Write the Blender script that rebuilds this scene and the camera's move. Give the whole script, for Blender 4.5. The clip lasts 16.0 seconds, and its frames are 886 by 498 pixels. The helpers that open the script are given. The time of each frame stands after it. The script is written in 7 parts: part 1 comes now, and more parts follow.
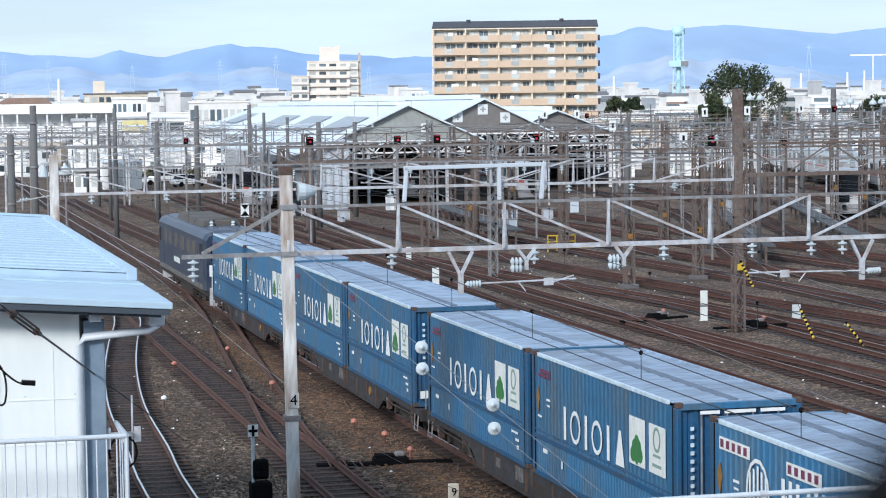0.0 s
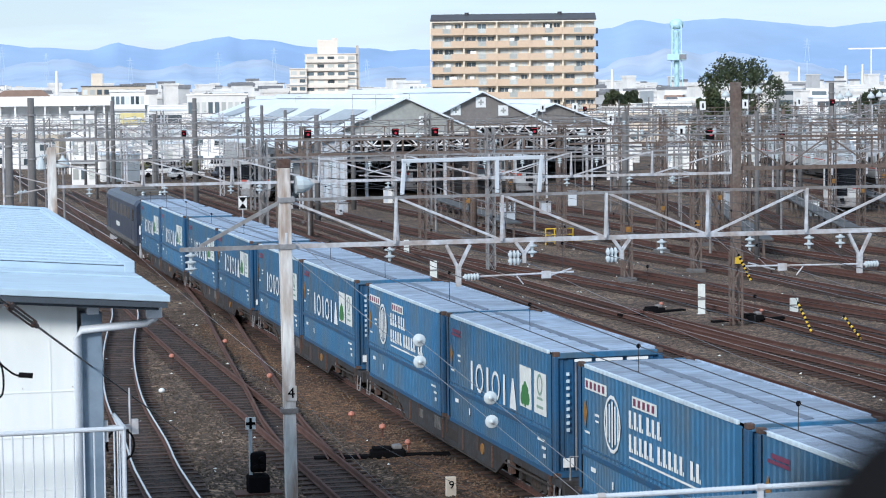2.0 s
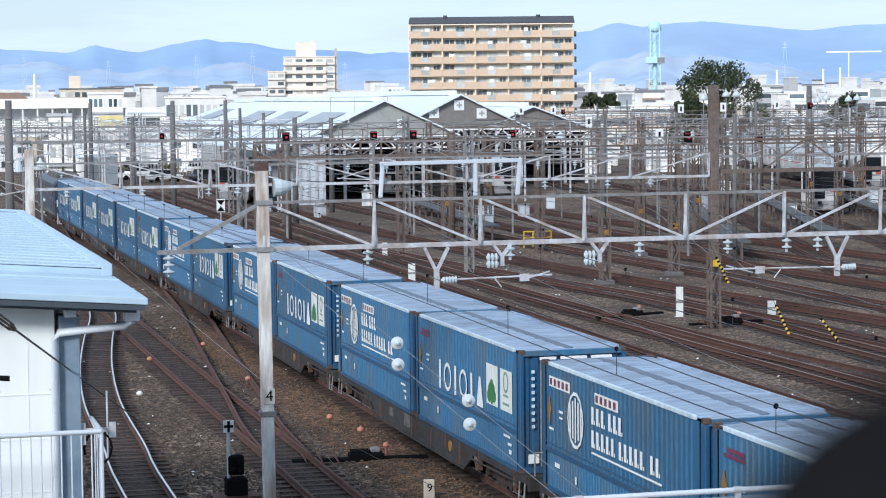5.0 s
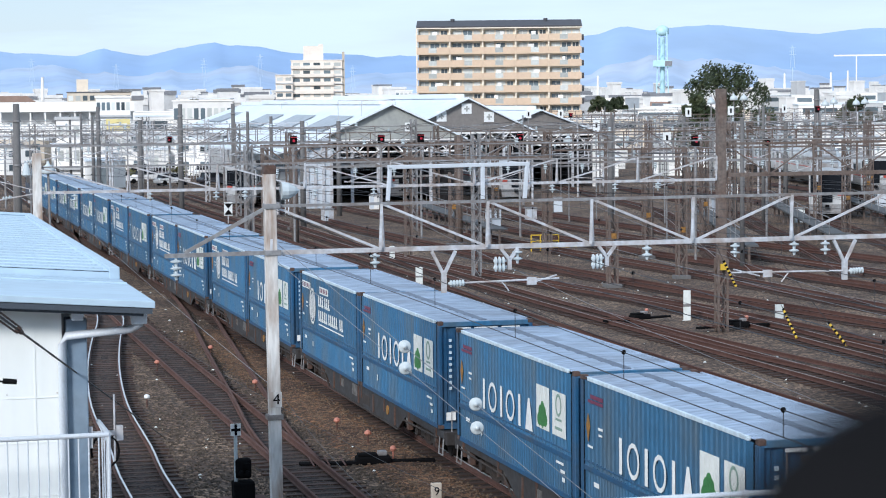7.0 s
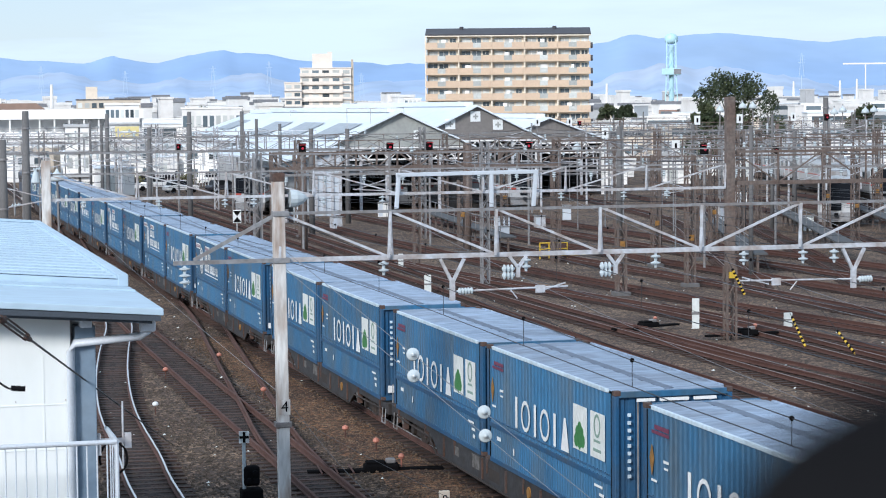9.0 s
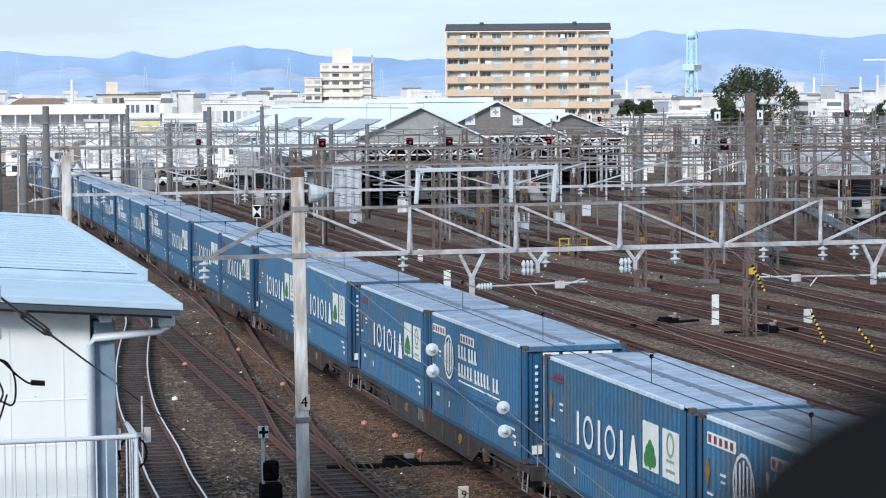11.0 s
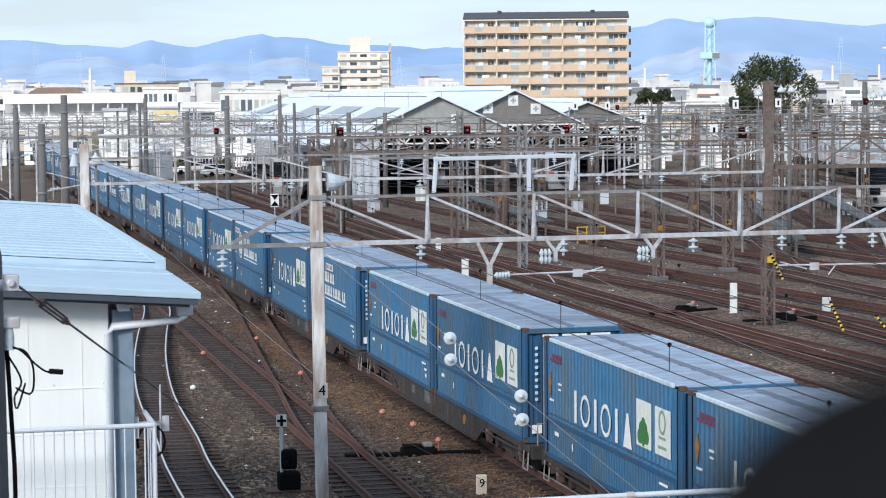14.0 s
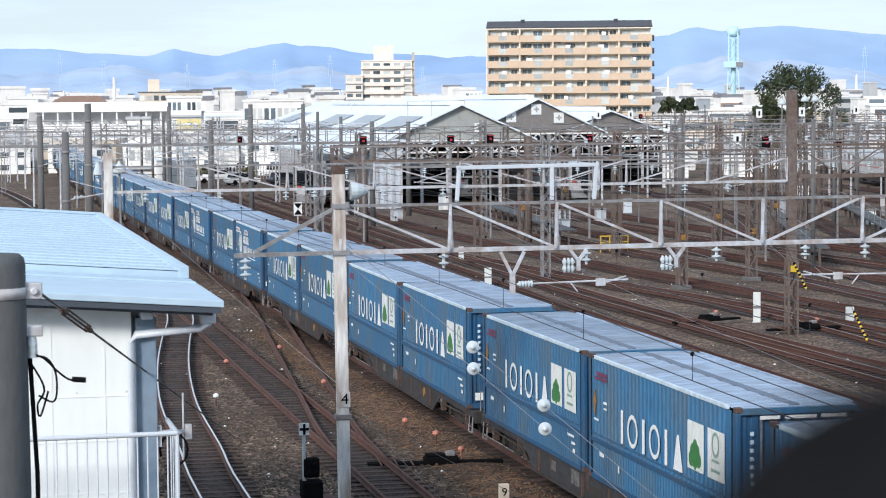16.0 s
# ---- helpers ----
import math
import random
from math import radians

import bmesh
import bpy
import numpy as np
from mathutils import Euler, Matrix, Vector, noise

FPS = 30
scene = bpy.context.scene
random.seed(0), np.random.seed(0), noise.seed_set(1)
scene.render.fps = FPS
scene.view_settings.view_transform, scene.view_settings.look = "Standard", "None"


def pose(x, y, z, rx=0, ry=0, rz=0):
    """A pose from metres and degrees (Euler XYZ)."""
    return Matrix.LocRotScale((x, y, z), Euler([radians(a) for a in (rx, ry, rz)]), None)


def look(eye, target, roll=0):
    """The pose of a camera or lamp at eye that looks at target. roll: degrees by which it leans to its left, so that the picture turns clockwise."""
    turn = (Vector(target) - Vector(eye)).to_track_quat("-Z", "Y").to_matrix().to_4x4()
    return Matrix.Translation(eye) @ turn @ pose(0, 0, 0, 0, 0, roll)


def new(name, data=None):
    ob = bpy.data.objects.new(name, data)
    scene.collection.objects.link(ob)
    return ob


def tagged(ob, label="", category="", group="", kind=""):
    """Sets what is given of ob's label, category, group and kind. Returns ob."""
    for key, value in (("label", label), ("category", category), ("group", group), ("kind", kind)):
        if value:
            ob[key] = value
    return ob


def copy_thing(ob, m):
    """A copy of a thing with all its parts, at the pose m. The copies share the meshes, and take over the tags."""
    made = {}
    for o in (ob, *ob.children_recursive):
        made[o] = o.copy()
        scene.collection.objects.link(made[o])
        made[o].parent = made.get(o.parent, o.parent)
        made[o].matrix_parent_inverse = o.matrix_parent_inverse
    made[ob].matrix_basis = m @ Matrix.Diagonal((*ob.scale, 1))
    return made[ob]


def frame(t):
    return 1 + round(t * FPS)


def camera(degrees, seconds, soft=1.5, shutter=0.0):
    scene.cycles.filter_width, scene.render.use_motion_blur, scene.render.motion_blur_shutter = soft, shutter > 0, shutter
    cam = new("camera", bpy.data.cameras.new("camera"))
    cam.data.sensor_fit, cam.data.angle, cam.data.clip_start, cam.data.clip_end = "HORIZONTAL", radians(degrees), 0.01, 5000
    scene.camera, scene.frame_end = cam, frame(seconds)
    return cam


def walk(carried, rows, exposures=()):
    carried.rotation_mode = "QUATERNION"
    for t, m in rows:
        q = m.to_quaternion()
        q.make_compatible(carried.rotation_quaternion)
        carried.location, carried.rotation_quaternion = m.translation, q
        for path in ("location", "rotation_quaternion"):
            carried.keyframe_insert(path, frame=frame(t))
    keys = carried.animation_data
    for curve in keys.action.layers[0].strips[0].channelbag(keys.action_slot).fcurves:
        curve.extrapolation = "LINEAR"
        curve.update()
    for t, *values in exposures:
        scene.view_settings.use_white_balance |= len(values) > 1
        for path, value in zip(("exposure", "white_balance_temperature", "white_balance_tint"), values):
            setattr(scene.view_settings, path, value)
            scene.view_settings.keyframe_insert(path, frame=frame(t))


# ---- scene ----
EYE = (-13.93, -37.08, 9.12)


def aim(turn, tilt, lean, slide=0.0, lift=0.0):
    """The camera's pose: degrees to the right of the main line, above the level, and of lean; metres slid and lifted."""
    a, b = radians(turn), radians(tilt)
    eye = Vector(EYE) + Vector((math.cos(a) * slide, -math.sin(a) * slide, lift))
    way = Vector((math.sin(a) * math.cos(b), math.cos(a) * math.cos(b), math.sin(b)))
    return look(eye, eye + way * 50, lean)


cam = camera(22.46, 16.0, soft=1.05)
walk(cam, [
    (0.0, aim(14.36, -3.836, -0.71, 0.0000)), (0.5, aim(14.283, -3.913, -0.669, 0.0007)), (1.0, aim(14.296, -3.967, -0.688, 0.0014)),
    (1.5, aim(14.335, -4.012, -0.678, 0.0021)), (2.0, aim(14.413, -4.017, -0.631, 0.0029)), (2.5, aim(14.545, -4.042, -0.64, 0.0035)),
    (3.0, aim(14.667, -4.061, -0.558, 0.0043)), (3.5, aim(14.729, -4.059, -0.552, 0.0049)), (4.0, aim(14.834, -4.007, -0.624, 0.0057)),
    (5.0, aim(14.97, -3.95, -0.58, 0.0072)), (6.0, aim(14.97, -3.90, -0.55, 0.0086)),
    (6.5, aim(14.918, -3.885, -0.542, 0.0092)), (7.0, aim(14.78, -3.859, -0.566, 0.0100)), (7.5, aim(14.675, -3.812, -0.53, 0.0107)),
    (8.0, aim(14.605, -3.777, -0.495, 0.0114)), (8.5, aim(14.602, -3.724, -0.547, 0.0121)), (9.0, aim(14.559, -3.659, -0.508, 0.0127)),
    (10.2, aim(14.27, -3.72, -0.46, 0.0146)),
    (11.5, aim(13.926, -3.82, -0.434, 0.0164)), (12.0, aim(13.791, -3.881, -0.506, 0.0170)), (12.5, aim(13.645, -3.889, -0.531, 0.0178)),
    (13.0, aim(13.572, -3.936, -0.445, 0.0185)), (13.5, aim(13.574, -4.014, -0.393, 0.0192)), (14.0, aim(13.588, -4.059, -0.501, 0.0199)),
    (14.5, aim(13.576, -4.015, -0.419, 0.0207)), (15.0, aim(13.402, -3.942, -0.378, 0.0213)), (15.5, aim(13.193, -3.867, -0.339, 0.0221)),
    (16.0, aim(12.998, -3.829, -0.454, 0.0228))], exposures=[(0.0, 0.28, 5830, 11), (9.0, 0.28, 5880, 12), (12.5, 0.22, 5980, 12), (16.0, 0.35, 6120, 13)])
cam.data.dof.use_dof, cam.data.dof.focus_distance, cam.data.dof.aperture_fstop = True, 70.0, 10.0

# ---- light ----
world = bpy.data.worlds.new("world")
scene.world = world
world.use_nodes = True
wn, wl = world.node_tree.nodes, world.node_tree.links
sky = wn.new("ShaderNodeTexSky")
sky.sky_type, sky.sun_disc = "NISHITA", False
SUN_UP, SUN_FROM = radians(27), radians(222)  # height, and compass bearing clockwise from +y
sky.sun_elevation, sky.sun_rotation = SUN_UP, SUN_FROM
sky.air_density, sky.dust_density, sky.ozone_density = 1.0, 0.3, 3.0
coord, mapping = wn.new("ShaderNodeTexCoord"), wn.new("ShaderNodeMapping")
mapping.inputs["Scale"].default_value = (2.2, 2.2, 16.0)
cloud, ramp, blend = wn.new("ShaderNodeTexNoise"), wn.new("ShaderNodeValToRGB"), wn.new("ShaderNodeMix")
cloud.inputs["Scale"].default_value, cloud.inputs["Detail"].default_value = 3.2, 7.0
cloud.inputs["Roughness"].default_value = 0.55
ramp.color_ramp.elements[0].position, ramp.color_ramp.elements[1].position = 0.42, 0.60
ramp.color_ramp.elements[0].color = (0.55, 0.55, 0.55, 1)
blend.data_type = "RGBA"
blend.inputs["B"].default_value = (8.7, 10.2, 11.3, 1)
wl.new(coord.outputs["Generated"], mapping.inputs["Vector"])
wl.new(mapping.outputs["Vector"], cloud.inputs["Vector"])
wl.new(cloud.outputs["Fac"], ramp.inputs["Fac"])
wl.new(ramp.outputs["Color"], blend.inputs["Factor"])
wl.new(sky.outputs["Color"], blend.inputs["A"])
wl.new(blend.outputs["Result"], wn["Background"].inputs["Color"])
wn["Background"].inputs["Strength"].default_value = 0.078

sun = new("sun", bpy.data.lights.new("sun", "SUN"))
sun.data.energy, sun.data.angle, sun.data.color = 3.0, radians(12), (1.0, 0.93, 0.82)
sun_dir = Vector((math.sin(SUN_FROM) * math.cos(SUN_UP), math.cos(SUN_FROM) * math.cos(SUN_UP), math.sin(SUN_UP)))
sun.matrix_world = look(sun_dir * 100, (0, 0, 0))


# ---- materials ----
def mat(name, color, rough=0.6, metal=0.0, var=0.25, scale=3.0, bump=0.0, fine=40.0, dirt=None, dirt_amount=0.5, dirt_scale=1.2, emit=0.0, tone=0.0, stretch=(1, 1, 1), gloss=0.5):
    """A surface of one colour with fine grain, broad stains of a second colour, relief and a tone that differs from piece to piece."""
    m = bpy.data.materials.new(name)
    m.use_nodes = True
    n, l = m.node_tree.nodes, m.node_tree.links
    b = n["Principled BSDF"]
    b.inputs["Roughness"].default_value, b.inputs["Metallic"].default_value = rough, metal
    b.inputs["Specular IOR Level"].default_value = gloss
    tc, mp = n.new("ShaderNodeTexCoord"), n.new("ShaderNodeMapping")
    mp.inputs["Scale"].default_value = stretch
    l.new(tc.outputs["Object"], mp.inputs["Vector"])
    big, small = n.new("ShaderNodeTexNoise"), n.new("ShaderNodeTexNoise")
    big.inputs["Scale"].default_value, big.inputs["Detail"].default_value = dirt_scale, 5.0
    small.inputs["Scale"].default_value, small.inputs["Detail"].default_value = fine, 3.0
    for t in (big, small):
        l.new(mp.outputs["Vector"], t.inputs["Vector"])
    stain = n.new("ShaderNodeValToRGB")
    stain.color_ramp.elements[0].position, stain.color_ramp.elements[1].position = 0.42, 0.72
    l.new(big.outputs["Fac"], stain.inputs["Fac"])
    base = n.new("ShaderNodeMix")
    base.data_type = "RGBA"
    base.inputs["A"].default_value = (*color, 1)
    second = dirt if dirt else tuple(c * (1 - var) for c in color)
    base.inputs["B"].default_value = (*second, 1)
    k = n.new("ShaderNodeMath")
    k.operation = "MULTIPLY"
    k.inputs[1].default_value = dirt_amount
    l.new(stain.outputs["Color"], k.inputs[0])
    l.new(k.outputs[0], base.inputs["Factor"])
    grain = n.new("ShaderNodeMapRange")
    grain.inputs["From Min"].default_value, grain.inputs["From Max"].default_value = 0.25, 0.75
    grain.inputs["To Min"].default_value, grain.inputs["To Max"].default_value = 1 - var, 1 + var * 0.6
    l.new(small.outputs["Fac"], grain.inputs["Value"])
    mul = n.new("ShaderNodeVectorMath")
    mul.operation = "SCALE"
    l.new(base.outputs["Result"], mul.inputs[0])
    l.new(grain.outputs["Result"], mul.inputs["Scale"])
    out = mul.outputs["Vector"]
    if tone:
        info, rng, mul2 = n.new("ShaderNodeObjectInfo"), n.new("ShaderNodeMapRange"), n.new("ShaderNodeVectorMath")
        rng.inputs["To Min"].default_value, rng.inputs["To Max"].default_value = 1 - tone, 1 + tone
        l.new(info.outputs["Random"], rng.inputs["Value"])
        mul2.operation = "SCALE"
        l.new(out, mul2.inputs[0])
        l.new(rng.outputs["Result"], mul2.inputs["Scale"])
        out = mul2.outputs["Vector"]
    l.new(out, b.inputs["Base Color"])
    if bump:
        bp = n.new("ShaderNodeBump")
        bp.inputs["Strength"].default_value, bp.inputs["Distance"].default_value = bump, 0.02
        l.new(small.outputs["Fac"], bp.inputs["Height"])
        l.new(bp.outputs["Normal"], b.inputs["Normal"])
    if emit:
        b.inputs["Emission Color"].default_value = (*color, 1)
        b.inputs["Emission Strength"].default_value = emit
    return m


def ballast_material(name, tint):
    """Track bed: gravel cells of brown and grey stones with broad patches of rust dust and dark grime."""
    m = bpy.data.materials.new(name)
    m.use_nodes = True
    n, l = m.node_tree.nodes, m.node_tree.links
    b = n["Principled BSDF"]
    b.inputs["Roughness"].default_value = 0.9
    tc = n.new("ShaderNodeTexCoord")
    cells, big, mid = n.new("ShaderNodeTexVoronoi"), n.new("ShaderNodeTexNoise"), n.new("ShaderNodeTexNoise")
    cells.inputs["Scale"].default_value = 11.0
    big.inputs["Scale"].default_value, big.inputs["Detail"].default_value = 0.24, 6.0
    mid.inputs["Scale"].default_value, mid.inputs["Detail"].default_value = 1.7, 6.0
    for t in (cells, big, mid):
        l.new(tc.outputs["Object"], t.inputs["Vector"])
    sep = n.new("ShaderNodeSeparateColor")
    l.new(cells.outputs["Color"], sep.inputs["Color"])
    stones = n.new("ShaderNodeValToRGB")
    e = stones.color_ramp.elements
    e[0].position, e[0].color = 0.0, (0.013, 0.010, 0.008, 1)
    e[1].position, e[1].color = 1.0, (0.215, 0.180, 0.146, 1)
    mid_e = e.new(0.6)
    mid_e.color = (0.068, 0.054, 0.043, 1)
    l.new(sep.outputs["Red"], stones.inputs["Fac"])
    patch = n.new("ShaderNodeValToRGB")
    e = patch.color_ramp.elements
    e[0].position, e[0].color = 0.36, tuple(a * c for a, c in zip((0.55, 0.42, 0.34), tint)) + (1,)
    e[1].position, e[1].color = 0.66, tuple(a * c for a, c in zip((1.15, 0.98, 0.80), tint)) + (1,)
    l.new(big.outputs["Fac"], patch.inputs["Fac"])
    m1 = n.new("ShaderNodeMix")
    m1.data_type, m1.blend_type = "RGBA", "MULTIPLY"
    m1.inputs["Factor"].default_value = 1.0
    l.new(stones.outputs["Color"], m1.inputs["A"])
    l.new(patch.outputs["Color"], m1.inputs["B"])
    spots = n.new("ShaderNodeMapRange")
    spots.inputs["From Min"].default_value, spots.inputs["From Max"].default_value = 0.3, 0.7
    spots.inputs["To Min"].default_value, spots.inputs["To Max"].default_value = 0.65, 1.25
    l.new(mid.outputs["Fac"], spots.inputs["Value"])
    m2 = n.new("ShaderNodeVectorMath")
    m2.operation = "SCALE"
    l.new(m1.outputs["Result"], m2.inputs[0])
    l.new(spots.outputs["Result"], m2.inputs["Scale"])
    l.new(m2.outputs["Vector"], b.inputs["Base Color"])
    bp = n.new("ShaderNodeBump")
    bp.inputs["Strength"].default_value, bp.inputs["Distance"].default_value = 0.8, 0.05
    l.new(cells.outputs["Distance"], bp.inputs["Height"])
    l.new(bp.outputs["Normal"], b.inputs["Normal"])
    return m


M_BALLAST = ballast_material("ballast", (1.56, 1.50, 1.50))
M_BED = ballast_material("rust_dusted_ballast", (0.27, 0.155, 0.13))
M_SHOULDER = ballast_material("orange_brown_ballast", (1.5, 1.06, 0.73))
M_STONE_RUST = mat("orange_brown_stone", (0.12, 0.074, 0.045), 0.9, var=0.5, fine=6, dirt=(0.20, 0.14, 0.09), dirt_amount=0.9, dirt_scale=4)
M_STONE = mat("loose_stone", (0.062, 0.046, 0.034), 0.9, var=0.5, fine=6, dirt=(0.15, 0.118, 0.09), dirt_amount=0.9, dirt_scale=5)
M_RAIL_SHINY = mat("rail_running_steel", (0.72, 0.72, 0.72), 0.38, 0.8, var=0.1)
M_RAIL_WORN = mat("dull_rail_head", (0.25, 0.20, 0.18), 0.5, 0.4, var=0.2, fine=3)
M_RAIL_RUST = mat("rail_rust", (0.082, 0.036, 0.027), 0.85, var=0.4, fine=20, dirt=(0.13, 0.066, 0.05))
M_SLEEPER = mat("old_timber", (0.050, 0.030, 0.024), 0.9, var=0.45, fine=9, dirt=(0.10, 0.062, 0.050), tone=0.4, stretch=(1, 6, 1))
M_BLUE = mat("container_blue_paint", (0.031, 0.131, 0.260), 0.5, var=0.2, fine=10, dirt=(0.070, 0.118, 0.165), dirt_amount=0.95, dirt_scale=0.9, tone=0.16, stretch=(1, 1, 0.35))
M_BLUE_DARK = mat("container_dark_blue", (0.018, 0.088, 0.195), 0.5, var=0.2, fine=14, dirt=(0.06, 0.07, 0.08), dirt_amount=0.6)
# roof colour, much paler than the side blue
M_ROOF_CONT = mat("pale_container_roof", (0.29, 0.37, 0.49), 0.65, var=0.34, fine=7, dirt=(0.19, 0.225, 0.285), dirt_amount=0.85, dirt_scale=1.1, tone=0.12, stretch=(0.35, 1, 1))
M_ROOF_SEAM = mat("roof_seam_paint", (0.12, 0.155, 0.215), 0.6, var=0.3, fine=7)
M_EDGE = mat("pale_edge_paint", (0.55, 0.66, 0.74), 0.5, var=0.25, fine=8)
M_WHITE = mat("white_marking", (0.78, 0.80, 0.80), 0.5, var=0.08, fine=12)
M_PANEL = mat("white_poster_panel", (0.72, 0.75, 0.73), 0.45, var=0.1, fine=6)
M_GREEN = mat("green_tree_print", (0.05, 0.20, 0.06), 0.5, var=0.3, fine=10)
M_GREY_PRINT = mat("pale_green_print", (0.24, 0.36, 0.30), 0.5, var=0.2)
M_RED_LABEL = mat("dark_red_label", (0.17, 0.04, 0.085), 0.5)
M_ORANGE = mat("ochre_plate", (0.30, 0.15, 0.035), 0.5, var=0.4, fine=9)
M_RUST = mat("rusty_steel", (0.092, 0.050, 0.036), 0.85, var=0.4, fine=16, dirt=(0.07, 0.06, 0.06), dirt_amount=0.8, dirt_scale=3)
M_GRIMY_PLATE = mat("grimy_plate", (0.15, 0.145, 0.14), 0.8, var=0.5, fine=9, dirt=(0.05, 0.042, 0.036), dirt_amount=0.95, dirt_scale=5)
M_WAGON = mat("wagon_grey_steel", (0.036, 0.036, 0.039), 0.75, var=0.5, fine=7, dirt=(0.022, 0.015, 0.012), dirt_amount=0.95, dirt_scale=2.2)
M_BOGIE = mat("bogie_grime", (0.030, 0.024, 0.021), 0.85, var=0.45, fine=14, dirt=(0.062, 0.042, 0.032))
M_NAVY = mat("locomotive_navy", (0.030, 0.045, 0.080), 0.4, var=0.3, fine=4, dirt=(0.075, 0.08, 0.095), dirt_amount=0.8, dirt_scale=0.7)
M_LOCO_ROOF = mat("locomotive_roof_grey", (0.085, 0.08, 0.075), 0.8, var=0.3, fine=8, dirt=(0.16, 0.12, 0.09))
M_GLASS = mat("dark_glass", (0.012, 0.014, 0.018), 0.15, var=0.0, gloss=0.12)
M_GALV = mat("galvanised_steel", (0.56, 0.58, 0.62), 0.5, 0.2, var=0.25, fine=9, dirt=(0.33, 0.25, 0.20), dirt_amount=0.75, dirt_scale=2.4)
M_GALV_OLD = mat("weathered_steel_grey", (0.25, 0.255, 0.265), 0.65, 0.1, var=0.3, fine=9, dirt=(0.15, 0.105, 0.08), dirt_amount=0.7, dirt_scale=1.5)
M_BROWN_STEEL = mat("brown_weathered_steel", (0.130, 0.094, 0.078), 0.75, var=0.35, fine=9, dirt=(0.17, 0.15, 0.14), dirt_amount=0.7, dirt_scale=1.5)
M_POLE_PAINT = mat("chipped_pole_paint", (0.66, 0.66, 0.65), 0.7, var=0.2, fine=9, dirt=(0.26, 0.16, 0.10), dirt_amount=0.95, dirt_scale=2.6, stretch=(1.5, 1.5, 0.3))
M_CONCRETE = mat("pole_concrete", (0.135, 0.133, 0.135), 0.85, var=0.2, fine=25, bump=0.2, dirt=(0.085, 0.08, 0.075), stretch=(1, 1, 0.3))
M_POLE_DARK = mat("dark_pole_concrete", (0.085, 0.09, 0.095), 0.85, var=0.15, fine=25, bump=0.2, dirt=(0.06, 0.06, 0.062), stretch=(1, 1, 0.3))
M_WIRE = mat("wire_dark", (0.035, 0.036, 0.04), 0.5, 0.3, var=0.1)
M_WIRE_PALE = mat("wire_pale_aluminium", (0.24, 0.25, 0.27), 0.4, 0.5, var=0.1)
M_PORCELAIN = mat("white_porcelain", (0.50, 0.56, 0.59), 0.2, var=0.08)
M_HUT_ROOF = mat("pale_blue_steel_roof", (0.43, 0.56, 0.67), 0.45, var=0.1, fine=6, dirt=(0.37, 0.48, 0.59), dirt_amount=0.7, dirt_scale=0.9, stretch=(0.4, 1, 1))
M_HUT_RIB_SHADE = mat("rib_shade_blue", (0.37, 0.48, 0.58), 0.6, var=0.15)
M_HUT_WALL = mat("white_wall_panel", (0.80, 0.83, 0.83), 0.5, var=0.05, fine=5, dirt=(0.72, 0.77, 0.75), dirt_amount=0.6, dirt_scale=0.8, stretch=(1, 1, 0.3))
M_HUT_FRAME = mat("blue_grey_column_paint", (0.17, 0.24, 0.32), 0.55, var=0.15, fine=8, dirt=(0.24, 0.29, 0.34))
M_HUT_DARK = mat("dark_soffit", (0.05, 0.065, 0.085), 0.7, var=0.2)
M_PIPE = mat("pale_pvc_pipe", (0.55, 0.60, 0.66), 0.4, var=0.1)
M_BLACK = mat("black_rubber", (0.010, 0.010, 0.011), 0.95, var=0.3, gloss=0.02)
M_YELLOW = mat("yellow_paint", (0.62, 0.42, 0.04), 0.5, var=0.2)
M_SIGNAL_RED = mat("red_signal_lens", (0.45, 0.02, 0.045), 0.3, emit=0.12)
M_RED_PAINT = mat("red_signal_paint", (0.45, 0.03, 0.04), 0.5, var=0.2)
M_LEAF = mat("evergreen_leaf", (0.034, 0.052, 0.021), 0.6, var=0.5, fine=1.2, dirt=(0.078, 0.090, 0.036), dirt_amount=0.9, dirt_scale=0.5)
M_BARK = mat("bark", (0.09, 0.065, 0.045), 0.9, var=0.4, fine=8)
M_SHRUB = mat("dry_grass", (0.14, 0.13, 0.055), 0.9, var=0.5, fine=4, dirt=(0.06, 0.085, 0.025), dirt_amount=0.9)


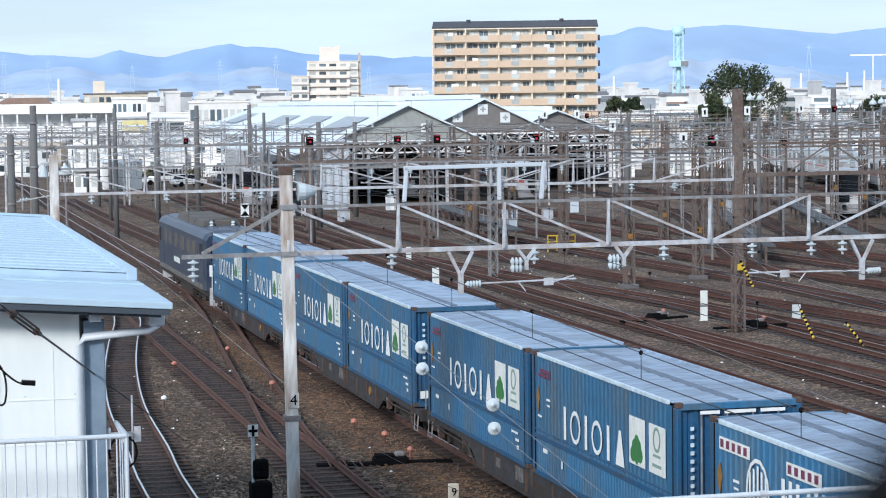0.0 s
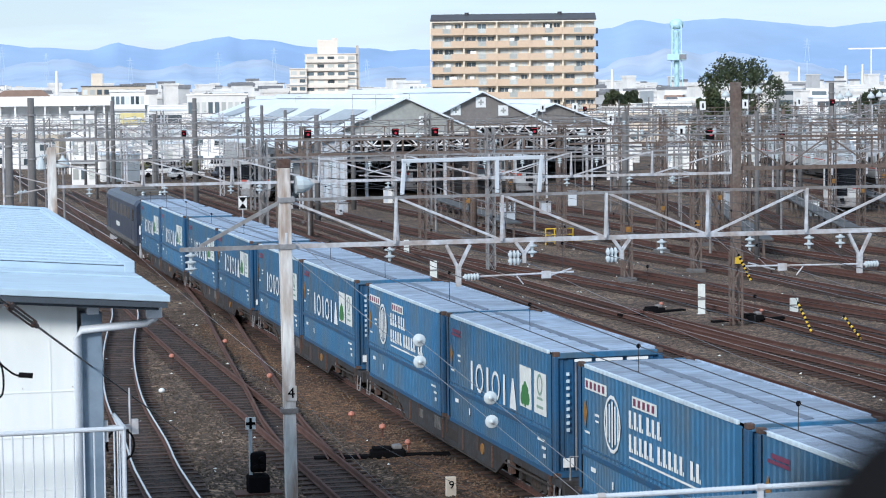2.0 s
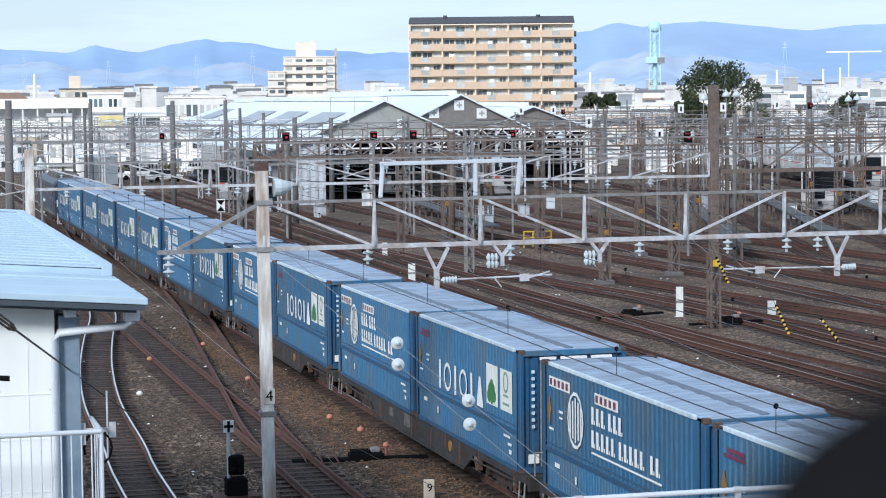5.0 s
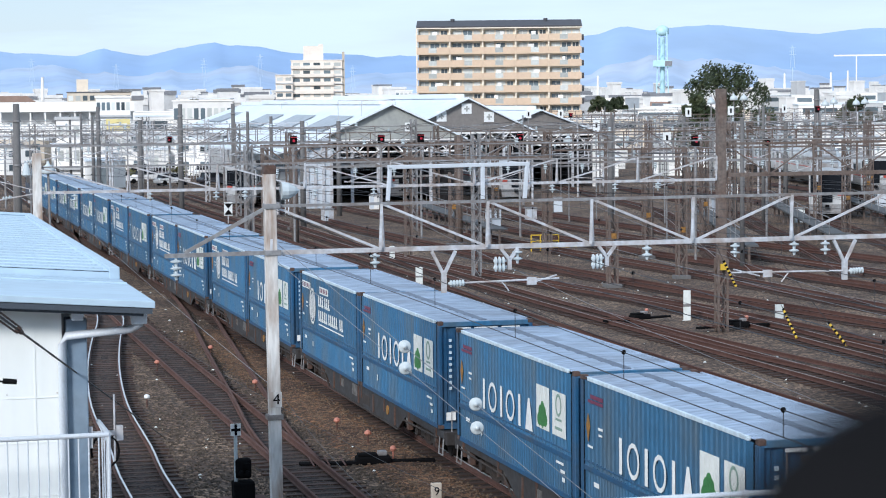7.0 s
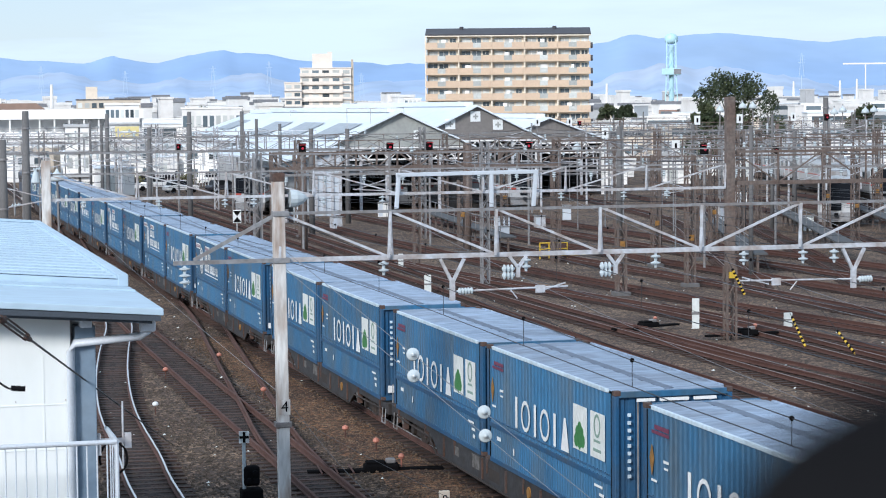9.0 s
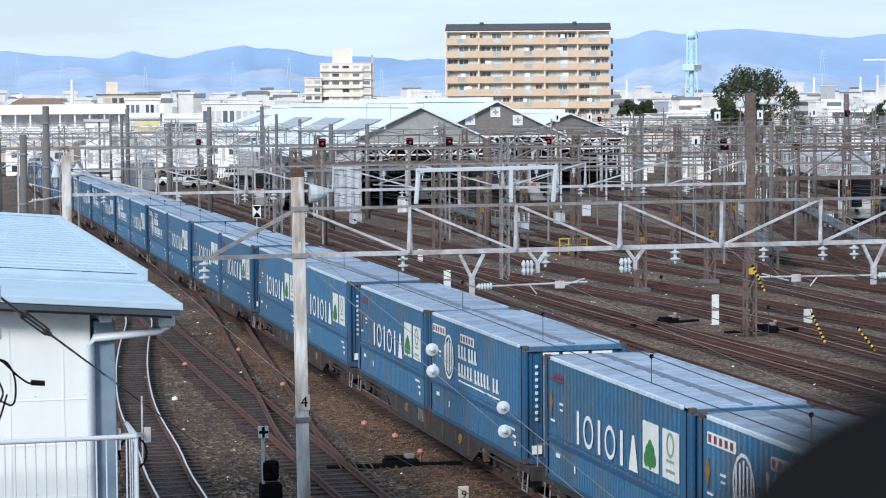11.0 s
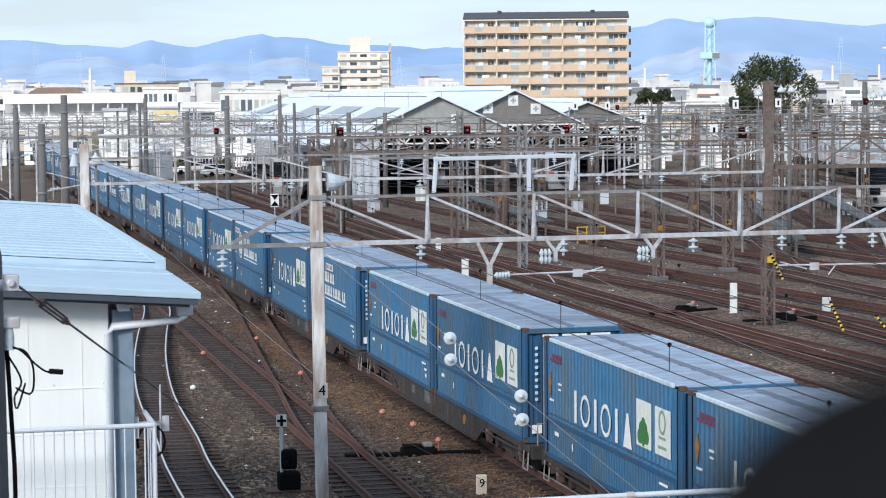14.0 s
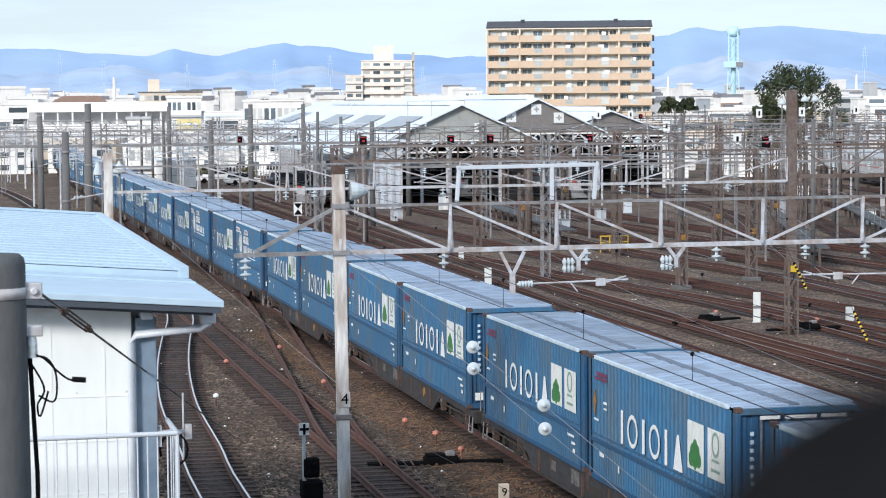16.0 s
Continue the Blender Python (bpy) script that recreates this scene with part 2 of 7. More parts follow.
# ---- mesh helpers ----
class Geo:
    """Gathers points and faces for one mesh."""

    def __init__(self):
        self.v, self.f = [], []

    def add(self, verts, faces):
        k = len(self.v)
        self.v.extend(tuple(p) for p in verts)
        self.f.extend(tuple(k + i for i in face) for face in faces)
        return self

    def box(self, x0, x1, y0, y1, z0, z1):
        return self.add([(x0, y0, z0), (x1, y0, z0), (x1, y1, z0), (x0, y1, z0), (x0, y0, z1), (x1, y0, z1), (x1, y1, z1), (x0, y1, z1)],
                        [(0, 3, 2, 1), (4, 5, 6, 7), (0, 1, 5, 4), (1, 2, 6, 5), (2, 3, 7, 6), (3, 0, 4, 7)])

    def bar(self, a, b, w, h):
        """A square bar from a to b, w wide and h high."""
        a, b = Vector(a), Vector(b)
        d = (b - a).normalized()
        up = Vector((0, 0, 1)) if abs(d.z) < 0.95 else Vector((0, 1, 0))
        s = d.cross(up).normalized() * (w / 2)
        u = s.cross(d).normalized() * (h / 2)
        return self.add([a - s - u, a + s - u, b + s - u, b - s - u, a - s + u, a + s + u, b + s + u, b - s + u],
                        [(0, 3, 2, 1), (4, 5, 6, 7), (0, 1, 5, 4), (1, 2, 6, 5), (2, 3, 7, 6), (3, 0, 4, 7)])

    def rod(self, a, b, r0, r1=None, n=10):
        """A round rod or cone from a to b."""
        a, b = Vector(a), Vector(b)
        r1 = r0 if r1 is None else r1
        d = (b - a).normalized()
        s = d.cross(Vector((0, 0, 1)) if abs(d.z) < 0.95 else Vector((0, 1, 0))).normalized()
        u = s.cross(d)
        ring = [s * math.cos(2 * math.pi * i / n) + u * math.sin(2 * math.pi * i / n) for i in range(n)]
        faces = [(i, (i + 1) % n, n + (i + 1) % n, n + i) for i in range(n)]
        faces += [tuple(range(n - 1, -1, -1)), tuple(range(n, 2 * n))]
        return self.add([a + c * r0 for c in ring] + [b + c * r1 for c in ring], faces)

    def line(self, pts, r, n=5):
        """One bent round rod through the points."""
        pts = [Vector(p) for p in pts]
        rings = []
        for i, p in enumerate(pts):
            d = (pts[min(i + 1, len(pts) - 1)] - pts[max(i - 1, 0)]).normalized()
            s = d.cross(Vector((0, 0, 1)) if abs(d.z) < 0.9 else Vector((0, 1, 0))).normalized()
            u = s.cross(d)
            rings.append([p + (s * math.cos(2 * math.pi * k / n) + u * math.sin(2 * math.pi * k / n)) * r for k in range(n)])
        return self.hoops(rings)

    def hoops(self, rings):
        """A closed skin over rings of points."""
        n, m = len(rings[0]), len(rings)
        faces = [(i * n + k, i * n + (k + 1) % n, (i + 1) * n + (k + 1) % n, (i + 1) * n + k) for i in range(m - 1) for k in range(n)]
        faces += [tuple(range(n - 1, -1, -1)), tuple(range((m - 1) * n, m * n))]
        return self.add([p for ring in rings for p in ring], faces)

    def turned(self, base, axis, profile, n=12):
        """A turned body: profile of (distance along the axis, radius)."""
        a, d = Vector(base), Vector(axis).normalized()
        s = d.cross(Vector((0, 0, 1)) if abs(d.z) < 0.95 else Vector((0, 1, 0))).normalized()
        u = s.cross(d)
        return self.hoops([[a + d * h + (s * math.cos(2 * math.pi * k / n) + u * math.sin(2 * math.pi * k / n)) * max(r, 0.001) for k in range(n)] for h, r in profile])

    def prism(self, poly, axis, a, b):
        """A flat outline drawn out along an axis from a to b; poly holds the two other coordinates."""
        put = {"x": lambda p, q, h: (h, p, q), "y": lambda p, q, h: (p, h, q), "z": lambda p, q, h: (p, q, h)}[axis]
        n = len(poly)
        faces = [(i, (i + 1) % n, n + (i + 1) % n, n + i) for i in range(n)] + [tuple(range(n - 1, -1, -1)), tuple(range(n, 2 * n))]
        return self.add([put(p, q, a) for p, q in poly] + [put(p, q, b) for p, q in poly], faces)

    def sheet(self, grid):
        """A surface through rows of points."""
        n = len(grid[0])
        faces = [(i * n + j, i * n + j + 1, (i + 1) * n + j + 1, (i + 1) * n + j) for i in range(len(grid) - 1) for j in range(n - 1)]
        return self.add([p for row in grid for p in row], faces)

    def mesh(self, name, material, smooth=False):
        me = bpy.data.meshes.new(name)
        me.from_pydata(self.v, [], self.f)
        bm = bmesh.new()
        bm.from_mesh(me)
        bmesh.ops.recalc_face_normals(bm, faces=bm.faces)
        bm.to_mesh(me)
        bm.free()
        me.materials.append(material)
        if smooth:
            me.polygons.foreach_set("use_smooth", [True] * len(me.polygons))
        return me


def part(name, geo, material, parent=None, label="", bevel=0.0, smooth=False, at=None, kind=""):
    """One mesh object, under a thing or a part where one is given."""
    me = geo if isinstance(geo, bpy.types.Mesh) else geo.mesh(name, material, smooth)
    ob = new(name, me)
    if parent is not None:
        ob.parent = parent
    if at is not None:
        ob.matrix_basis = at
    if bevel:
        b = ob.modifiers.new("bevel", "BEVEL")
        b.width, b.segments, b.limit_method = bevel, 2, "ANGLE"
    return tagged(ob, label=label, kind=kind)


def thing(name, label, category, at=None, group="", kind=""):
    ob = new(name)
    ob.empty_display_size = 0.3
    if at is not None:
        ob.matrix_basis = at
    return tagged(ob, label, category, group, kind)


TURN0 = radians(14.383)
FWD, RIGHT = Vector((math.sin(TURN0), math.cos(TURN0), 0)), Vector((math.cos(TURN0), -math.sin(TURN0), 0))


def spot(across, down, dist):
    """A place by its bearing from the bridge, its drop below the level and its distance."""
    u = (across - 784) / 3949
    v = (176.2 - 0.0124 * (across - 784) - down) / 3949
    p = Vector(EYE) + (FWD + RIGHT * u) * dist
    return Vector((p.x, p.y, EYE[2] + v * dist))


# ---- ground ----
def lay(y):
    """How far the yard's level has sunk at y."""
    return float(np.interp(y, (20, 40, 60, 80, 100, 120, 140, 160, 240), (0, -0.1, -0.18, -0.22, -0.3, -0.36, -0.48, -0.6, -0.8)))


def ground():
    g = Geo()
    xs = [-4000, -600, -120, -40, -20, -10, -5, 0, 5, 10, 20, 40, 80, 160, 400, 1200, 4800]
    ys = [-400, -120, -60, -30, 0, 20, 40, 60, 80, 100, 120, 140, 160, 240, 300, 420, 800, 1800, 4900]
    g.sheet([[(x, y, -0.24 + lay(y)) for x in xs] for y in ys])
    return part("ground", g, M_BALLAST, label="brown and grey railway ballast over a wide yard", kind="structure")


ground()


# ---- tracks ----
SLEEPER = Geo()
SLEEPER.box(-1.0, 1.0, -0.11, 0.11, -0.3, -0.19)
SLEEPER_MESH = SLEEPER.mesh("sleeper", M_SLEEPER)


def smooth_line(knots, step=2.0):
    """Points (x, y) on a soft line through knots (x, y)."""
    pts = []
    n = len(knots)
    for i in range(n - 1):
        p0, p1, p2, p3 = (Vector(knots[max(0, min(n - 1, j))]) for j in (i - 1, i, i + 1, i + 2))
        k = max(1, int((p2 - p1).length / step))
        for j in range(k):
            t = j / k
            pts.append(0.5 * ((2 * p1) + (p2 - p0) * t + (2 * p0 - 5 * p1 + 4 * p2 - p3) * t * t + (3 * p1 - p0 - 3 * p2 + p3) * t ** 3))
    return pts + [Vector(knots[-1])]


def track(label, knots, gauge=1.09, shiny=True, near=(0, 0), sleepers=True, spacing=0.62, polish=M_RAIL_SHINY):
    """A railway track along knots (x, y): two rails with rusty web and bright head, and sleepers."""
    pts = smooth_line(knots)
    dirs = [(pts[min(i + 1, len(pts) - 1)] - pts[max(i - 1, 0)]).normalized() for i in range(len(pts))]
    top = thing("track", label, "railway track", kind="structure")
    for side in (-1, 1):
        body, head = Geo(), Geo()
        foot = [(-0.06, -0.155), (0.06, -0.155), (0.055, -0.135), (0.012, -0.12), (0.012, -0.045), (0.034, -0.035), (0.034, -0.004), (-0.034, -0.004), (-0.034, -0.035), (-0.012, -0.045), (-0.012, -0.12), (-0.055, -0.135)]
        rows, hrows = [], []
        for p, d in zip(pts, dirs):
            s = Vector((d.y, -d.x))
            c = p + s * (side * gauge / 2)
            rows.append([(c.x + s.x * a, c.y + s.y * a, b + lay(c.y)) for a, b in foot + foot[:1]])
            hrows.append([(c.x + s.x * a, c.y + s.y * a, b + lay(c.y)) for a, b in ((-0.026, -0.003), (-0.022, 0.004), (0.022, 0.004), (0.026, -0.003))])
        body.sheet(rows)
        head.sheet(hrows)
        rail = part("rail", body, M_RAIL_RUST, top)
        part("rail_head", head, polish if shiny else M_RAIL_RUST, rail)
    if sleepers:
        bed = []
        for p, d in zip(pts, dirs):
            side = Vector((d.y, -d.x)) * (0.96 + 0.13 * math.sin(p.y * 0.9 + p.x))
            bed.append([(p.x - side.x, p.y - side.y, -0.234 + lay(p.y)), (p.x, p.y, -0.2 + lay(p.y)), (p.x + side.x, p.y + side.y, -0.234 + lay(p.y))])
        part("track_bed", Geo().sheet(bed), M_BED, top)
        rest, run = Geo(), 0.0
        for p, q, d in zip(pts, pts[1:], dirs):
            seg = (q - p).length
            while run < seg:
                c = p + d * run
                if c.y < 175:
                    ang = math.atan2(d.y, d.x) - math.pi / 2 + random.uniform(-0.012, 0.012)
                    long = random.uniform(0.96, 1.06)
                    if near[0] <= c.y <= near[1]:
                        ob = part("sleeper", SLEEPER_MESH, M_SLEEPER, top)
                        ob.matrix_basis = Matrix.Translation((c.x, c.y, random.uniform(-0.016, 0.003) + lay(c.y))) @ Matrix.Rotation(ang, 4, "Z") @ Matrix.Diagonal((long, 1, 1, 1))
                    else:
                        s = Vector((math.cos(ang), math.sin(ang)))
                        rest.bar((c.x - s.x * long, c.y - s.y * long, -0.23 + lay(c.y)), (c.x + s.x * long, c.y + s.y * long, -0.23 + lay(c.y)), 0.22, 0.09)
                run += spacing
            run -= seg
        if rest.v:
            part("far_sleepers", rest, M_SLEEPER, top, kind="stuff")
    return top


def line_x(y):
    """How far the main line has swung from its straight at y."""
    return float(np.interp(y, (20, 40, 60, 80, 100, 120, 140, 160, 200, 260, 340), (0.05, 0.25, 0.45, 0.6, 0.8, 1.0, 1.25, 1.55, 2.2, 3.3, 5.0)))


MAIN = 1.245
main_knots = [(MAIN + line_x(y), y) for y in (-260, -100, -20, 20, 40, 60, 80, 100, 120, 140, 160, 200, 260, 340)]
track("main line with bright rails under the freight train", main_knots, near=(8, 60))
track("side line curving past the hut, bright rails", [(-8.0, -60), (-7.7, -10), (-7.37, 14), (-7.0, 22), (-6.6, 30.5), (-5.75, 40), (-4.65, 49.4), (-3.45, 58.5), (-2.75, 67), (-2.45, 73)], near=(6, 62))
track("rusty loop line beside the main line", [(-3.45, -60), (-3.35, 0), (-3.2, 18), (-2.95, 40), (-2.62, 60), (-2.2, 75), (-1.0, 96), (0.8, 125), (2.2, 150), (3.2, 175)], shiny=False, near=(6, 62))
track("rusty crossover between loop and main line", [(-3.2, 18), (-2.85, 24), (-2.16, 31), (-1.25, 40.5), (-0.33, 50), (0.75, 61), (1.55, 72)], shiny=False, sleepers=False)
for knots, bright in ((((5.35, -40), (5.35, 50), (5.6, 140), (6.2, 200)), True), (((9.35, -40), (9.35, 50), (9.7, 140), (10.4, 200)), False),
                      (((12.6, -40), (12.9, 20), (13.3, 43), (13.85, 62), (14.6, 90), (15.6, 140), (17, 200)), False),
                      (((16.6, -40), (16.7, 20), (16.8, 45), (16.9, 70), (17.4, 100), (18.6, 140), (20, 200)), True),
                      (((20.8, -40), (20.9, 20), (21.3, 37), (21.75, 50), (21.35, 60), (19.95, 71), (18.6, 82), (17.5, 97)), True),
                      (((23.7, -30), (23.3, 20), (22.85, 40.7), (22.3, 53.5), (21.6, 61)), False),
                      (((29.8, 0), (28.3, 25), (26.3, 48), (24.3, 69), (23.1, 86), (22.3, 110), (22.6, 140), (24, 200)), False),
                      (((31.2, 0), (30.5, 30), (29.7, 53), (29.6, 69), (28.9, 84), (28.2, 105), (28.6, 140), (30, 200)), True),
                      (((36.4, 10), (35.2, 45), (33.9, 70), (32.6, 92), (32.4, 120), (34.0, 165)), False),
                      (((41.2, 20), (39.8, 50), (38.3, 75), (37.2, 98), (37.4, 125), (38.6, 165)), True),
                      (((46.5, 30), (44.4, 60), (42.6, 85), (41.6, 110), (42.2, 165)), False)):
    track("yard track on brown ballast with rusty rails", knots, shiny=bright, polish=M_RAIL_WORN)
track("turnout leaving a yard track on brown ballast", [(16.85, 60), (17.0, 51), (17.55, 37), (18.6, 22), (19.4, 8)], shiny=False, sleepers=False)
for i in range(7):
    x0 = 34 + i * 6.0
    track("fan track leading into the depot yard", [(x0 - 3.5, 70), (x0 + 1, 84), (x0 + 9.5, 112), (x0 + 19, 146), (x0 + 28, 200)], shiny=i % 3 == 0, polish=M_RAIL_WORN)
track("far line swinging away beyond the hut", [(-5.2, 92), (-4.2, 130), (-3.8, 170), (-6, 230), (-14, 320)])
track("far siding beyond the hut", [(-10, 118), (-9.5, 160), (-12, 230), (-21, 320)])


# ---- freight train ----
LONG, GAP, PITCH = 9.15, 0.37, 20.29
WIDE, DECK, TOP = 2.45, 0.88, 3.57


def corrugated_side(x, out, y0, y1, z0, z1, pitch, depth, flat=0.0):
    """A ribbed steel side sheet with a flat strip at both ends; out is -1 or 1."""
    g = Geo()
    n = int((y1 - y0) / pitch)
    p = (y1 - y0) / n
    lo, hi = [], []
    for i in range(n):
        for f, d in ((0.0, 0.0), (0.55, 0.0), (0.66, depth), (0.9, depth)):
            lo.append((x - out * d, y0 + (i + f) * p, z0))
            hi.append((x - out * d, y0 + (i + f) * p, z1))
    lo.append((x, y1, z0))
    hi.append((x, y1, z1))
    if flat:
        lo, hi = [(x, y0 - flat, z0)] + lo + [(x, y1 + flat, z0)], [(x, y0 - flat, z1)] + hi + [(x, y1 + flat, z1)]
    return g.sheet([lo, hi])


def ring_mark(g, x, yc, zc, ry, rz, w, n=14):
    """A flat ring standing on a side wall."""
    rows = []
    for k in (1.0, 1 - w):
        rows.append([(x, yc + ry * k * math.cos(2 * math.pi * i / n), zc + rz * k * math.sin(2 * math.pi * i / n)) for i in range(n + 1)])
    g.sheet(rows)
    g.sheet([[(px - 0.006, py, pz) for px, py, pz in row] for row in rows])


def container(kind):
    """A 31-foot box container; origin at the middle of its base. Sides at x = -WIDE/2 face the bridge."""
    eco = kind == "eco"
    label = "blue corrugated freight container with white round emblem and lettering bars" if eco else "blue corrugated freight container with white lettering shapes and two pictures"
    c = thing("freight_container", label, "container", group="containers on the freight train")
    w, l, h = WIDE / 2, LONG / 2, TOP - DECK
    split = h * 0.32
    for s in (-1, 1):
        part("upper_side", corrugated_side(s * (w - 0.012), s, -l + 0.44, l - 0.44, split + 0.06, h - 0.07, 0.24, 0.03, 0.2), M_BLUE, c)
        part("lower_side", corrugated_side(s * (w - 0.02), s, -l + 0.44, l - 0.44, 0.1, split - 0.05, 0.17, 0.026, 0.2), M_BLUE, c)
        part("waist_rail", Geo().box(*sorted((s * (w - 0.05), s * (w + 0.005))), -l + 0.24, l - 0.24, split - 0.05, split + 0.06).box(*sorted((s * (w - 0.05), s * (w + 0.002))), -l + 0.24, l - 0.24, split + 0.13, split + 0.16), M_BLUE_DARK, c, bevel=0.008)
        part("bottom_rail", Geo().box(*sorted((s * (w - 0.07), s * w)), -l + 0.24, l - 0.24, 0.0, 0.1), M_BLUE_DARK, c)
        # top rail pale on the bridge side only, roof colour on the other
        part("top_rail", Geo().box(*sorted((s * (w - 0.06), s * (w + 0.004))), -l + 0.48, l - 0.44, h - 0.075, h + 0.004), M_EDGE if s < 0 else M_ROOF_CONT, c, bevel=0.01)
    roof = Geo()
    n = 12
    rows = []
    for i in range(n * 3 + 1):
        y = -l + 0.06 + (LONG - 0.12) * i / (n * 3)
        up = 0.012 if i % 3 else -0.006
        rows.append([(-w + 0.05, y, h - 0.03), (-w * 0.6, y, h - 0.012 + up), (-0.14, y, h + up), (-0.07, y, h - 0.02), (0.07, y, h - 0.02), (0.14, y, h + up), (w * 0.6, y, h - 0.012 + up), (w - 0.05, y, h - 0.03)])
    roof.sheet(rows)
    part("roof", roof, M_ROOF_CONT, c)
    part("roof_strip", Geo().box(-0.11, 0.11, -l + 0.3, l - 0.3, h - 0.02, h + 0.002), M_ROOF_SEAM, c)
    part("floor_frame", Geo().box(-w + 0.07, w - 0.07, -l + 0.24, l - 0.24, 0.02, 0.12), M_BLUE_DARK, c)
    for sy in (-1, 1):
        g = corrugated_side(0, 1, -w + 0.1, w - 0.1, 0.12, h - 0.12, 0.22, 0.03)
        g.v = [(b, sy * (l - 0.07) + sy * a, z) for a, b, z in g.v]
        # the door-end wall is darker than the opposite one
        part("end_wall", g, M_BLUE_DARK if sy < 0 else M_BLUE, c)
        part("end_header", Geo().box(-w + 0.08, w - 0.08, *sorted((sy * (l - 0.1), sy * l)), h - 0.13, h - 0.01), M_BLUE, c, bevel=0.012)
        part("end_sill", Geo().box(-w + 0.08, w - 0.08, *sorted((sy * (l - 0.1), sy * l)), 0.0, 0.13), M_BLUE_DARK, c)
        for sx in (-1, 1):
            part("corner_post", Geo().box(*sorted((sx * (w - 0.1), sx * w)), *sorted((sy * (l - 0.2), sy * l)), 0.1, h - 0.09), M_BLUE_DARK, c, bevel=0.02)
            if sx < 0:
                part("post_seam", Geo().box(*sorted((sx * (w - 0.06), sx * (w - 0.002))), *sorted((sy * (l - 0.245), sy * (l - 0.2))), 0.1, h - 0.09), M_BLACK, c)
            for z in (0.0, h - 0.09):
                part("corner_casting", Geo().box(*sorted((sx * (w - 0.13), sx * (w + 0.004))), *sorted((sy * (l - 0.15), sy * (l + 0.004))), z, z + 0.1), M_RUST, c, bevel=0.012)
    for x in (-0.75, -0.25, 0.25, 0.75):
        part("door_bar", Geo().rod((x, -l - 0.012, 0.15), (x, -l - 0.012, h - 0.2), 0.018, n=6), M_GALV_OLD, c)
    part("header_lamp_bar", Geo().box(-w + 0.45, -0.4, -l - 0.03, -l, h - 0.21, h - 0.15).box(-0.3, 0.3, -l - 0.03, -l, h - 0.21, h - 0.15).box(0.4, w - 0.35, -l - 0.03, -l, h - 0.21, h - 0.15), M_WHITE, c)
    x = -w - 0.005
    for y, z, b, a in ((l - 0.62, 1.3, 0.3, 0.045), (l - 1.25, 1.72, 0.26, 0.05), (l - 1.25, 1.6, 0.2, 0.04), (l - 1.0, 0.56, 0.3, 0.09), (l - 2.2, 0.4, 0.07, 0.16), (-l + 1.0, 0.66, 0.5, 0.05), (-l + 0.8, 0.5, 0.28, 0.06), (-l + 0.75, 0.32, 0.16, 0.09)):
        part("stencil_mark", Geo().box(x - 0.004, x + 0.004, y - b / 2, y + b / 2, z, z + a), M_WHITE, c)
    part("emblem_plate", Geo().prism([(l - 0.62, 1.72), (l - 0.5, 1.98), (l - 0.38, 1.72), (l - 0.5, 1.4)], "x", x - 0.006, x + 0.003), M_ORANGE, c, "ochre emblem plate")
    if eco:
        marks = Geo()
        ring_mark(marks, x, l - 2.2, 1.7, 0.5, 0.58, 0.12)
        for i in range(5):
            marks.box(x - 0.006, x + 0.002, l - 2.2 - 0.03 + (i - 2) * 0.17, l - 2.2 + 0.03 + (i - 2) * 0.17, 1.25 + abs(i - 2) * 0.07, 2.15 - abs(i - 2) * 0.07)
        part("round_emblem", marks, M_WHITE, c, "white round emblem")
        for y0, y1, z0, z1 in ((3.2, 4.1, 1.78, 2.12), (4.2, 5.0, 1.78, 2.12), (3.2, 4.6, 1.32, 1.66), (4.8, 6.3, 1.32, 1.66), (6.5, 7.1, 1.32, 1.66)):
            g, y = Geo(), y0
            while y < y1 - 0.1:
                g.box(x - 0.006, x + 0.002, l - y - 0.12, l - y, z0, z1).box(x - 0.007, x - 0.001, l - y - 0.215, l - y - 0.17, z0, z0 + 0.08)
                y += 0.29
            part("lettering_bar", g, M_WHITE, c)
        part("underline", Geo().box(x - 0.006, x + 0.002, l - 7.1, l - 3.2, 1.19, 1.23), M_WHITE, c)
        for y0 in (0.5, 3.4):
            lab = part("name_label", Geo().box(x - 0.006, x + 0.003, l - y0 - 1.35, l - y0, 2.2, 2.42), M_PANEL, c)
            for i in range(5):
                part("label_bar", Geo().box(x - 0.01, x - 0.005, l - y0 - 0.2 - i * 0.26, l - y0 - 0.06 - i * 0.26, 2.24, 2.38), M_RED_LABEL, lab)
    else:
        part("red_label", Geo().box(x - 0.006, x + 0.003, l - 1.4, l - 0.5, 2.2, 2.26).box(x - 0.006, x + 0.003, l - 1.4, l - 0.65, 2.29, 2.37), M_RED_LABEL, c)
        z0, z1, y = 1.06, 1.76, l - 2.2
        for i, form in enumerate("|o|o|^"):  # plain bars, rings and a wedge
            g, yc = Geo(), y - i * 0.71 - 0.24
            if form == "o":
                ring_mark(g, x, yc, (z0 + z1) / 2, 0.34, (z1 - z0) / 2, 0.25)
            elif form == "|":
                g.box(x - 0.006, x + 0.002, yc - 0.07, yc + 0.07, z0, z1)
            else:
                g.prism([(yc - 0.26, z0), (yc + 0.26, z0), (yc + 0.05, z1), (yc - 0.05, z1)], "x", x - 0.006, x + 0.002)
            part("lettering_shape", g, M_WHITE, c)
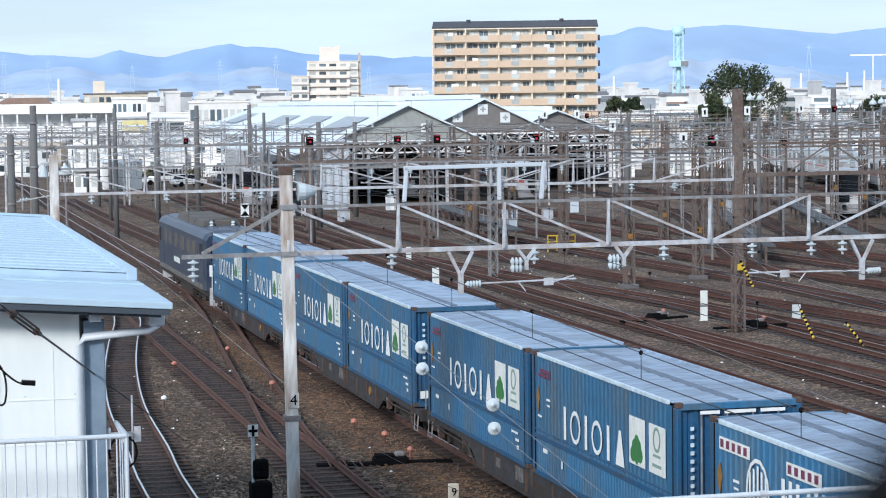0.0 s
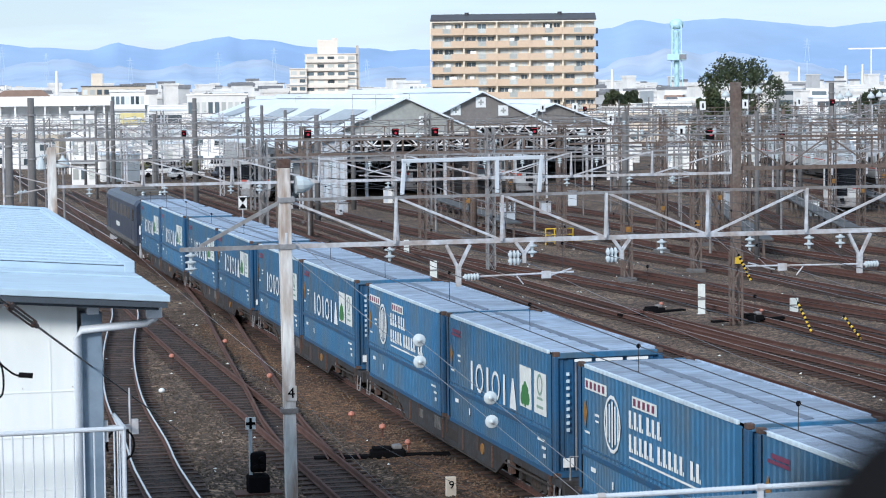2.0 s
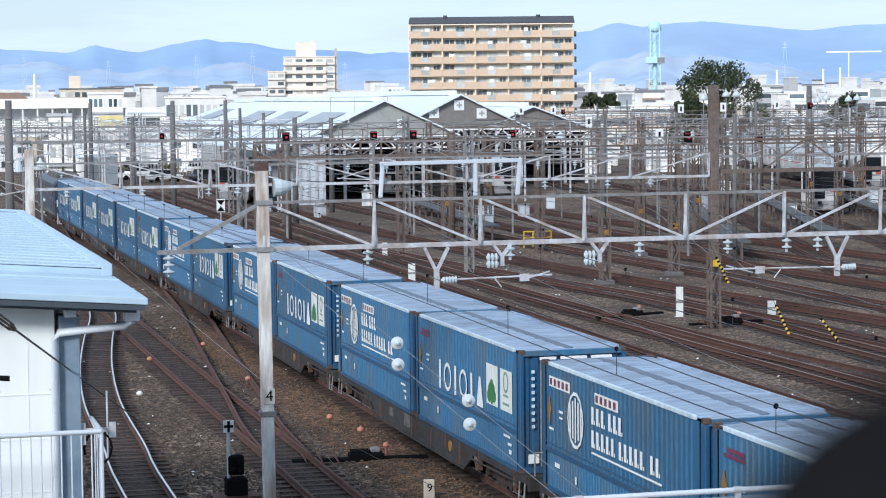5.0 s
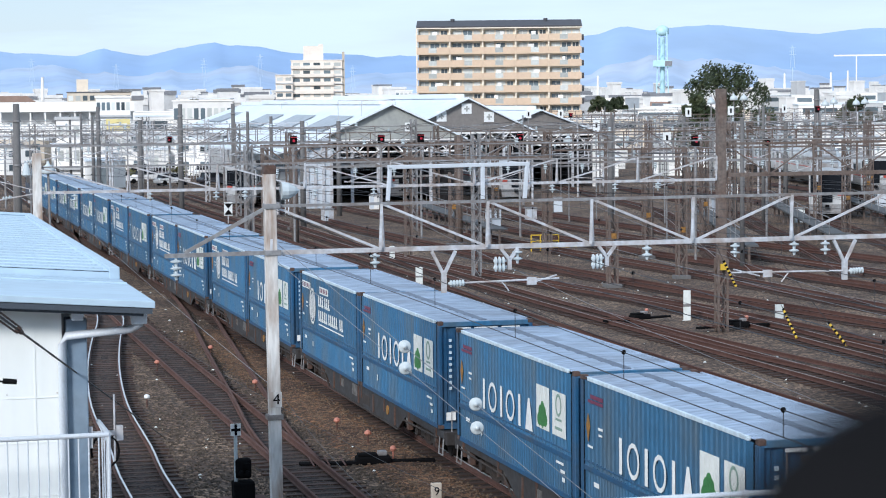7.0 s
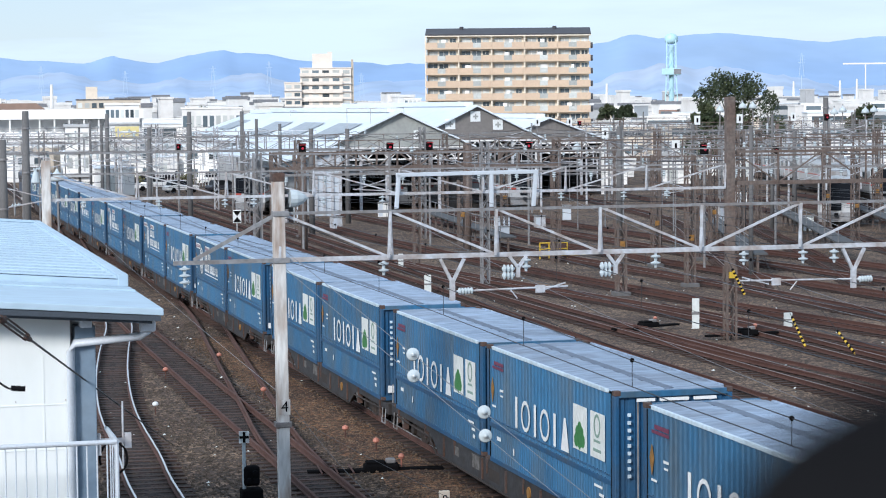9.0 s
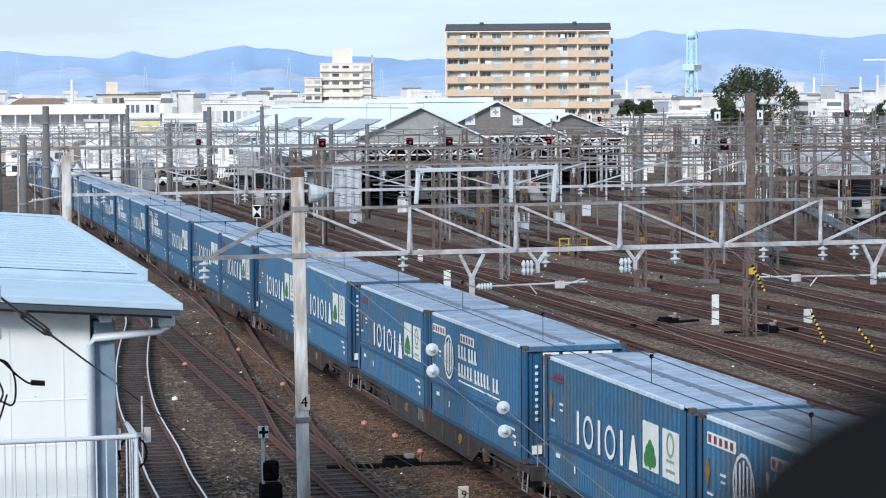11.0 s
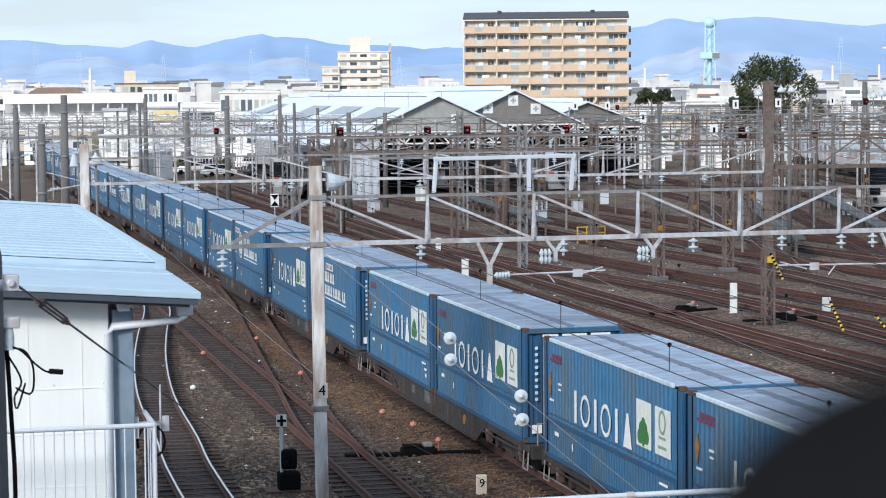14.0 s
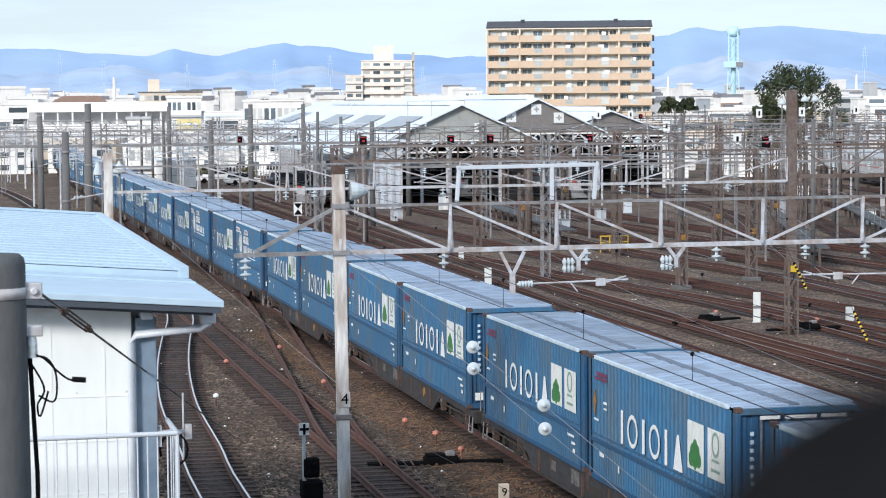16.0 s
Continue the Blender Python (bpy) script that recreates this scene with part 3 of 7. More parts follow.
        for k, yc in enumerate((l - 7.0, l - 8.12)):
            g = Geo()
            for i in range(4):
                g.box(x - 0.008, x + 0.003, yc - 0.445 + i * 0.225, yc - 0.242 + i * 0.225, 1.23, 2.15)
            pan = part("picture_panel", g, M_PANEL, c)
            g = Geo()
            if k == 0:
                for step, (dy, dz, r) in enumerate(((0, 1.70, 0.13), (-0.1, 1.60, 0.15), (0.11, 1.58, 0.16), (0, 1.48, 0.21), (-0.19, 1.45, 0.15), (0.2, 1.43, 0.15))):
                    g.rod((x - 0.012 - 0.001 * step, yc + dy, dz), (x - 0.006, yc + dy, dz), r, n=9)
                g.box(x - 0.013, x - 0.006, yc - 0.05, yc + 0.05, 1.25, 1.42)
                part("tree_print", g, M_GREEN, pan)
            else:
                ring_mark(g, x - 0.01, yc, 1.88, 0.2, 0.24, 0.25)
                g.box(x - 0.013, x - 0.006, yc - 0.2, yc + 0.2, 1.55, 1.6).box(x - 0.013, x - 0.006, yc - 0.24, yc + 0.24, 1.36, 1.42)
                part("outline_print", g, M_GREY_PRINT, pan)
    for i in range(9):
        part("number_bar", Geo().box(-w + 0.26, -w + 0.33, -l - 0.02, -l - 0.005, h - 0.5 - i * 0.15, h - 0.43 - i * 0.15), M_EDGE, c)
    part("notice_plate", Geo().box(-w + 0.18, -w + 0.42, -l - 0.022, -l - 0.004, 0.22, 0.42), M_WHITE, c)
    return c


def wheelset(parent, y):
    """Two wheels on an axle, turning about their own middle."""
    g = Geo()
    for x in (-0.53, 0.53):
        g.rod((x - 0.06, 0, 0), (x + 0.06, 0, 0), 0.41, n=20)
        g.rod((x - 0.075, 0, 0), (x + 0.075, 0, 0), 0.34, n=16)
        g.rod((x - 0.09, 0, 0), (x + 0.09, 0, 0), 0.13, n=10)
    g.rod((-0.6, 0, 0), (0.6, 0, 0), 0.07, n=8)
    for x in (-0.6, 0.6):
        g.box(x - 0.012, x + 0.012, -0.05, 0.05, 0.2, 0.3)
    part("wheelset", g, M_BOGIE, parent, at=Matrix.Translation((0, y, 0.41)))


def bogie(parent, y):
    g = Geo()
    for s in (-1, 1):
        x = s * 0.86
        g.prism([(y - 1.25, 0.36), (y - 1.0, 0.28), (y - 0.5, 0.3), (y - 0.25, 0.2), (y + 0.25, 0.2), (y + 0.5, 0.3), (y + 1.0, 0.28), (y + 1.25, 0.36), (y + 1.25, 0.56), (y + 0.6, 0.66), (y - 0.6, 0.66), (y - 1.25, 0.56)], "x", x - 0.07, x + 0.07)
        for k in (-0.95, 0.95):
            g.rod((x + s * 0.06, y + k, 0.42), (x + s * 0.16, y + k, 0.42), 0.15, n=10)
        for k in (-0.2, 0, 0.2):
            g.rod((x + s * 0.04, y + k, 0.3), (x + s * 0.04, y + k, 0.6), 0.08, n=8)
    g.box(-0.8, 0.8, y - 0.25, y + 0.25, 0.35, 0.66)
    b = part("bogie", g, M_BOGIE, parent)
    for k in (-0.95, 0.95):
        wheelset(b, y + k)


def wagon():
    """A flat container wagon; origin at rail level under its middle."""
    c = thing("flat_wagon", "grimy grey flat freight wagon carrying two containers", "wagon", group="wagons of the freight train")
    e = PITCH / 2 - 0.45
    for s in (-1, 1):
        x = s * 1.12
        part("side_sill", Geo().prism([(-e, 0.70), (-e, 0.87), (e, 0.87), (e, 0.70), (5.5, 0.69), (4.6, 0.27), (1.5, 0.22), (-2.2, 0.22), (-4.6, 0.27), (-5.5, 0.69)], "x", x - 0.05, x + 0.05), M_WAGON, c, bevel=0.01)
        for i in range(7):
            y = -e + 0.8 + i * (2 * e - 1.6) / 6
            lug = Geo().box(x + s * 0.05 - 0.03, x + s * 0.05 + 0.03, y - 0.06, y + 0.06, 0.74, 0.9).box(x - 0.05 + s * 0.03, x + 0.05 + s * 0.03, y - 0.02, y + 0.02, 0.5, 0.86)
            part("lashing_lug", lug, M_RUST, c)
        part("brake_box", Geo().box(*sorted((s * 0.75, s * 1.16)), 1.0, 2.1, 0.32, 0.72).box(*sorted((s * 0.8, s * 1.1)), -1.8, 1.0, 0.36, 0.6), M_BOGIE, c, bevel=0.02)
        part("brake_wheel", Geo().rod((s * 1.17, -3.4, 0.6), (s * 1.2, -3.4, 0.6), 0.13, n=14), M_ORANGE, c)
        for y in (-4.3, -1.6, 0.4, 4.0):
            part("stiffener", Geo().box(*sorted((s * 1.16, s * 1.21)), y - 0.04, y + 0.04, 0.3, 0.8), M_RUST, c)
        # dark plate on the sill stands for a shaded opening
        part("recess_plate", Geo().box(*sorted((s * 1.165, s * 1.175)), -1.0, -0.1, 0.38, 0.66), M_BOGIE, c)
        part("pale_plate", Geo().box(*sorted((s * 1.165, s * 1.185)), 0.7, 1.3, 0.46, 0.78), M_GRIMY_PLATE, c)
        part("air_pipe", Geo().line([(s * 1.2, -e + 0.6, 0.66), (s * 1.2, -5.4, 0.6), (s * 1.2, -4.7, 0.25), (s * 1.2, 4.7, 0.25), (s * 1.2, 5.4, 0.6), (s * 1.2, e - 0.6, 0.66)], 0.025), M_BOGIE, c)
        for y in (-8.7, -5.55, 5.5, 8.6):
            part("hanging_bracket", Geo().box(*sorted((s * 1.0, s * 1.13)), y - 0.11, y + 0.11, 0.36, 0.7), M_RUST, c)
            part("pale_tag", Geo().box(*sorted((s * 1.135, s * 1.15)), y - 0.09, y + 0.09, 0.5, 0.72), M_GRIMY_PLATE, c)
        part("white_notice", Geo().box(*sorted((s * 1.165, s * 1.18)), 2.6, 2.95, 0.5, 0.72), M_GRIMY_PLATE, c)
        for k in (-1, 1):
            st = Geo()
            y = k * (e - 0.35)
            st.line([(s * 1.15, y - 0.2, 0.7), (s * 1.18, y - 0.2, 0.28), (s * 1.18, y + 0.2, 0.28), (s * 1.15, y + 0.2, 0.7)], 0.022)
            part("step_iron", st, M_GALV_OLD, c)
    part("deck", Geo().box(-1.05, 1.05, -e, e, 0.76, 0.865).box(-0.3, 0.3, -e, e, 0.5, 0.76), M_WAGON, c)
    for k in (-1, 1):
        part("end_beam", Geo().box(-1.15, 1.15, *sorted((k * (e - 0.02), k * (e + 0.14))), 0.56, 0.9), M_WAGON, c, bevel=0.02)
        part("coupler", Geo().box(-0.11, 0.11, *sorted((k * (e + 0.1), k * (e + 0.46))), 0.66, 0.88).box(-0.17, 0.17, *sorted((k * (e + 0.3), k * (e + 0.47))), 0.64, 0.88), M_BOGIE, c, bevel=0.02)
        rail = Geo().line([(-1.0, k * (e + 0.1), 0.86), (-1.0, k * (e + 0.1), 1.4), (-0.4, k * (e + 0.1), 1.4), (-0.4, k * (e + 0.1), 0.86)], 0.02)
        part("end_handrail", rail, M_GALV_OLD, c)
        bogie(c, k * 7.05)
    return c


def locomotive():
    c = thing("electric_locomotive", "dark navy electric freight locomotive with grey roof gear", "locomotive")
    l, w = 8.7, 1.42
    outline = [(-w, 0.95), (-w, 3.25), (-w + 0.16, 3.48), (-0.7, 3.62), (0.7, 3.62), (w - 0.16, 3.48), (w, 3.25), (w, 0.95)]
    body = Geo()
    rows = []
    for y, k, low in ((-l, 0.93, 0.10), (-l + 0.5, 1.0, 0.0), (l - 0.5, 1.0, 0.0), (l, 0.93, 0.10)):
        rows.append([(px * k, y, pz - (low if pz > 3 else 0)) for px, pz in outline])
    body.sheet(rows)
    for r in (0, 3):
        body.add(rows[r], [tuple(range(8))])
    part("body", body, M_NAVY, c)
    part("skirt_band", Geo().box(-w - 0.006, w + 0.006, -l + 0.5, l - 0.5, 0.95, 1.2), M_GRIMY_PLATE, c, "grimy grey lower band")
    part("underframe", Geo().box(-1.25, 1.25, -l, l, 0.7, 0.96).box(-1.1, 1.1, -2.2, 2.2, 0.3, 0.75), M_BOGIE, c)
    for s in (-1, 1):
        for y in (-5.2, -3.4, -1.2, 1.2, 3.4, 5.2):
            part("side_grille", Geo().box(*sorted((s * (w - 0.02), s * (w + 0.012))), y - 0.62, y + 0.62, 2.35, 3.0), M_LOCO_ROOF, c)
        for y in (-7.6, 7.6):
            part("cab_side_window", Geo().box(*sorted((s * (w - 0.02), s * (w + 0.01))), y - 0.35, y + 0.35, 2.3, 3.0), M_GLASS, c)
            part("cab_door", Geo().box(*sorted((s * (w - 0.02), s * (w + 0.014))), y - 1.25 * (1 if y > 0 else -1) - 0.32, y - 1.25 * (1 if y > 0 else -1) + 0.32, 1.2, 3.05), M_NAVY, c, bevel=0.01)
        part("lettering_bars", Geo().box(*sorted((s * (w - 0.02), s * (w + 0.014))), 0.0, 0.9, 1.6, 1.85).box(*sorted((s * (w - 0.02), s * (w + 0.014))), 1.1, 2.0, 1.6, 1.85), M_PANEL, c)
    for k in (-1, 1):
        for s in (-1, 1):
            part("windscreen", Geo().box(*sorted((s * 0.08, s * 1.12)), *sorted((k * (l - 0.03), k * (l + 0.012))), 2.3, 3.05), M_GLASS, c)
            part("headlamp", Geo().rod((s * 0.9, k * l, 1.55), (s * 0.9, k * (l + 0.05), 1.55), 0.13, n=12), M_PORCELAIN, c)
        part("white_front_band", Geo().box(-1.2, -0.55, *sorted((k * (l - 0.03), k * (l + 0.014))), 1.6, 2.1), M_WHITE, c)
        part("coupler", Geo().box(-0.12, 0.12, *sorted((k * l, k * (l + 0.65))), 0.72, 0.96), M_BOGIE, c, bevel=0.02)
        part("pilot", Geo().box(-1.2, 1.2, *sorted((k * (l - 0.1), k * (l + 0.08))), 0.3, 1.1), M_GALV, c)
        part("front_handrail", Geo().line([(-1.1, k * (l + 0.1), 0.9), (-1.1, k * (l + 0.1), 1.7), (-0.6, k * (l + 0.1), 1.7)], 0.02), M_WHITE, c)
    for y in (-5.0, 0.0, 5.0):
        bogie(c, y)
    for y, a in ((-3.2, 1.3), (0.0, 1.5), (3.2, 1.3)):
        part("roof_box", Geo().prism([(-0.95, 3.5), (0.95, 3.5), (0.8, 3.86), (-0.8, 3.86)], "y", y - a, y + a), M_LOCO_ROOF, c, bevel=0.04)
    for y in (-6.2, 6.2):
        p = Geo().line([(-0.5, y - 0.5, 3.66), (-0.5, y + 0.6, 3.95), (-0.6, y - 0.7, 4.05), (0.6, y - 0.7, 4.05), (0.5, y + 0.6, 3.95), (0.5, y - 0.5, 3.66)], 0.03)
        p.box(-0.8, 0.8, y - 0.8, y - 0.6, 4.03, 4.08)
        part("folded_pantograph", p, M_LOCO_ROOF, c)
    for y in (-4.7, -1.8, 1.8, 4.7):
        for x in (-0.5, 0.5):
            part("roof_insulator", Geo().turned((x, y, 3.58), (0, 0, 1), [(0, 0.06), (0.06, 0.11), (0.12, 0.06), (0.18, 0.11), (0.26, 0.05)], 8), M_PORCELAIN, c)
    return c


# Each wagon: its container in front, and the one behind it.
LOADS = {2: "tt", 1: "tt", 0: "tt", -1: "et", -2: "et", -3: "et", -4: "et", -5: "tt", -6: "tt", -7: "te", -8: "te", -9: "tt", -10: "tt", -11: "tt", -12: "tt"}
first = {"t": container("plain"), "e": container("eco")}
first_wagon = wagon()
used = {"t": False, "e": False, "w": False}
TRAIN = []  # (thing, its middle along the train, height)
for k, load in LOADS.items():
    rear = k * PITCH
    w = copy_thing(first_wagon, Matrix.Identity(4)) if used["w"] else first_wagon
    used["w"] = True
    TRAIN.append((w, rear + 9.41, 0.0))
    for letter, start in zip(load, (LONG + GAP, 0.0)):
        box = copy_thing(first[letter], Matrix.Identity(4)) if used[letter] else first[letter]
        used[letter] = True
        TRAIN.append((box, rear + 0.06 + start + LONG / 2, DECK))
TRAIN.append((locomotive(), 3 * PITCH + 8.3, 0.0))

TIMES = [i * 0.5 for i in range(33)]


def run_of(t):
    """How far the train has run: nearly steady speed."""
    return 0.65 + 13.765 * t + 0.0099 * t * t


def on_line(y, z):
    a = math.degrees(math.atan2(line_x(y + 6) - line_x(y - 6), 12))
    return pose(MAIN + line_x(y), y, z + lay(y), 0, 0, -a)



# ---- hut beside the line ----
def hut():
    """A two-storey hut with a low-pitched ribbed steel roof falling towards the track."""
    c = thing("trackside_hut", "white panelled railway hut with pale blue ribbed steel roof", "building")
    xe, y0, yb, y1, slope, ze = -10.49, -10.4, -6.9, 8.4, 0.075, 6.74
    xw = -22.0
    top = lambda x: ze + (xe - x) * slope
    ribs, n, ring = Geo(), 46, []
    for i in range(n):
        a, w = yb + (y1 - yb) * i / n, (y1 - yb) / n
        ring += [(a, 0.0), (a + w * 0.55, 0.0), (a + w * 0.62, 0.028), (a + w * 0.9, 0.028)]
    ring.append((y1, 0.0))
    lift = 0.085
    ribs.sheet([[(xw, y, top(xw) + lift + h) for y, h in ring], [(xe, y, top(xe) + lift + h) for y, h in ring]])
    roof = part("ribbed_roof", ribs, M_HUT_ROOF, c)
    # darker strips paint the shaded flanks of every second rib
    for i in range(0, n, 2):
        a = yb + (y1 - yb) * (i + 0.6) / n
        part("roof_seam", Geo().prism([(xw, top(xw) + lift + 0.01), (xe - 0.2, top(xe - 0.2) + lift + 0.01), (xe - 0.2, top(xe - 0.2) + lift + 0.036), (xw, top(xw) + lift + 0.036)], "y", a - 0.008, a + 0.008), M_HUT_RIB_SHADE, roof)
    part("roof_slab", Geo().prism([(xw, top(xw) - 0.09), (xe, top(xe) - 0.09), (xe, top(xe) + lift - 0.01), (xw, top(xw) + lift - 0.01)], "y", yb, y1), M_HUT_ROOF, roof)
    part("front_canopy", Geo().prism([(xw, top(xw) - 0.1), (xe + 0.03, top(xe) - 0.1), (xe + 0.03, top(xe) - 0.015), (xw, top(xw) - 0.015)], "y", y0, yb - 0.01), M_HUT_ROOF, c, "smooth pale blue steel canopy", bevel=0.01)
    part("canopy_seam", Geo().prism([(xw, top(xw) - 0.012), (xe, top(xe) - 0.012), (xe, top(xe) + 0.012), (xw, top(xw) + 0.012)], "y", yb - 0.9, yb - 0.85), M_HUT_ROOF, c)
    part("verge_flashing", Geo().box(xe - 0.13, xe + 0.01, yb - 0.02, y1 + 0.05, top(xe) - 0.012, top(xe - 0.1) + lift + 0.06), M_HUT_ROOF, c, bevel=0.01)
    part("ridge_flashing", Geo().prism([(xw, top(xw) + lift + 0.03), (xe, top(xe) + lift + 0.03), (xe, top(xe) + lift + 0.07), (xw, top(xw) + lift + 0.07)], "y", y1 - 0.15, y1 + 0.06), M_HUT_ROOF, c)
    part("front_fascia", Geo().prism([(xw, top(xw) - 0.2), (xe, top(xe) - 0.17), (xe, top(xe) - 0.105), (xw, top(xw) - 0.105)], "y", y0 + 0.02, y0 + 0.06), M_HUT_DARK, c)
    part("soffit", Geo().prism([(xw, top(xw) - 0.22), (xe - 0.1, top(xe) - 0.2), (xe - 0.1, top(xe) - 0.17), (xw, top(xw) - 0.17)], "y", y0 + 0.08, y1 - 0.2), M_HUT_DARK, c)
    xs, yf = -11.23, -9.85  # side wall, front wall
    part("front_wall", Geo().box(xw + 0.3, xs - 0.3, yf, yf + 0.12, 0.0, 6.65), M_HUT_WALL, c)
    for x in (-11.86, -12.5, -13.14, -13.8):
        part("panel_joint", Geo().box(x - 0.008, x + 0.008, yf - 0.006, yf - 0.001, 0, 6.65), M_HUT_WALL, c)
    for z in (5.55, 5.0, 4.35, 3.7):
        part("panel_joint", Geo().box(xw + 0.3, xs - 0.3, yf - 0.008, yf - 0.001, z - 0.006, z + 0.006), M_HUT_WALL, c)
        for i in range(3):
            part("panel_screw", Geo().rod((-11.6 - i * 0.6, yf, z + 0.05), (-11.6 - i * 0.6, yf - 0.015, z + 0.05), 0.008, n=6), M_GALV, c)
    part("side_wall", Geo().box(xs - 0.12, xs, yf + 0.3, y1 - 0.6, 0.0, 6.5), M_HUT_WALL, c)
    part("back_wall", Geo().box(xw + 0.3, xs - 0.12, y1 - 0.72, y1 - 0.6, 0.0, 6.5), M_HUT_WALL, c)
    part("far_side_wall", Geo().box(xw + 0.3, xw + 0.42, yf + 0.12, y1 - 0.72, 0.0, 7.0), M_HUT_WALL, c)
    part("corner_column", Geo().box(xs - 0.25, xs, yf - 0.05, yf + 0.28, 0.0, 6.5), M_HUT_FRAME, c, "blue-grey steel corner column", bevel=0.015)
    part("top_beam", Geo().box(xw + 0.3, xs, yf - 0.06, yf + 0.02, 6.655, 6.76), M_HUT_FRAME, c, bevel=0.01)
    part("beam_bracket", Geo().box(xs - 0.2, xs - 0.06, yf - 0.3, yf - 0.07, 6.5, 6.6), M_PIPE, c, bevel=0.01)
    part("eave_gutter", Geo().prism([(xe - 0.19, 6.58), (xe - 0.15, 6.5), (xe - 0.04, 6.5), (xe, 6.64), (xe - 0.03, 6.64), (xe - 0.07, 6.53), (xe - 0.13, 6.53)], "y", y0 + 0.44, y1), M_PIPE, c)
    part("gutter_end", Geo().box(xe - 0.22, xe - 0.03, y0 + 0.3, y0 + 0.42, 6.42, 6.6), M_PIPE, c, bevel=0.02)
    pipe = Geo().line([(xe - 0.12, y0 + 0.36, 6.43), (xe - 0.2, y0 + 0.5, 6.35), (xs - 0.26, yf - 0.12, 6.3), (xs - 0.31, yf - 0.12, 6.2), (xs - 0.31, yf - 0.12, 0.0)], 0.05, 12)
    part("downpipe", pipe, M_PIPE, c, "pale blue rainwater pipe", smooth=True)
    part("landing_slab", Geo().box(xw + 2, xs + 0.2, yf - 1.0, yf - 0.01, 3.75, 3.88), M_CONCRETE, c)
    yr, xr = yf - 0.95, xs + 0.14
    rail = part("railing", Geo().rod((xw + 2, yr, 5.2), (xr, yr, 5.2), 0.03, n=10).rod((xr, yr, 5.2), (xr, yf + 0.2, 5.2), 0.03, n=10), M_PIPE, c, "pale painted steel railing")
    part("bottom_rail", Geo().rod((xw + 2, yr, 3.98), (xr, yr, 3.98), 0.018, n=8), M_PIPE, rail)
    x = xr
    while x > -15.5:
        part("baluster", Geo().rod((x, yr, 3.88), (x, yr, 5.19), 0.022 if x == xr else 0.0095, n=8), M_PIPE, rail)
        x -= 0.118
    for y in (yr + 0.25, yr + 0.5, yr + 0.75):
        part("baluster", Geo().rod((xr, y, 3.88), (xr, y, 5.19), 0.0095, n=8), M_PIPE, rail)
    part("lamp_bracket", Geo().box(xs, xs + 0.42, yf + 0.02, yf + 0.06, 5.05, 5.1).box(xs + 0.34, xs + 0.42, yf, yf + 0.08, 4.98, 5.16).box(xs + 0.001, xs + 0.05, yf, yf + 0.08, 4.9, 5.16), M_GALV, c)
    part("antenna_rod", Geo().rod((xs + 0.32, yf + 0.04, 4.7), (xs + 0.32, yf + 0.04, 5.55), 0.012, n=6), M_GALV, c)
    arc = [(xs + 0.2 + 0.17 * math.cos(a), yf + 0.04, 4.85 + 0.2 * math.sin(a)) for a in [i * math.pi / 8 for i in range(-3, 10)]]
    part("cable_loop", Geo().line(arc, 0.016), M_BLACK, c)
    return c


hut()


# ---- poles and portals ----
def number_text(word, size, at, parent, material, name="number"):
    cu = bpy.data.curves.new(name, "FONT")
    cu.body, cu.size, cu.extrude, cu.align_x, cu.align_y = word, size, 0.004, "CENTER", "CENTER"
    cu.materials.append(material)
    ob = new(name, cu)
    ob.parent = parent
    ob.matrix_basis = at
    return ob


def insulator(parent, at, axis=(0, 0, -1), discs=3, r=0.13, step=0.15):
    g, h = [], 0.03
    prof = [(0, 0.03)]
    for i in range(discs):
        prof += [(h, 0.035), (h + 0.03, r), (h + 0.055, r * 0.95), (h + 0.075, 0.04)]
        h += step
    prof += [(h, 0.03)]
    return part("insulator", Geo().turned(at, axis, prof, 12), M_PORCELAIN, parent, "white ribbed porcelain insulator")


def truss(name, label, x0, x1, y, zb, zt, panel, steel, chord=0.09, flip=True, lone=True, category="overhead portal", post=0.06, turn=None, upper=None):
    """A flat lattice girder across the tracks: two chords, uprights and diagonals, each a part."""
    c = thing(name, label, category)
    part("top_chord", Geo().bar((x0, y, zt), (x1, y, zt), chord, chord * 0.75), upper or steel, c)
    part("bottom_chord", Geo().bar((x0, y, zb), (x1, y, zb), chord, chord * 1.2), steel, c)
    n = max(1, round((x1 - x0) / panel))
    far = None if lone else Geo()
    for i in range(n + 1):
        x = x0 + (x1 - x0) * i / n
        up = Geo().bar((x, y, zb), (x, y, zt), post, post) if not lone else Geo().bar((x - 0.07, y - 0.12, zb), (x - 0.01, y - 0.06, zt), post * 0.75, post * 0.75).bar((x + 0.07, y + 0.12, zb), (x + 0.01, y + 0.06, zt), post * 0.75, post * 0.75)
        x2 = x0 + (x1 - x0) * min(i + 1, n) / n
        down = (i % 2 == 0) == flip if turn is None else x < turn
        di = Geo().bar((x, y - 0.01, zt if down else zb), (x2, y - 0.01, zb if down else zt), post * 0.72, post * 0.72) if i < n else None
        if lone:
            part("upright", up, steel, c)
            if di:
                part("diagonal", di, steel, c)
        else:
            far.add(up.v, up.f)
            if di:
                far.add(di.v, di.f)
    if not lone:
        part("lattice", far, steel, c, kind="stuff")
    return c


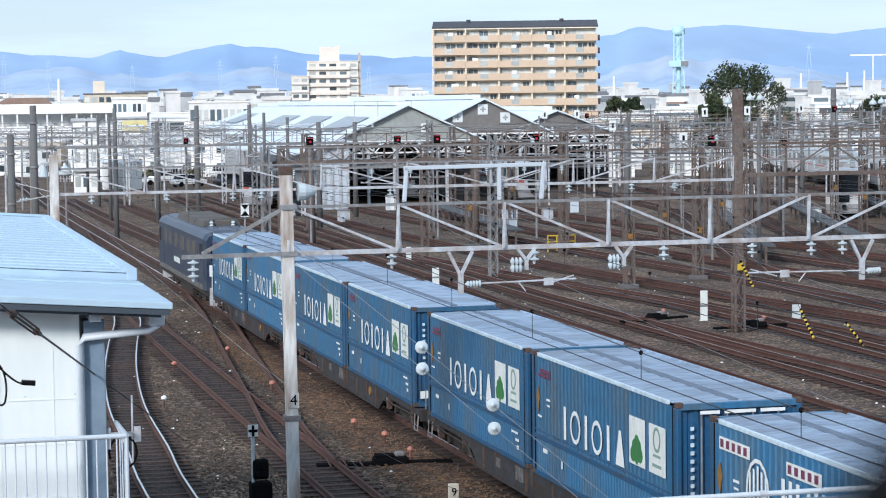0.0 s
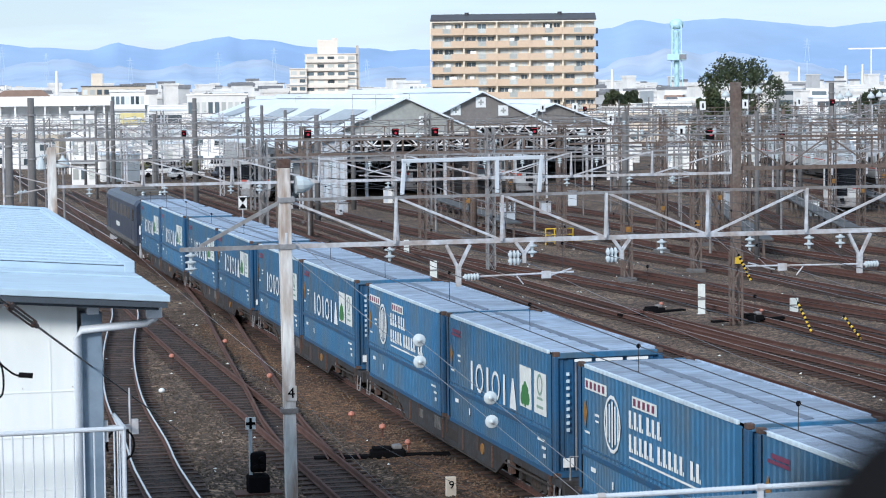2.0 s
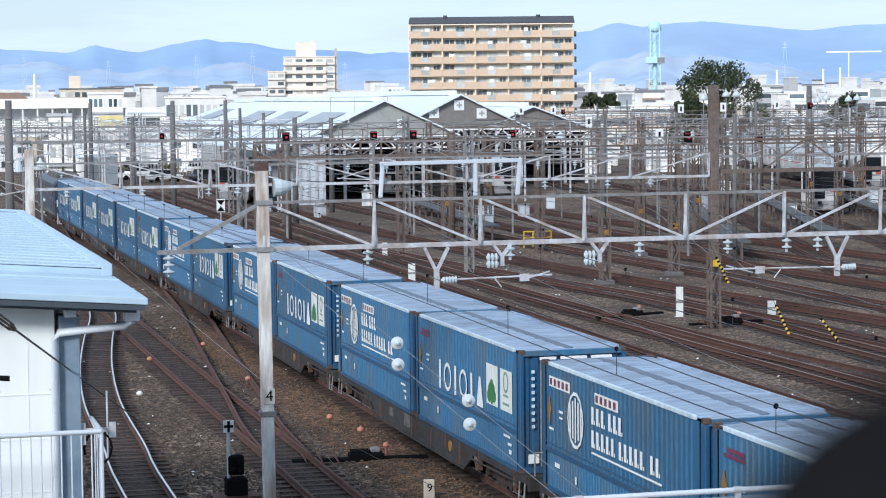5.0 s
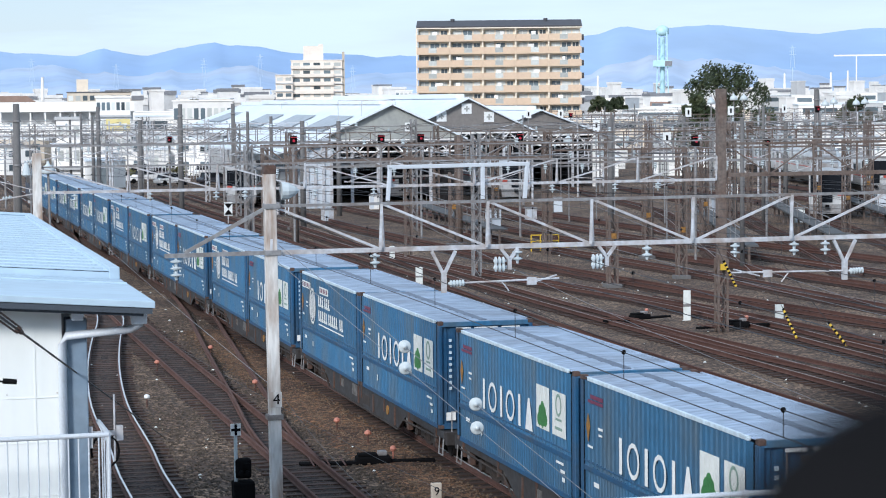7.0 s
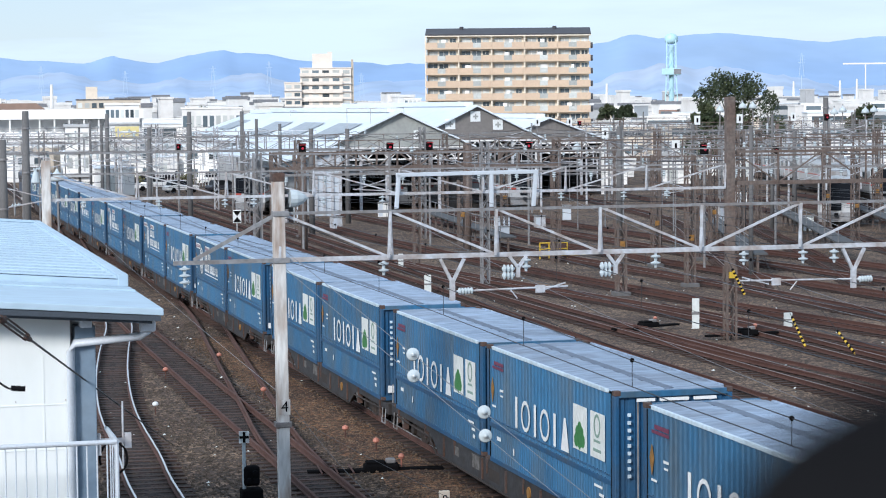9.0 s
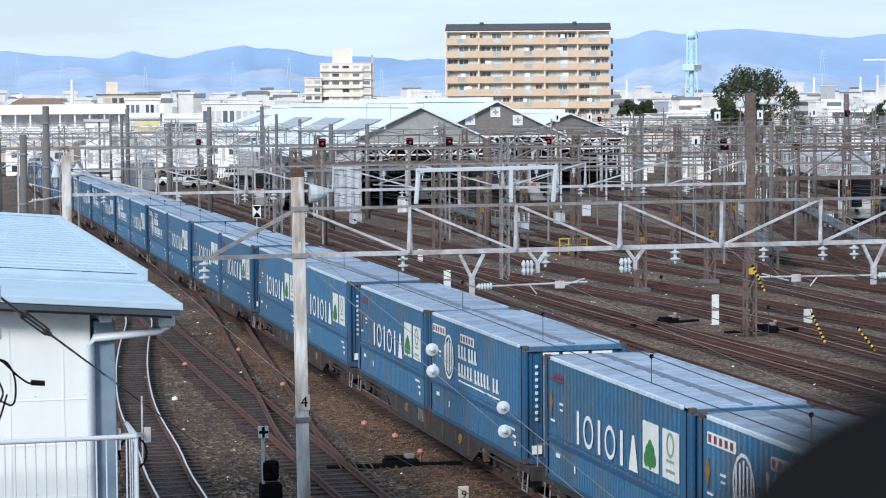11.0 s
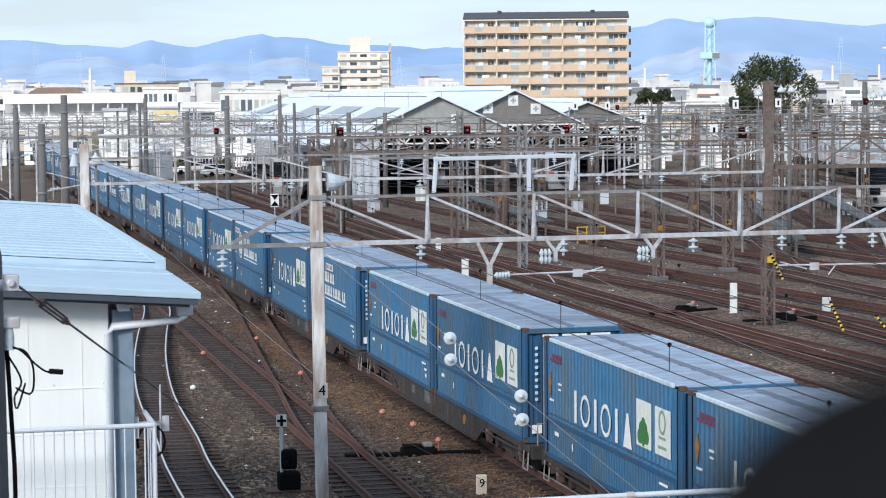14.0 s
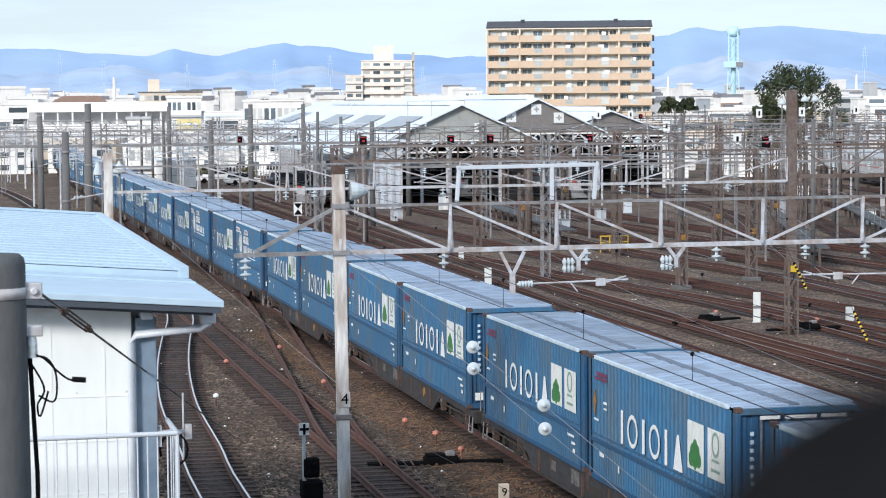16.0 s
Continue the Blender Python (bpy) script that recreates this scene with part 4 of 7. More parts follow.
def lattice_post(parent, x, y, z0, z1, w, steel, name="lattice_post"):
    g = Geo()
    for a in (-1, 1):
        for b in (-1, 1):
            g.bar((x + a * w / 2, y + b * w / 2, z0), (x + a * w / 2, y + b * w / 2, z1), w * 0.2, w * 0.2)
    n = max(2, int((z1 - z0) / (w * 1.5)))
    for i in range(n):
        za, zb = z0 + (z1 - z0) * i / n, z0 + (z1 - z0) * (i + 1) / n
        s = 1 if i % 2 else -1
        for b in (-1, 1):
            g.bar((x - s * w / 2, y + b * w / 2, za), (x + s * w / 2, y + b * w / 2, zb), w * 0.12, w * 0.12)
        g.bar((x - w / 2, y - s * w / 2, za), (x - w / 2, y + s * w / 2, zb), w * 0.12, w * 0.12)
    return part(name, g, steel, parent)


def pole_four():
    c = thing("portal_pole", "grey square steel pole with flaking paint and rusty top", "pole")
    x, y = -4.93, 11.84
    part("shaft", Geo().box(-0.13, 0.13, -0.13, 0.13, -0.25, 7.62), M_POLE_PAINT, c, at=Matrix.Translation((x, y, 0)) @ Matrix.Rotation(radians(-0.5), 4, "Y"), bevel=0.02)
    part("rusty_cap", Geo().box(-0.14, 0.14, -0.14, 0.14, 7.48, 7.68), M_RUST, c, at=Matrix.Translation((x, y, 0)) @ Matrix.Rotation(radians(-0.5), 4, "Y"), bevel=0.02)
    for z in (6.77, 5.73, 2.05):
        part("band", Geo().box(x - 0.2, x + 0.16, y - 0.16, y + 0.16, z - 0.06, z + 0.06), M_GALV_OLD, c, bevel=0.01)
    part("number_plate", Geo().box(x - 0.125, x + 0.125, y - 0.155, y - 0.135, 2.28, 2.62), M_POLE_PAINT, c)
    number_text("4", 0.34, Matrix.Translation((x, y - 0.165, 2.45)) @ Matrix.Rotation(radians(90), 4, "X"), c, M_BLACK)
    part("dish", Geo().turned((x + 0.2, y, 7.1), (1, 0, 0), [(0, 0.2), (0.15, 0.19), (0.3, 0.12), (0.42, 0.01)], 14), M_PORCELAIN, c, "pale rounded fitting")
    return c


pole_four()
beam = truss("portal_girder", "pale galvanised lattice girder across the tracks on a grey pole", -4.93, 12.52, 11.84, 5.73, 6.77, 2.49, M_GALV, chord=0.085, post=0.075, turn=4.0, upper=M_GALV_OLD)
part("arm_chord", Geo().bar((-7.35, 11.84, 5.72), (-5.1, 11.84, 5.73), 0.1, 0.09).bar((-6.9, 11.84, 5.78), (-5.1, 11.84, 6.72), 0.07, 0.08), M_GALV_OLD, beam)
for x in (-7.1,):
    insulator(beam, (x, 11.84, 5.66), discs=3, r=0.13)
for x in (-2.6, 0.75, 3.9, 6.1, 7.6, 8.4):
    insulator(beam, (x, 11.84, 5.66), discs=2, r=0.12)


def hanging_arm(x, y, z, reach):
    """A forked drop arm under the girder with a strut insulator and a contact-wire tube."""
    c = thing("drop_arm", "galvanised forked drop arm with white insulator and stay tube", "wire support")
    part("fork", Geo().bar((x - 0.28, y, z), (x, y, z - 0.55), 0.07, 0.07).bar((x + 0.28, y, z), (x, y, z - 0.55), 0.07, 0.07).bar((x, y, z - 0.5), (x, y, z - 0.95), 0.11, 0.11), M_GALV, c)
    insulator(c, (x + 0.1, y, z - 0.75), axis=(1, 0, 0.03), discs=5, r=0.08, step=0.07)
    part("stay_tube", Geo().rod((x + 0.45, y, z - 0.74), (x + reach, y, z - 0.7), 0.022, n=8), M_GALV, c)
    part("clamp_plate", Geo().box(x + reach * 0.72, x + reach * 0.72 + 0.22, y - 0.03, y + 0.03, z - 0.83, z - 0.66), M_GALV, c)
    part("steady_arm", Geo().rod((x + reach * 0.75, y, z - 0.8), (x + reach * 0.98, y, z - 0.62), 0.018, n=6), M_GALV, c)
    part("hook", Geo().rod((x + reach * 0.5, y, z - 0.74), (x + reach * 0.56, y, z - 0.95), 0.016, n=6), M_GALV, c)
    return c


hanging_arm(-1.0, 11.84, 5.66, 2.75)
hanging_arm(8.9, 11.84, 5.66, -2.9)
for x in (0.55, 2.9):
    c = thing("insulator_bracket", "galvanised y-shaped bracket with pale insulators", "wire support")
    part("fork", Geo().bar((x - 0.2, 11.8, 5.68), (x, 11.8, 5.42), 0.07, 0.07).bar((x + 0.2, 11.8, 5.68), (x, 11.8, 5.42), 0.07, 0.07).bar((x, 11.8, 5.44), (x, 11.8, 5.2), 0.08, 0.08), M_GALV, c)
    for z in (5.4, 5.25):
        insulator(c, (x - 0.08, 11.8, z), axis=(-1, 0, 0), discs=3, r=0.1, step=0.09)

# second portal: pale girder to the brown pole, brown girder beyond it
g2 = truss("portal_girder", "pale galvanised lattice girder of the second portal", -7.35, 19.5, 46.5, 5.78, 6.72, 3.35, M_GALV, chord=0.085, post=0.075, turn=9.0, upper=M_GALV_OLD)
part("left_post", Geo().box(-7.53, -7.2, 46.35, 46.65, -0.4, 7.25), M_POLE_PAINT, g2, bevel=0.02)
part("lamp", Geo().turned((-7.75, 46.4, 6.9), (0, 0, -1), [(0, 0.05), (0.2, 0.12), (0.45, 0.17), (0.5, 0.1)], 10), M_PORCELAIN, g2)
for x in (-6.0, -3.2, -0.7, 0.4, 3.1, 5.4, 12.6, 15.2, 17.0):
    insulator(g2, (x, 46.5, 5.72), discs=2, r=0.13)
part("white_frame", Geo().bar((5.9, 46.3, 6.5), (11.6, 46.3, 6.55), 0.15, 0.15).bar((6.0, 46.3, 6.5), (5.9, 46.3, 5.2), 0.15, 0.15).bar((9.7, 46.3, 6.5), (9.7, 46.3, 5.2), 0.15, 0.15).bar((11.5, 46.3, 6.5), (11.4, 46.3, 5.2), 0.15, 0.15), M_PIPE, g2, "pale heavy frame", bevel=0.02)
bp = thing("portal_pole", "tall brown weathered steel pole with lattice base", "pole")
part("shaft", Geo().box(19.5, 19.85, 46.3, 46.65, 2.4, 9.4), M_BROWN_STEEL, bp, bevel=0.02)
lattice_post(bp, 19.68, 46.48, -0.4, 2.6, 0.38, M_BROWN_STEEL, "lattice_base")
part("yellow_plate", Geo().box(19.55, 19.8, 46.2, 46.28, 2.15, 2.4), M_YELLOW, bp)
g3 = truss("portal_girder", "brown weathered lattice girder beyond the tall pole", 19.85, 62.0, 46.5, 5.95, 7.2, 1.9, M_BROWN_STEEL, chord=0.13, post=0.07)
lattice_post(g3, 34.0, 46.5, -0.4, 5.9, 0.4, M_BROWN_STEEL)
lattice_post(g3, 48.0, 46.5, -0.4, 5.9, 0.4, M_BROWN_STEEL)

for i, (y, x0, x1, steel, panel) in enumerate(((78, 6, 46, M_GALV_OLD, 2.4), (96, 28, 80, M_BROWN_STEEL, 1.7), (122, -14, 60, M_GALV_OLD, 2.2), (140, 20, 120, M_BROWN_STEEL, 1.7), (152, -22, 26, M_GALV_OLD, 2.2), (182, -20, 30, M_GALV, 2.4),
                                                (185, 62, 150, M_GALV_OLD, 1.9), (215, -18, 150, M_GALV_OLD, 2.4), (240, 70, 170, M_BROWN_STEEL, 1.9), (255, -16, 60, M_GALV, 2.6), (290, -12, 190, M_GALV_OLD, 2.4), (330, 90, 210, M_BROWN_STEEL, 2.4))):
    zt = 6.9 + 0.3 * (i % 3)
    z0 = lay(y)
    g = truss("portal_girder", "weathered lattice girder of a portal across the depot yard", x0, x1, y, zt - 1.1 + z0, zt + z0, panel, steel, chord=0.1, lone=False, post=0.065)
    x = x0
    k = 0
    while x <= x1 + 0.1:
        if k % 3 == 2:
            part("concrete_post", Geo().rod((x, y, z0 - 0.3), (x, y, zt + 1.2 + z0), 0.15, 0.11, 8), M_CONCRETE, g, smooth=True)
        else:
            lattice_post(g, x, y, z0 - 0.3, zt + z0 + (0.5 if k % 2 else 0.1), 0.38, steel)
        x += 12.3 + (k % 2) * 3
        k += 1
    bells, arms = Geo(), Geo()
    for x in [x0 + 1.5 + 2.1 * j for j in range(int((x1 - x0 - 3) / 2.1))]:
        if random.random() < 0.8:
            bells.turned((x, y, zt - 1.15 + z0), (0, 0, -1), [(0, 0.03), (0.05, 0.13), (0.09, 0.05), (0.16, 0.13), (0.2, 0.05), (0.27, 0.13), (0.31, 0.04), (0.5, 0.03)], 8)
        if random.random() < 0.4:
            bells.turned((x + 0.5, y, zt + z0), (0, 0, 1), [(0, 0.03), (0.08, 0.12), (0.14, 0.05), (0.24, 0.12), (0.3, 0.04)], 8)
        if random.random() < 0.4:
            arms.bar((x + 1.2, y, zt - 1.1 + z0), (x + 1.2, y, zt - 2.4 + z0), 0.08, 0.08).rod((x + 1.2, y, zt - 2.0 + z0), (x - 0.6, y, zt - 1.9 + z0), 0.03, n=6).rod((x + 1.2, y, zt - 1.4 + z0), (x - 0.4, y, zt - 1.9 + z0), 0.025, n=5)
    part("insulator_row", bells, M_PORCELAIN, g, kind="stuff")
    if arms.v:
        part("drop_arm_row", arms, M_GALV, g, kind="stuff")


brown_girder = truss("portal_girder", "dark brown x-braced lattice girder before the depot hall", 9.5, 27.2, 93, 5.52, 6.44, 1.25, M_BROWN_STEEL, chord=0.15, lone=False, post=0.1)
for x in (9.6, 18.3, 27.0):
    lattice_post(brown_girder, x, 93.2, lay(93) - 0.3, 6.5, 0.36, M_BROWN_STEEL)


def yard_pole(across, top, dist, r, brown=False):
    p = spot(across, top, dist)
    z0 = lay(p.y) - 0.3
    c = thing("catenary_pole", "brown weathered catenary pole" if brown else "tall grey round concrete catenary pole", "pole", group="concrete poles in the yard")
    part("shaft", Geo().rod((p.x, p.y, z0), (p.x, p.y, p.z), r * 1.2, r * 0.9, 12), M_BROWN_STEEL if brown else M_CONCRETE, c, smooth=True)
    for z in (p.z - 1.0, p.z - 3.4):
        part("clamp", Geo().rod((p.x, p.y, z), (p.x, p.y, z + 0.1), r * 1.25, n=12), M_GALV_OLD, c)
    part("bracket", Geo().bar((p.x, p.y, p.z - 3.3), (p.x + 2.4, p.y, p.z - 2.9), 0.06, 0.06).bar((p.x, p.y, p.z - 2.3), (p.x + 2.2, p.y, p.z - 2.9), 0.045, 0.045), M_GALV, c)
    insulator(c, (p.x + 0.35, p.y, p.z - 3.2), axis=(1, 0, 0.15), discs=3, r=0.1)


for a in ((20, 238, 108, 0.19), (61, 187, 122, 0.2), (205, 192, 160, 0.15), (350, 187, 178, 0.19), (443, 186, 215, 0.2), (510, 208, 190, 0.15), (565, 216, 172, 0.2), (629, 216, 190, 0.2),
          (279, 215, 185, 0.17), (-25, 210, 150, 0.2), (1110, 210, 165, 0.2), (1475, 158, 205, 0.26), (1240, 205, 190, 0.17), (1330, 220, 175, 0.16), (1420, 215, 180, 0.17), (1620, 190, 160, 0.2)):
    yard_pole(*a)
for a in ((551, 242, 150, 0.2), (1390, 205, 230, 0.2), (1180, 245, 150, 0.18), (842, 240, 150, 0.17)):
    yard_pole(*a, brown=True)

def slim_mast(across, dist, tall, pale, side):
    """A slim steel mast with a cantilever arm and a stay."""
    p = spot(across, 176, dist)
    z0 = lay(p.y) - 0.3
    c = thing("slim_mast", "slim galvanised mast with a cantilever arm" if pale else "slim grey steel mast with a cantilever arm", "pole", group="slim masts of the yard")
    part("shaft", Geo().rod((p.x, p.y, z0), (p.x, p.y, z0 + tall), 0.11, 0.085, 7), M_GALV if pale else M_GALV_OLD, c)
    z = z0 + tall
    part("cantilever", Geo().rod((p.x, p.y, z - 1.5), (p.x + side * 2.6, p.y, z - 1.2), 0.04, n=5).rod((p.x, p.y, z - 0.5), (p.x + side * 2.4, p.y, z - 1.2), 0.03, n=5).rod((p.x + side * 1.9, p.y, z - 1.25), (p.x + side * 1.9, p.y, z - 2.1), 0.03, n=5).rod((p.x + side * 0.5, p.y, z - 1.95), (p.x + side * 2.7, p.y, z - 2.0), 0.03, n=5), M_GALV, c)


mast_rng = random.Random(31)
for i in range(64):
    across = mast_rng.uniform(-80, 560) if i % 2 else mast_rng.uniform(880, 1680)
    dist = mast_rng.uniform(185, 300)
    q = spot(across, 176, dist)
    if abs(q.x - MAIN - line_x(q.y)) < 3.0:
        continue
    slim_mast(across, dist, mast_rng.uniform(6.0, 8.6), mast_rng.random() < 0.6, mast_rng.choice((-1, 1)))

# lattice posts standing in the near yard
for x, y, h in ((27.98, 72.7, 6.6), (22.8, 68.8, 3.4), (31.5, 87.6, 6.4), (28.2, 117.9, 6.8), (40, 100, 6.5), (36, 92, 5.6), (46, 112, 7.2), (52, 104, 6.4), (58, 122, 7.0), (43, 128, 6.8), (66, 130, 7.4), (35, 132, 6.2), (72, 142, 7.0), (50, 138, 7.6), (61, 112, 5.8), (80, 150, 7.2), (24, 104, 4.6), (18, 128, 6.4)):
    c = thing("lattice_mast", "weathered lattice steel mast in the yard", "pole", group="lattice masts")
    lattice_post(c, x, y, lay(y) - 0.3, h + lay(y), 0.42, M_BROWN_STEEL)
    part("base_block", Geo().box(x - 0.4, x + 0.4, y - 0.4, y + 0.4, lay(y) - 0.3, lay(y) - 0.05), M_CONCRETE, c, bevel=0.03)
    part("ochre_plate", Geo().box(x - 0.13, x + 0.13, y - 0.3, y - 0.26, lay(y) + 2.2, lay(y) + 2.5), M_ORANGE, c)


# ---- overhead wires ----
def catenary(x, bend, y0, y1, step=5.0):
    c = thing("overhead_wire", "thin dark overhead contact wire hung from a messenger wire", "wire", group="overhead wires over the tracks")
    stops = [-70, 11.84, 46.5, 78, 122, 152, 182, 215, 255]
    mess, cont = [], []
    y = y0
    while y <= y1:
        a = max(s for s in stops if s <= y)
        b = min(s for s in stops + [400] if s > y)
        u = (y - a) / (b - a)
        xx = x + bend(y)
        zm = 5.62 - 0.9 * 4 * u * (1 - u) * 0.45 + lay(y)
        xx += 0.18 * math.sin(y * 0.12)
        mess.append((xx, y, zm))
        cont.append((xx, y, 4.95 + lay(y)))
        y += step / 2
    part("messenger_wire", Geo().line(mess, 0.008, 4), M_WIRE, c)
    part("contact_wire", Geo().line(cont, 0.009, 4), M_WIRE, c)
    for i in range(0, len(mess), 2):
        d = part("dropper", Geo().rod(cont[i], mess[i], 0.006, n=4), M_WIRE, c)
        if mess[i][1] < 90:
            q = Vector(mess[i])
            part("clamp", Geo().turned(q + Vector((0, 0, -0.03)), (0, 0, 1), [(0, 0.015), (0.015, 0.034), (0.05, 0.034), (0.065, 0.015)], 6), M_BLACK, d)


catenary(-2.85, lambda y: max(0.0, y - 60) * 0.04, -60, 160, 6)
catenary(1.3, line_x, -60, 200, 6)
for x in (5.35, 9.35, 13.4, 17.85, 21.9, 25.4, 29.7, 33.8):
    catenary(x, lambda y: 0.0, -60, 200, 7)


def wire_between(label, pts, r=0.012, material=None, sag=0.0):
    c = thing("wire", label, "wire")
    out = []
    for a, b in zip(pts, pts[1:]):
        a, b = Vector(a), Vector(b)
        for i in range(12):
            u = i / 12
            out.append(a.lerp(b, u) - Vector((0, 0, sag * 4 * u * (1 - u))))
    out.append(Vector(pts[-1]))
    part("strand", Geo().line(out, r, 5), material or M_WIRE, c)
    return c


for a, b, d1, d2 in (((514, 430, 50), (1080, 893, 42), (742, 615), (868, 717)), ((514, 462, 50), (1075, 935, 42), (743, 656), (870, 763))):
    p, q = spot(*a), spot(*b)
    w = wire_between("pale guy wire with two white disc insulators", [p, q], 0.008, M_WIRE_PALE)
    for ax, dn in (d1, d2):
        u = (ax - a[0]) / (b[0] - a[0])
        u = u * a[2] / (b[2] + u * (a[2] - b[2]))
        at = p.lerp(q, u)
        way = (Vector(EYE) - at).normalized()
        part("disc_insulator", Geo().turned(at - way * 0.06, way, [(0, 0.03), (0.01, 0.13), (0.03, 0.14), (0.05, 0.12), (0.06, 0.06), (0.12, 0.045), (0.14, 0.02)], 18), M_PORCELAIN, w, "white bell-shaped disc insulator", smooth=True)
for a, b in (((497, 366, 50), (1700, 800, 60)), ((750, 385, 90), (1620, 770, 62)), ((900, 440, 75), (1640, 620, 60)), ((640, 300, 90), (1600, 560, 70)), ((1000, 330, 95), (1640, 560, 75)), ((250, 560, 75), (960, 950, 45)), ((120, 345, 150), (520, 700, 50)),
             ((520, 700, 50), (760, 950, 38)), ((-60, 300, 160), (1300, 345, 120)), ((480, 330, 95), (1300, 300, 130)), ((600, 330, 120), (1568, 340, 140)), ((300, 320, 120), (900, 345, 140))):
    wire_between("long thin feeder wire over the yard", [spot(*a), spot(*b)], 0.006 if b[2] < 55 else 0.009 if a[2] < 100 else 0.014, M_WIRE_PALE if a[2] > 78 and b[2] < 80 else M_WIRE, 0.25)
for i in range(10):
    x = -4 + i * 7.5
    wire_between("feeder wire along the yard portals", [(x, 122, 7.1), (x + 1.5, 152, 7.0), (x + 4, 215, 6.8), (x + 8, 290, 6.8)], 0.022, M_WIRE, 0.5)
    wire_between("feeder wire along the yard portals", [(x + 2, 46.5, 6.9), (x + 5, 96, 6.9), (x + 9, 140, 6.8), (x + 14, 215, 6.6)], 0.018, M_WIRE if i % 2 else M_WIRE_PALE, 0.5)


# ---- near pole, guy wire and bridge rail ----
def near_pole():
    c = thing("utility_pole", "grey round concrete pole with steel band and cables", "pole")
    x, y, z = -13.42, -20.8, 8.04
    part("shaft", Geo().turned((x, y, -0.3), (0, 0, 1), [(0, 0.24), (z + 0.22, 0.185), (z + 0.27, 0.175), (z + 0.3, 0.14)], 28), M_POLE_DARK, c, smooth=True)
    part("steel_band", Geo().rod((x, y, z - 0.32), (x, y, z - 0.24), 0.195, n=28), M_GALV, c, smooth=True)
    part("band_bolt", Geo().box(x + 0.17, x + 0.3, y - 0.05, y + 0.05, z - 0.33, z - 0.21).rod((x + 0.24, y - 0.08, z - 0.27), (x + 0.24, y + 0.08, z - 0.27), 0.03, n=8), M_GALV, c, bevel=0.01)
    end = Vector((-5.75, 24.2, -0.2))
    start = Vector((x + 0.26, y, z - 0.27))
    way = (end - start)
    part("guy_wire", Geo().rod(start, end, 0.011, n=6), M_WIRE, c, "dark twisted guy wire")
    for s in (-1, 1):
        o = Vector((0.018 * s, 0, 0.022 * s))
        part("turnbuckle_bar", Geo().rod(start + way * 0.040 + o, start + way * 0.085 + o, 0.009, n=6), M_RUST, c)
    part("turnbuckle_end", Geo().rod(start + way * 0.036, start + way * 0.043, 0.025, n=8), M_RUST, c)
    part("turnbuckle_end", Geo().rod(start + way * 0.082, start + way * 0.089, 0.025, n=8), M_RUST, c)
    insulator(c, (x + 0.22, y, z - 0.6), axis=(0, 0, -1), discs=2, r=0.04, step=0.05)
    part("cable_clamp", Geo().box(x + 0.16, x + 0.3, y - 0.04, y + 0.04, z - 0.6, z - 0.52), M_GALV, c, bevel=0.01)
    for pts in ([(0.2, -0.72), (0.3, -0.76), (0.4, -0.86), (0.48, -0.92), (0.56, -0.93)], [(0.2, -0.74), (0.32, -0.76), (0.38, -0.86), (0.39, -1.0), (0.36, -1.08), (0.26, -1.03)], [(0.2, -0.78), (0.27, -0.9), (0.3, -1.0), (0.25, -1.1), (0.27, -1.18), (0.33, -1.0)]):
        part("loose_cable", Geo().line(smooth_line([(x + p, y - 0.02, z + q) for p, q in pts], 0.02), 0.008), M_BLACK, c)
    part("cable_tip", Geo().rod((x + 0.5, y - 0.02, z - 0.92), (x + 0.6, y - 0.02, z - 0.93), 0.02, n=8), M_BLACK, c)
    part("down_cable", Geo().line([(x + 0.2, y, z - 0.7), (x + 0.24, y, z - 1.6), (x + 0.25, y, 0)], 0.018), M_BLACK, c)


near_pole()


def bridge_rail():
    c = thing("bridge_parapet", "white painted handrail on the footbridge parapet", "railing")
    y, z = -22.3, 6.27
    part("handrail", Geo().rod((-14.0, y, z), (2.0, y, z), 0.02, n=10), M_PIPE, c)
    part("panel", Geo().box(-14.0, 2.0, y + 0.01, y + 0.03, z - 1.0, z - 0.05), M_HUT_FRAME, c)
    part("deck_edge", Geo().box(-14.0, 2.0, y - 0.3, y + 0.06, z - 1.25, z - 1.0), M_CONCRETE, c)
    for i in range(14):
        x = -13.8 + i * 1.2
        part("joint", Geo().rod((x - 0.03, y, z), (x + 0.03, y, z), 0.026, n=10), M_GALV, c)
        part("post", Geo().box(x - 0.02, x + 0.02, y - 0.02, y + 0.01, z - 1.0, z - 0.02), M_GALV, c)
    for x in (-13.5, 1.5):
        part("pier", Geo().box(x - 0.2, x + 0.2, y - 0.25, y + 0.05, -0.3, z - 1.25), M_CONCRETE, c)


bridge_rail()


# ---- depot halls ----
M_WHITE_ROOF = mat("white_steel_roof", (0.74, 0.80, 0.86), 0.45, var=0.06, fine=1.5, dirt=(0.60, 0.67, 0.74), dirt_amount=0.7, dirt_scale=0.12, stretch=(1, 0.3, 1))
M_GABLE = mat("grey_gable_sheet", (0.36, 0.375, 0.36), 0.6, var=0.12, fine=3, dirt=(0.27, 0.28, 0.27), dirt_amount=0.7, dirt_scale=0.4)
M_SKYLIGHT = mat("dull_rooflight", (0.36, 0.40, 0.44), 0.5, var=0.2, fine=1.5)
M_GABLE_BROWN = mat("brown_gable_sheet", (0.20, 0.185, 0.175), 0.6, var=0.15, fine=3)
# near-black, so the shade inside the halls is in the colour
M_HALL_INSIDE = mat("shaded_hall_wall", (0.035, 0.0362, 0.042), 0.9, var=0.3, fine=2)
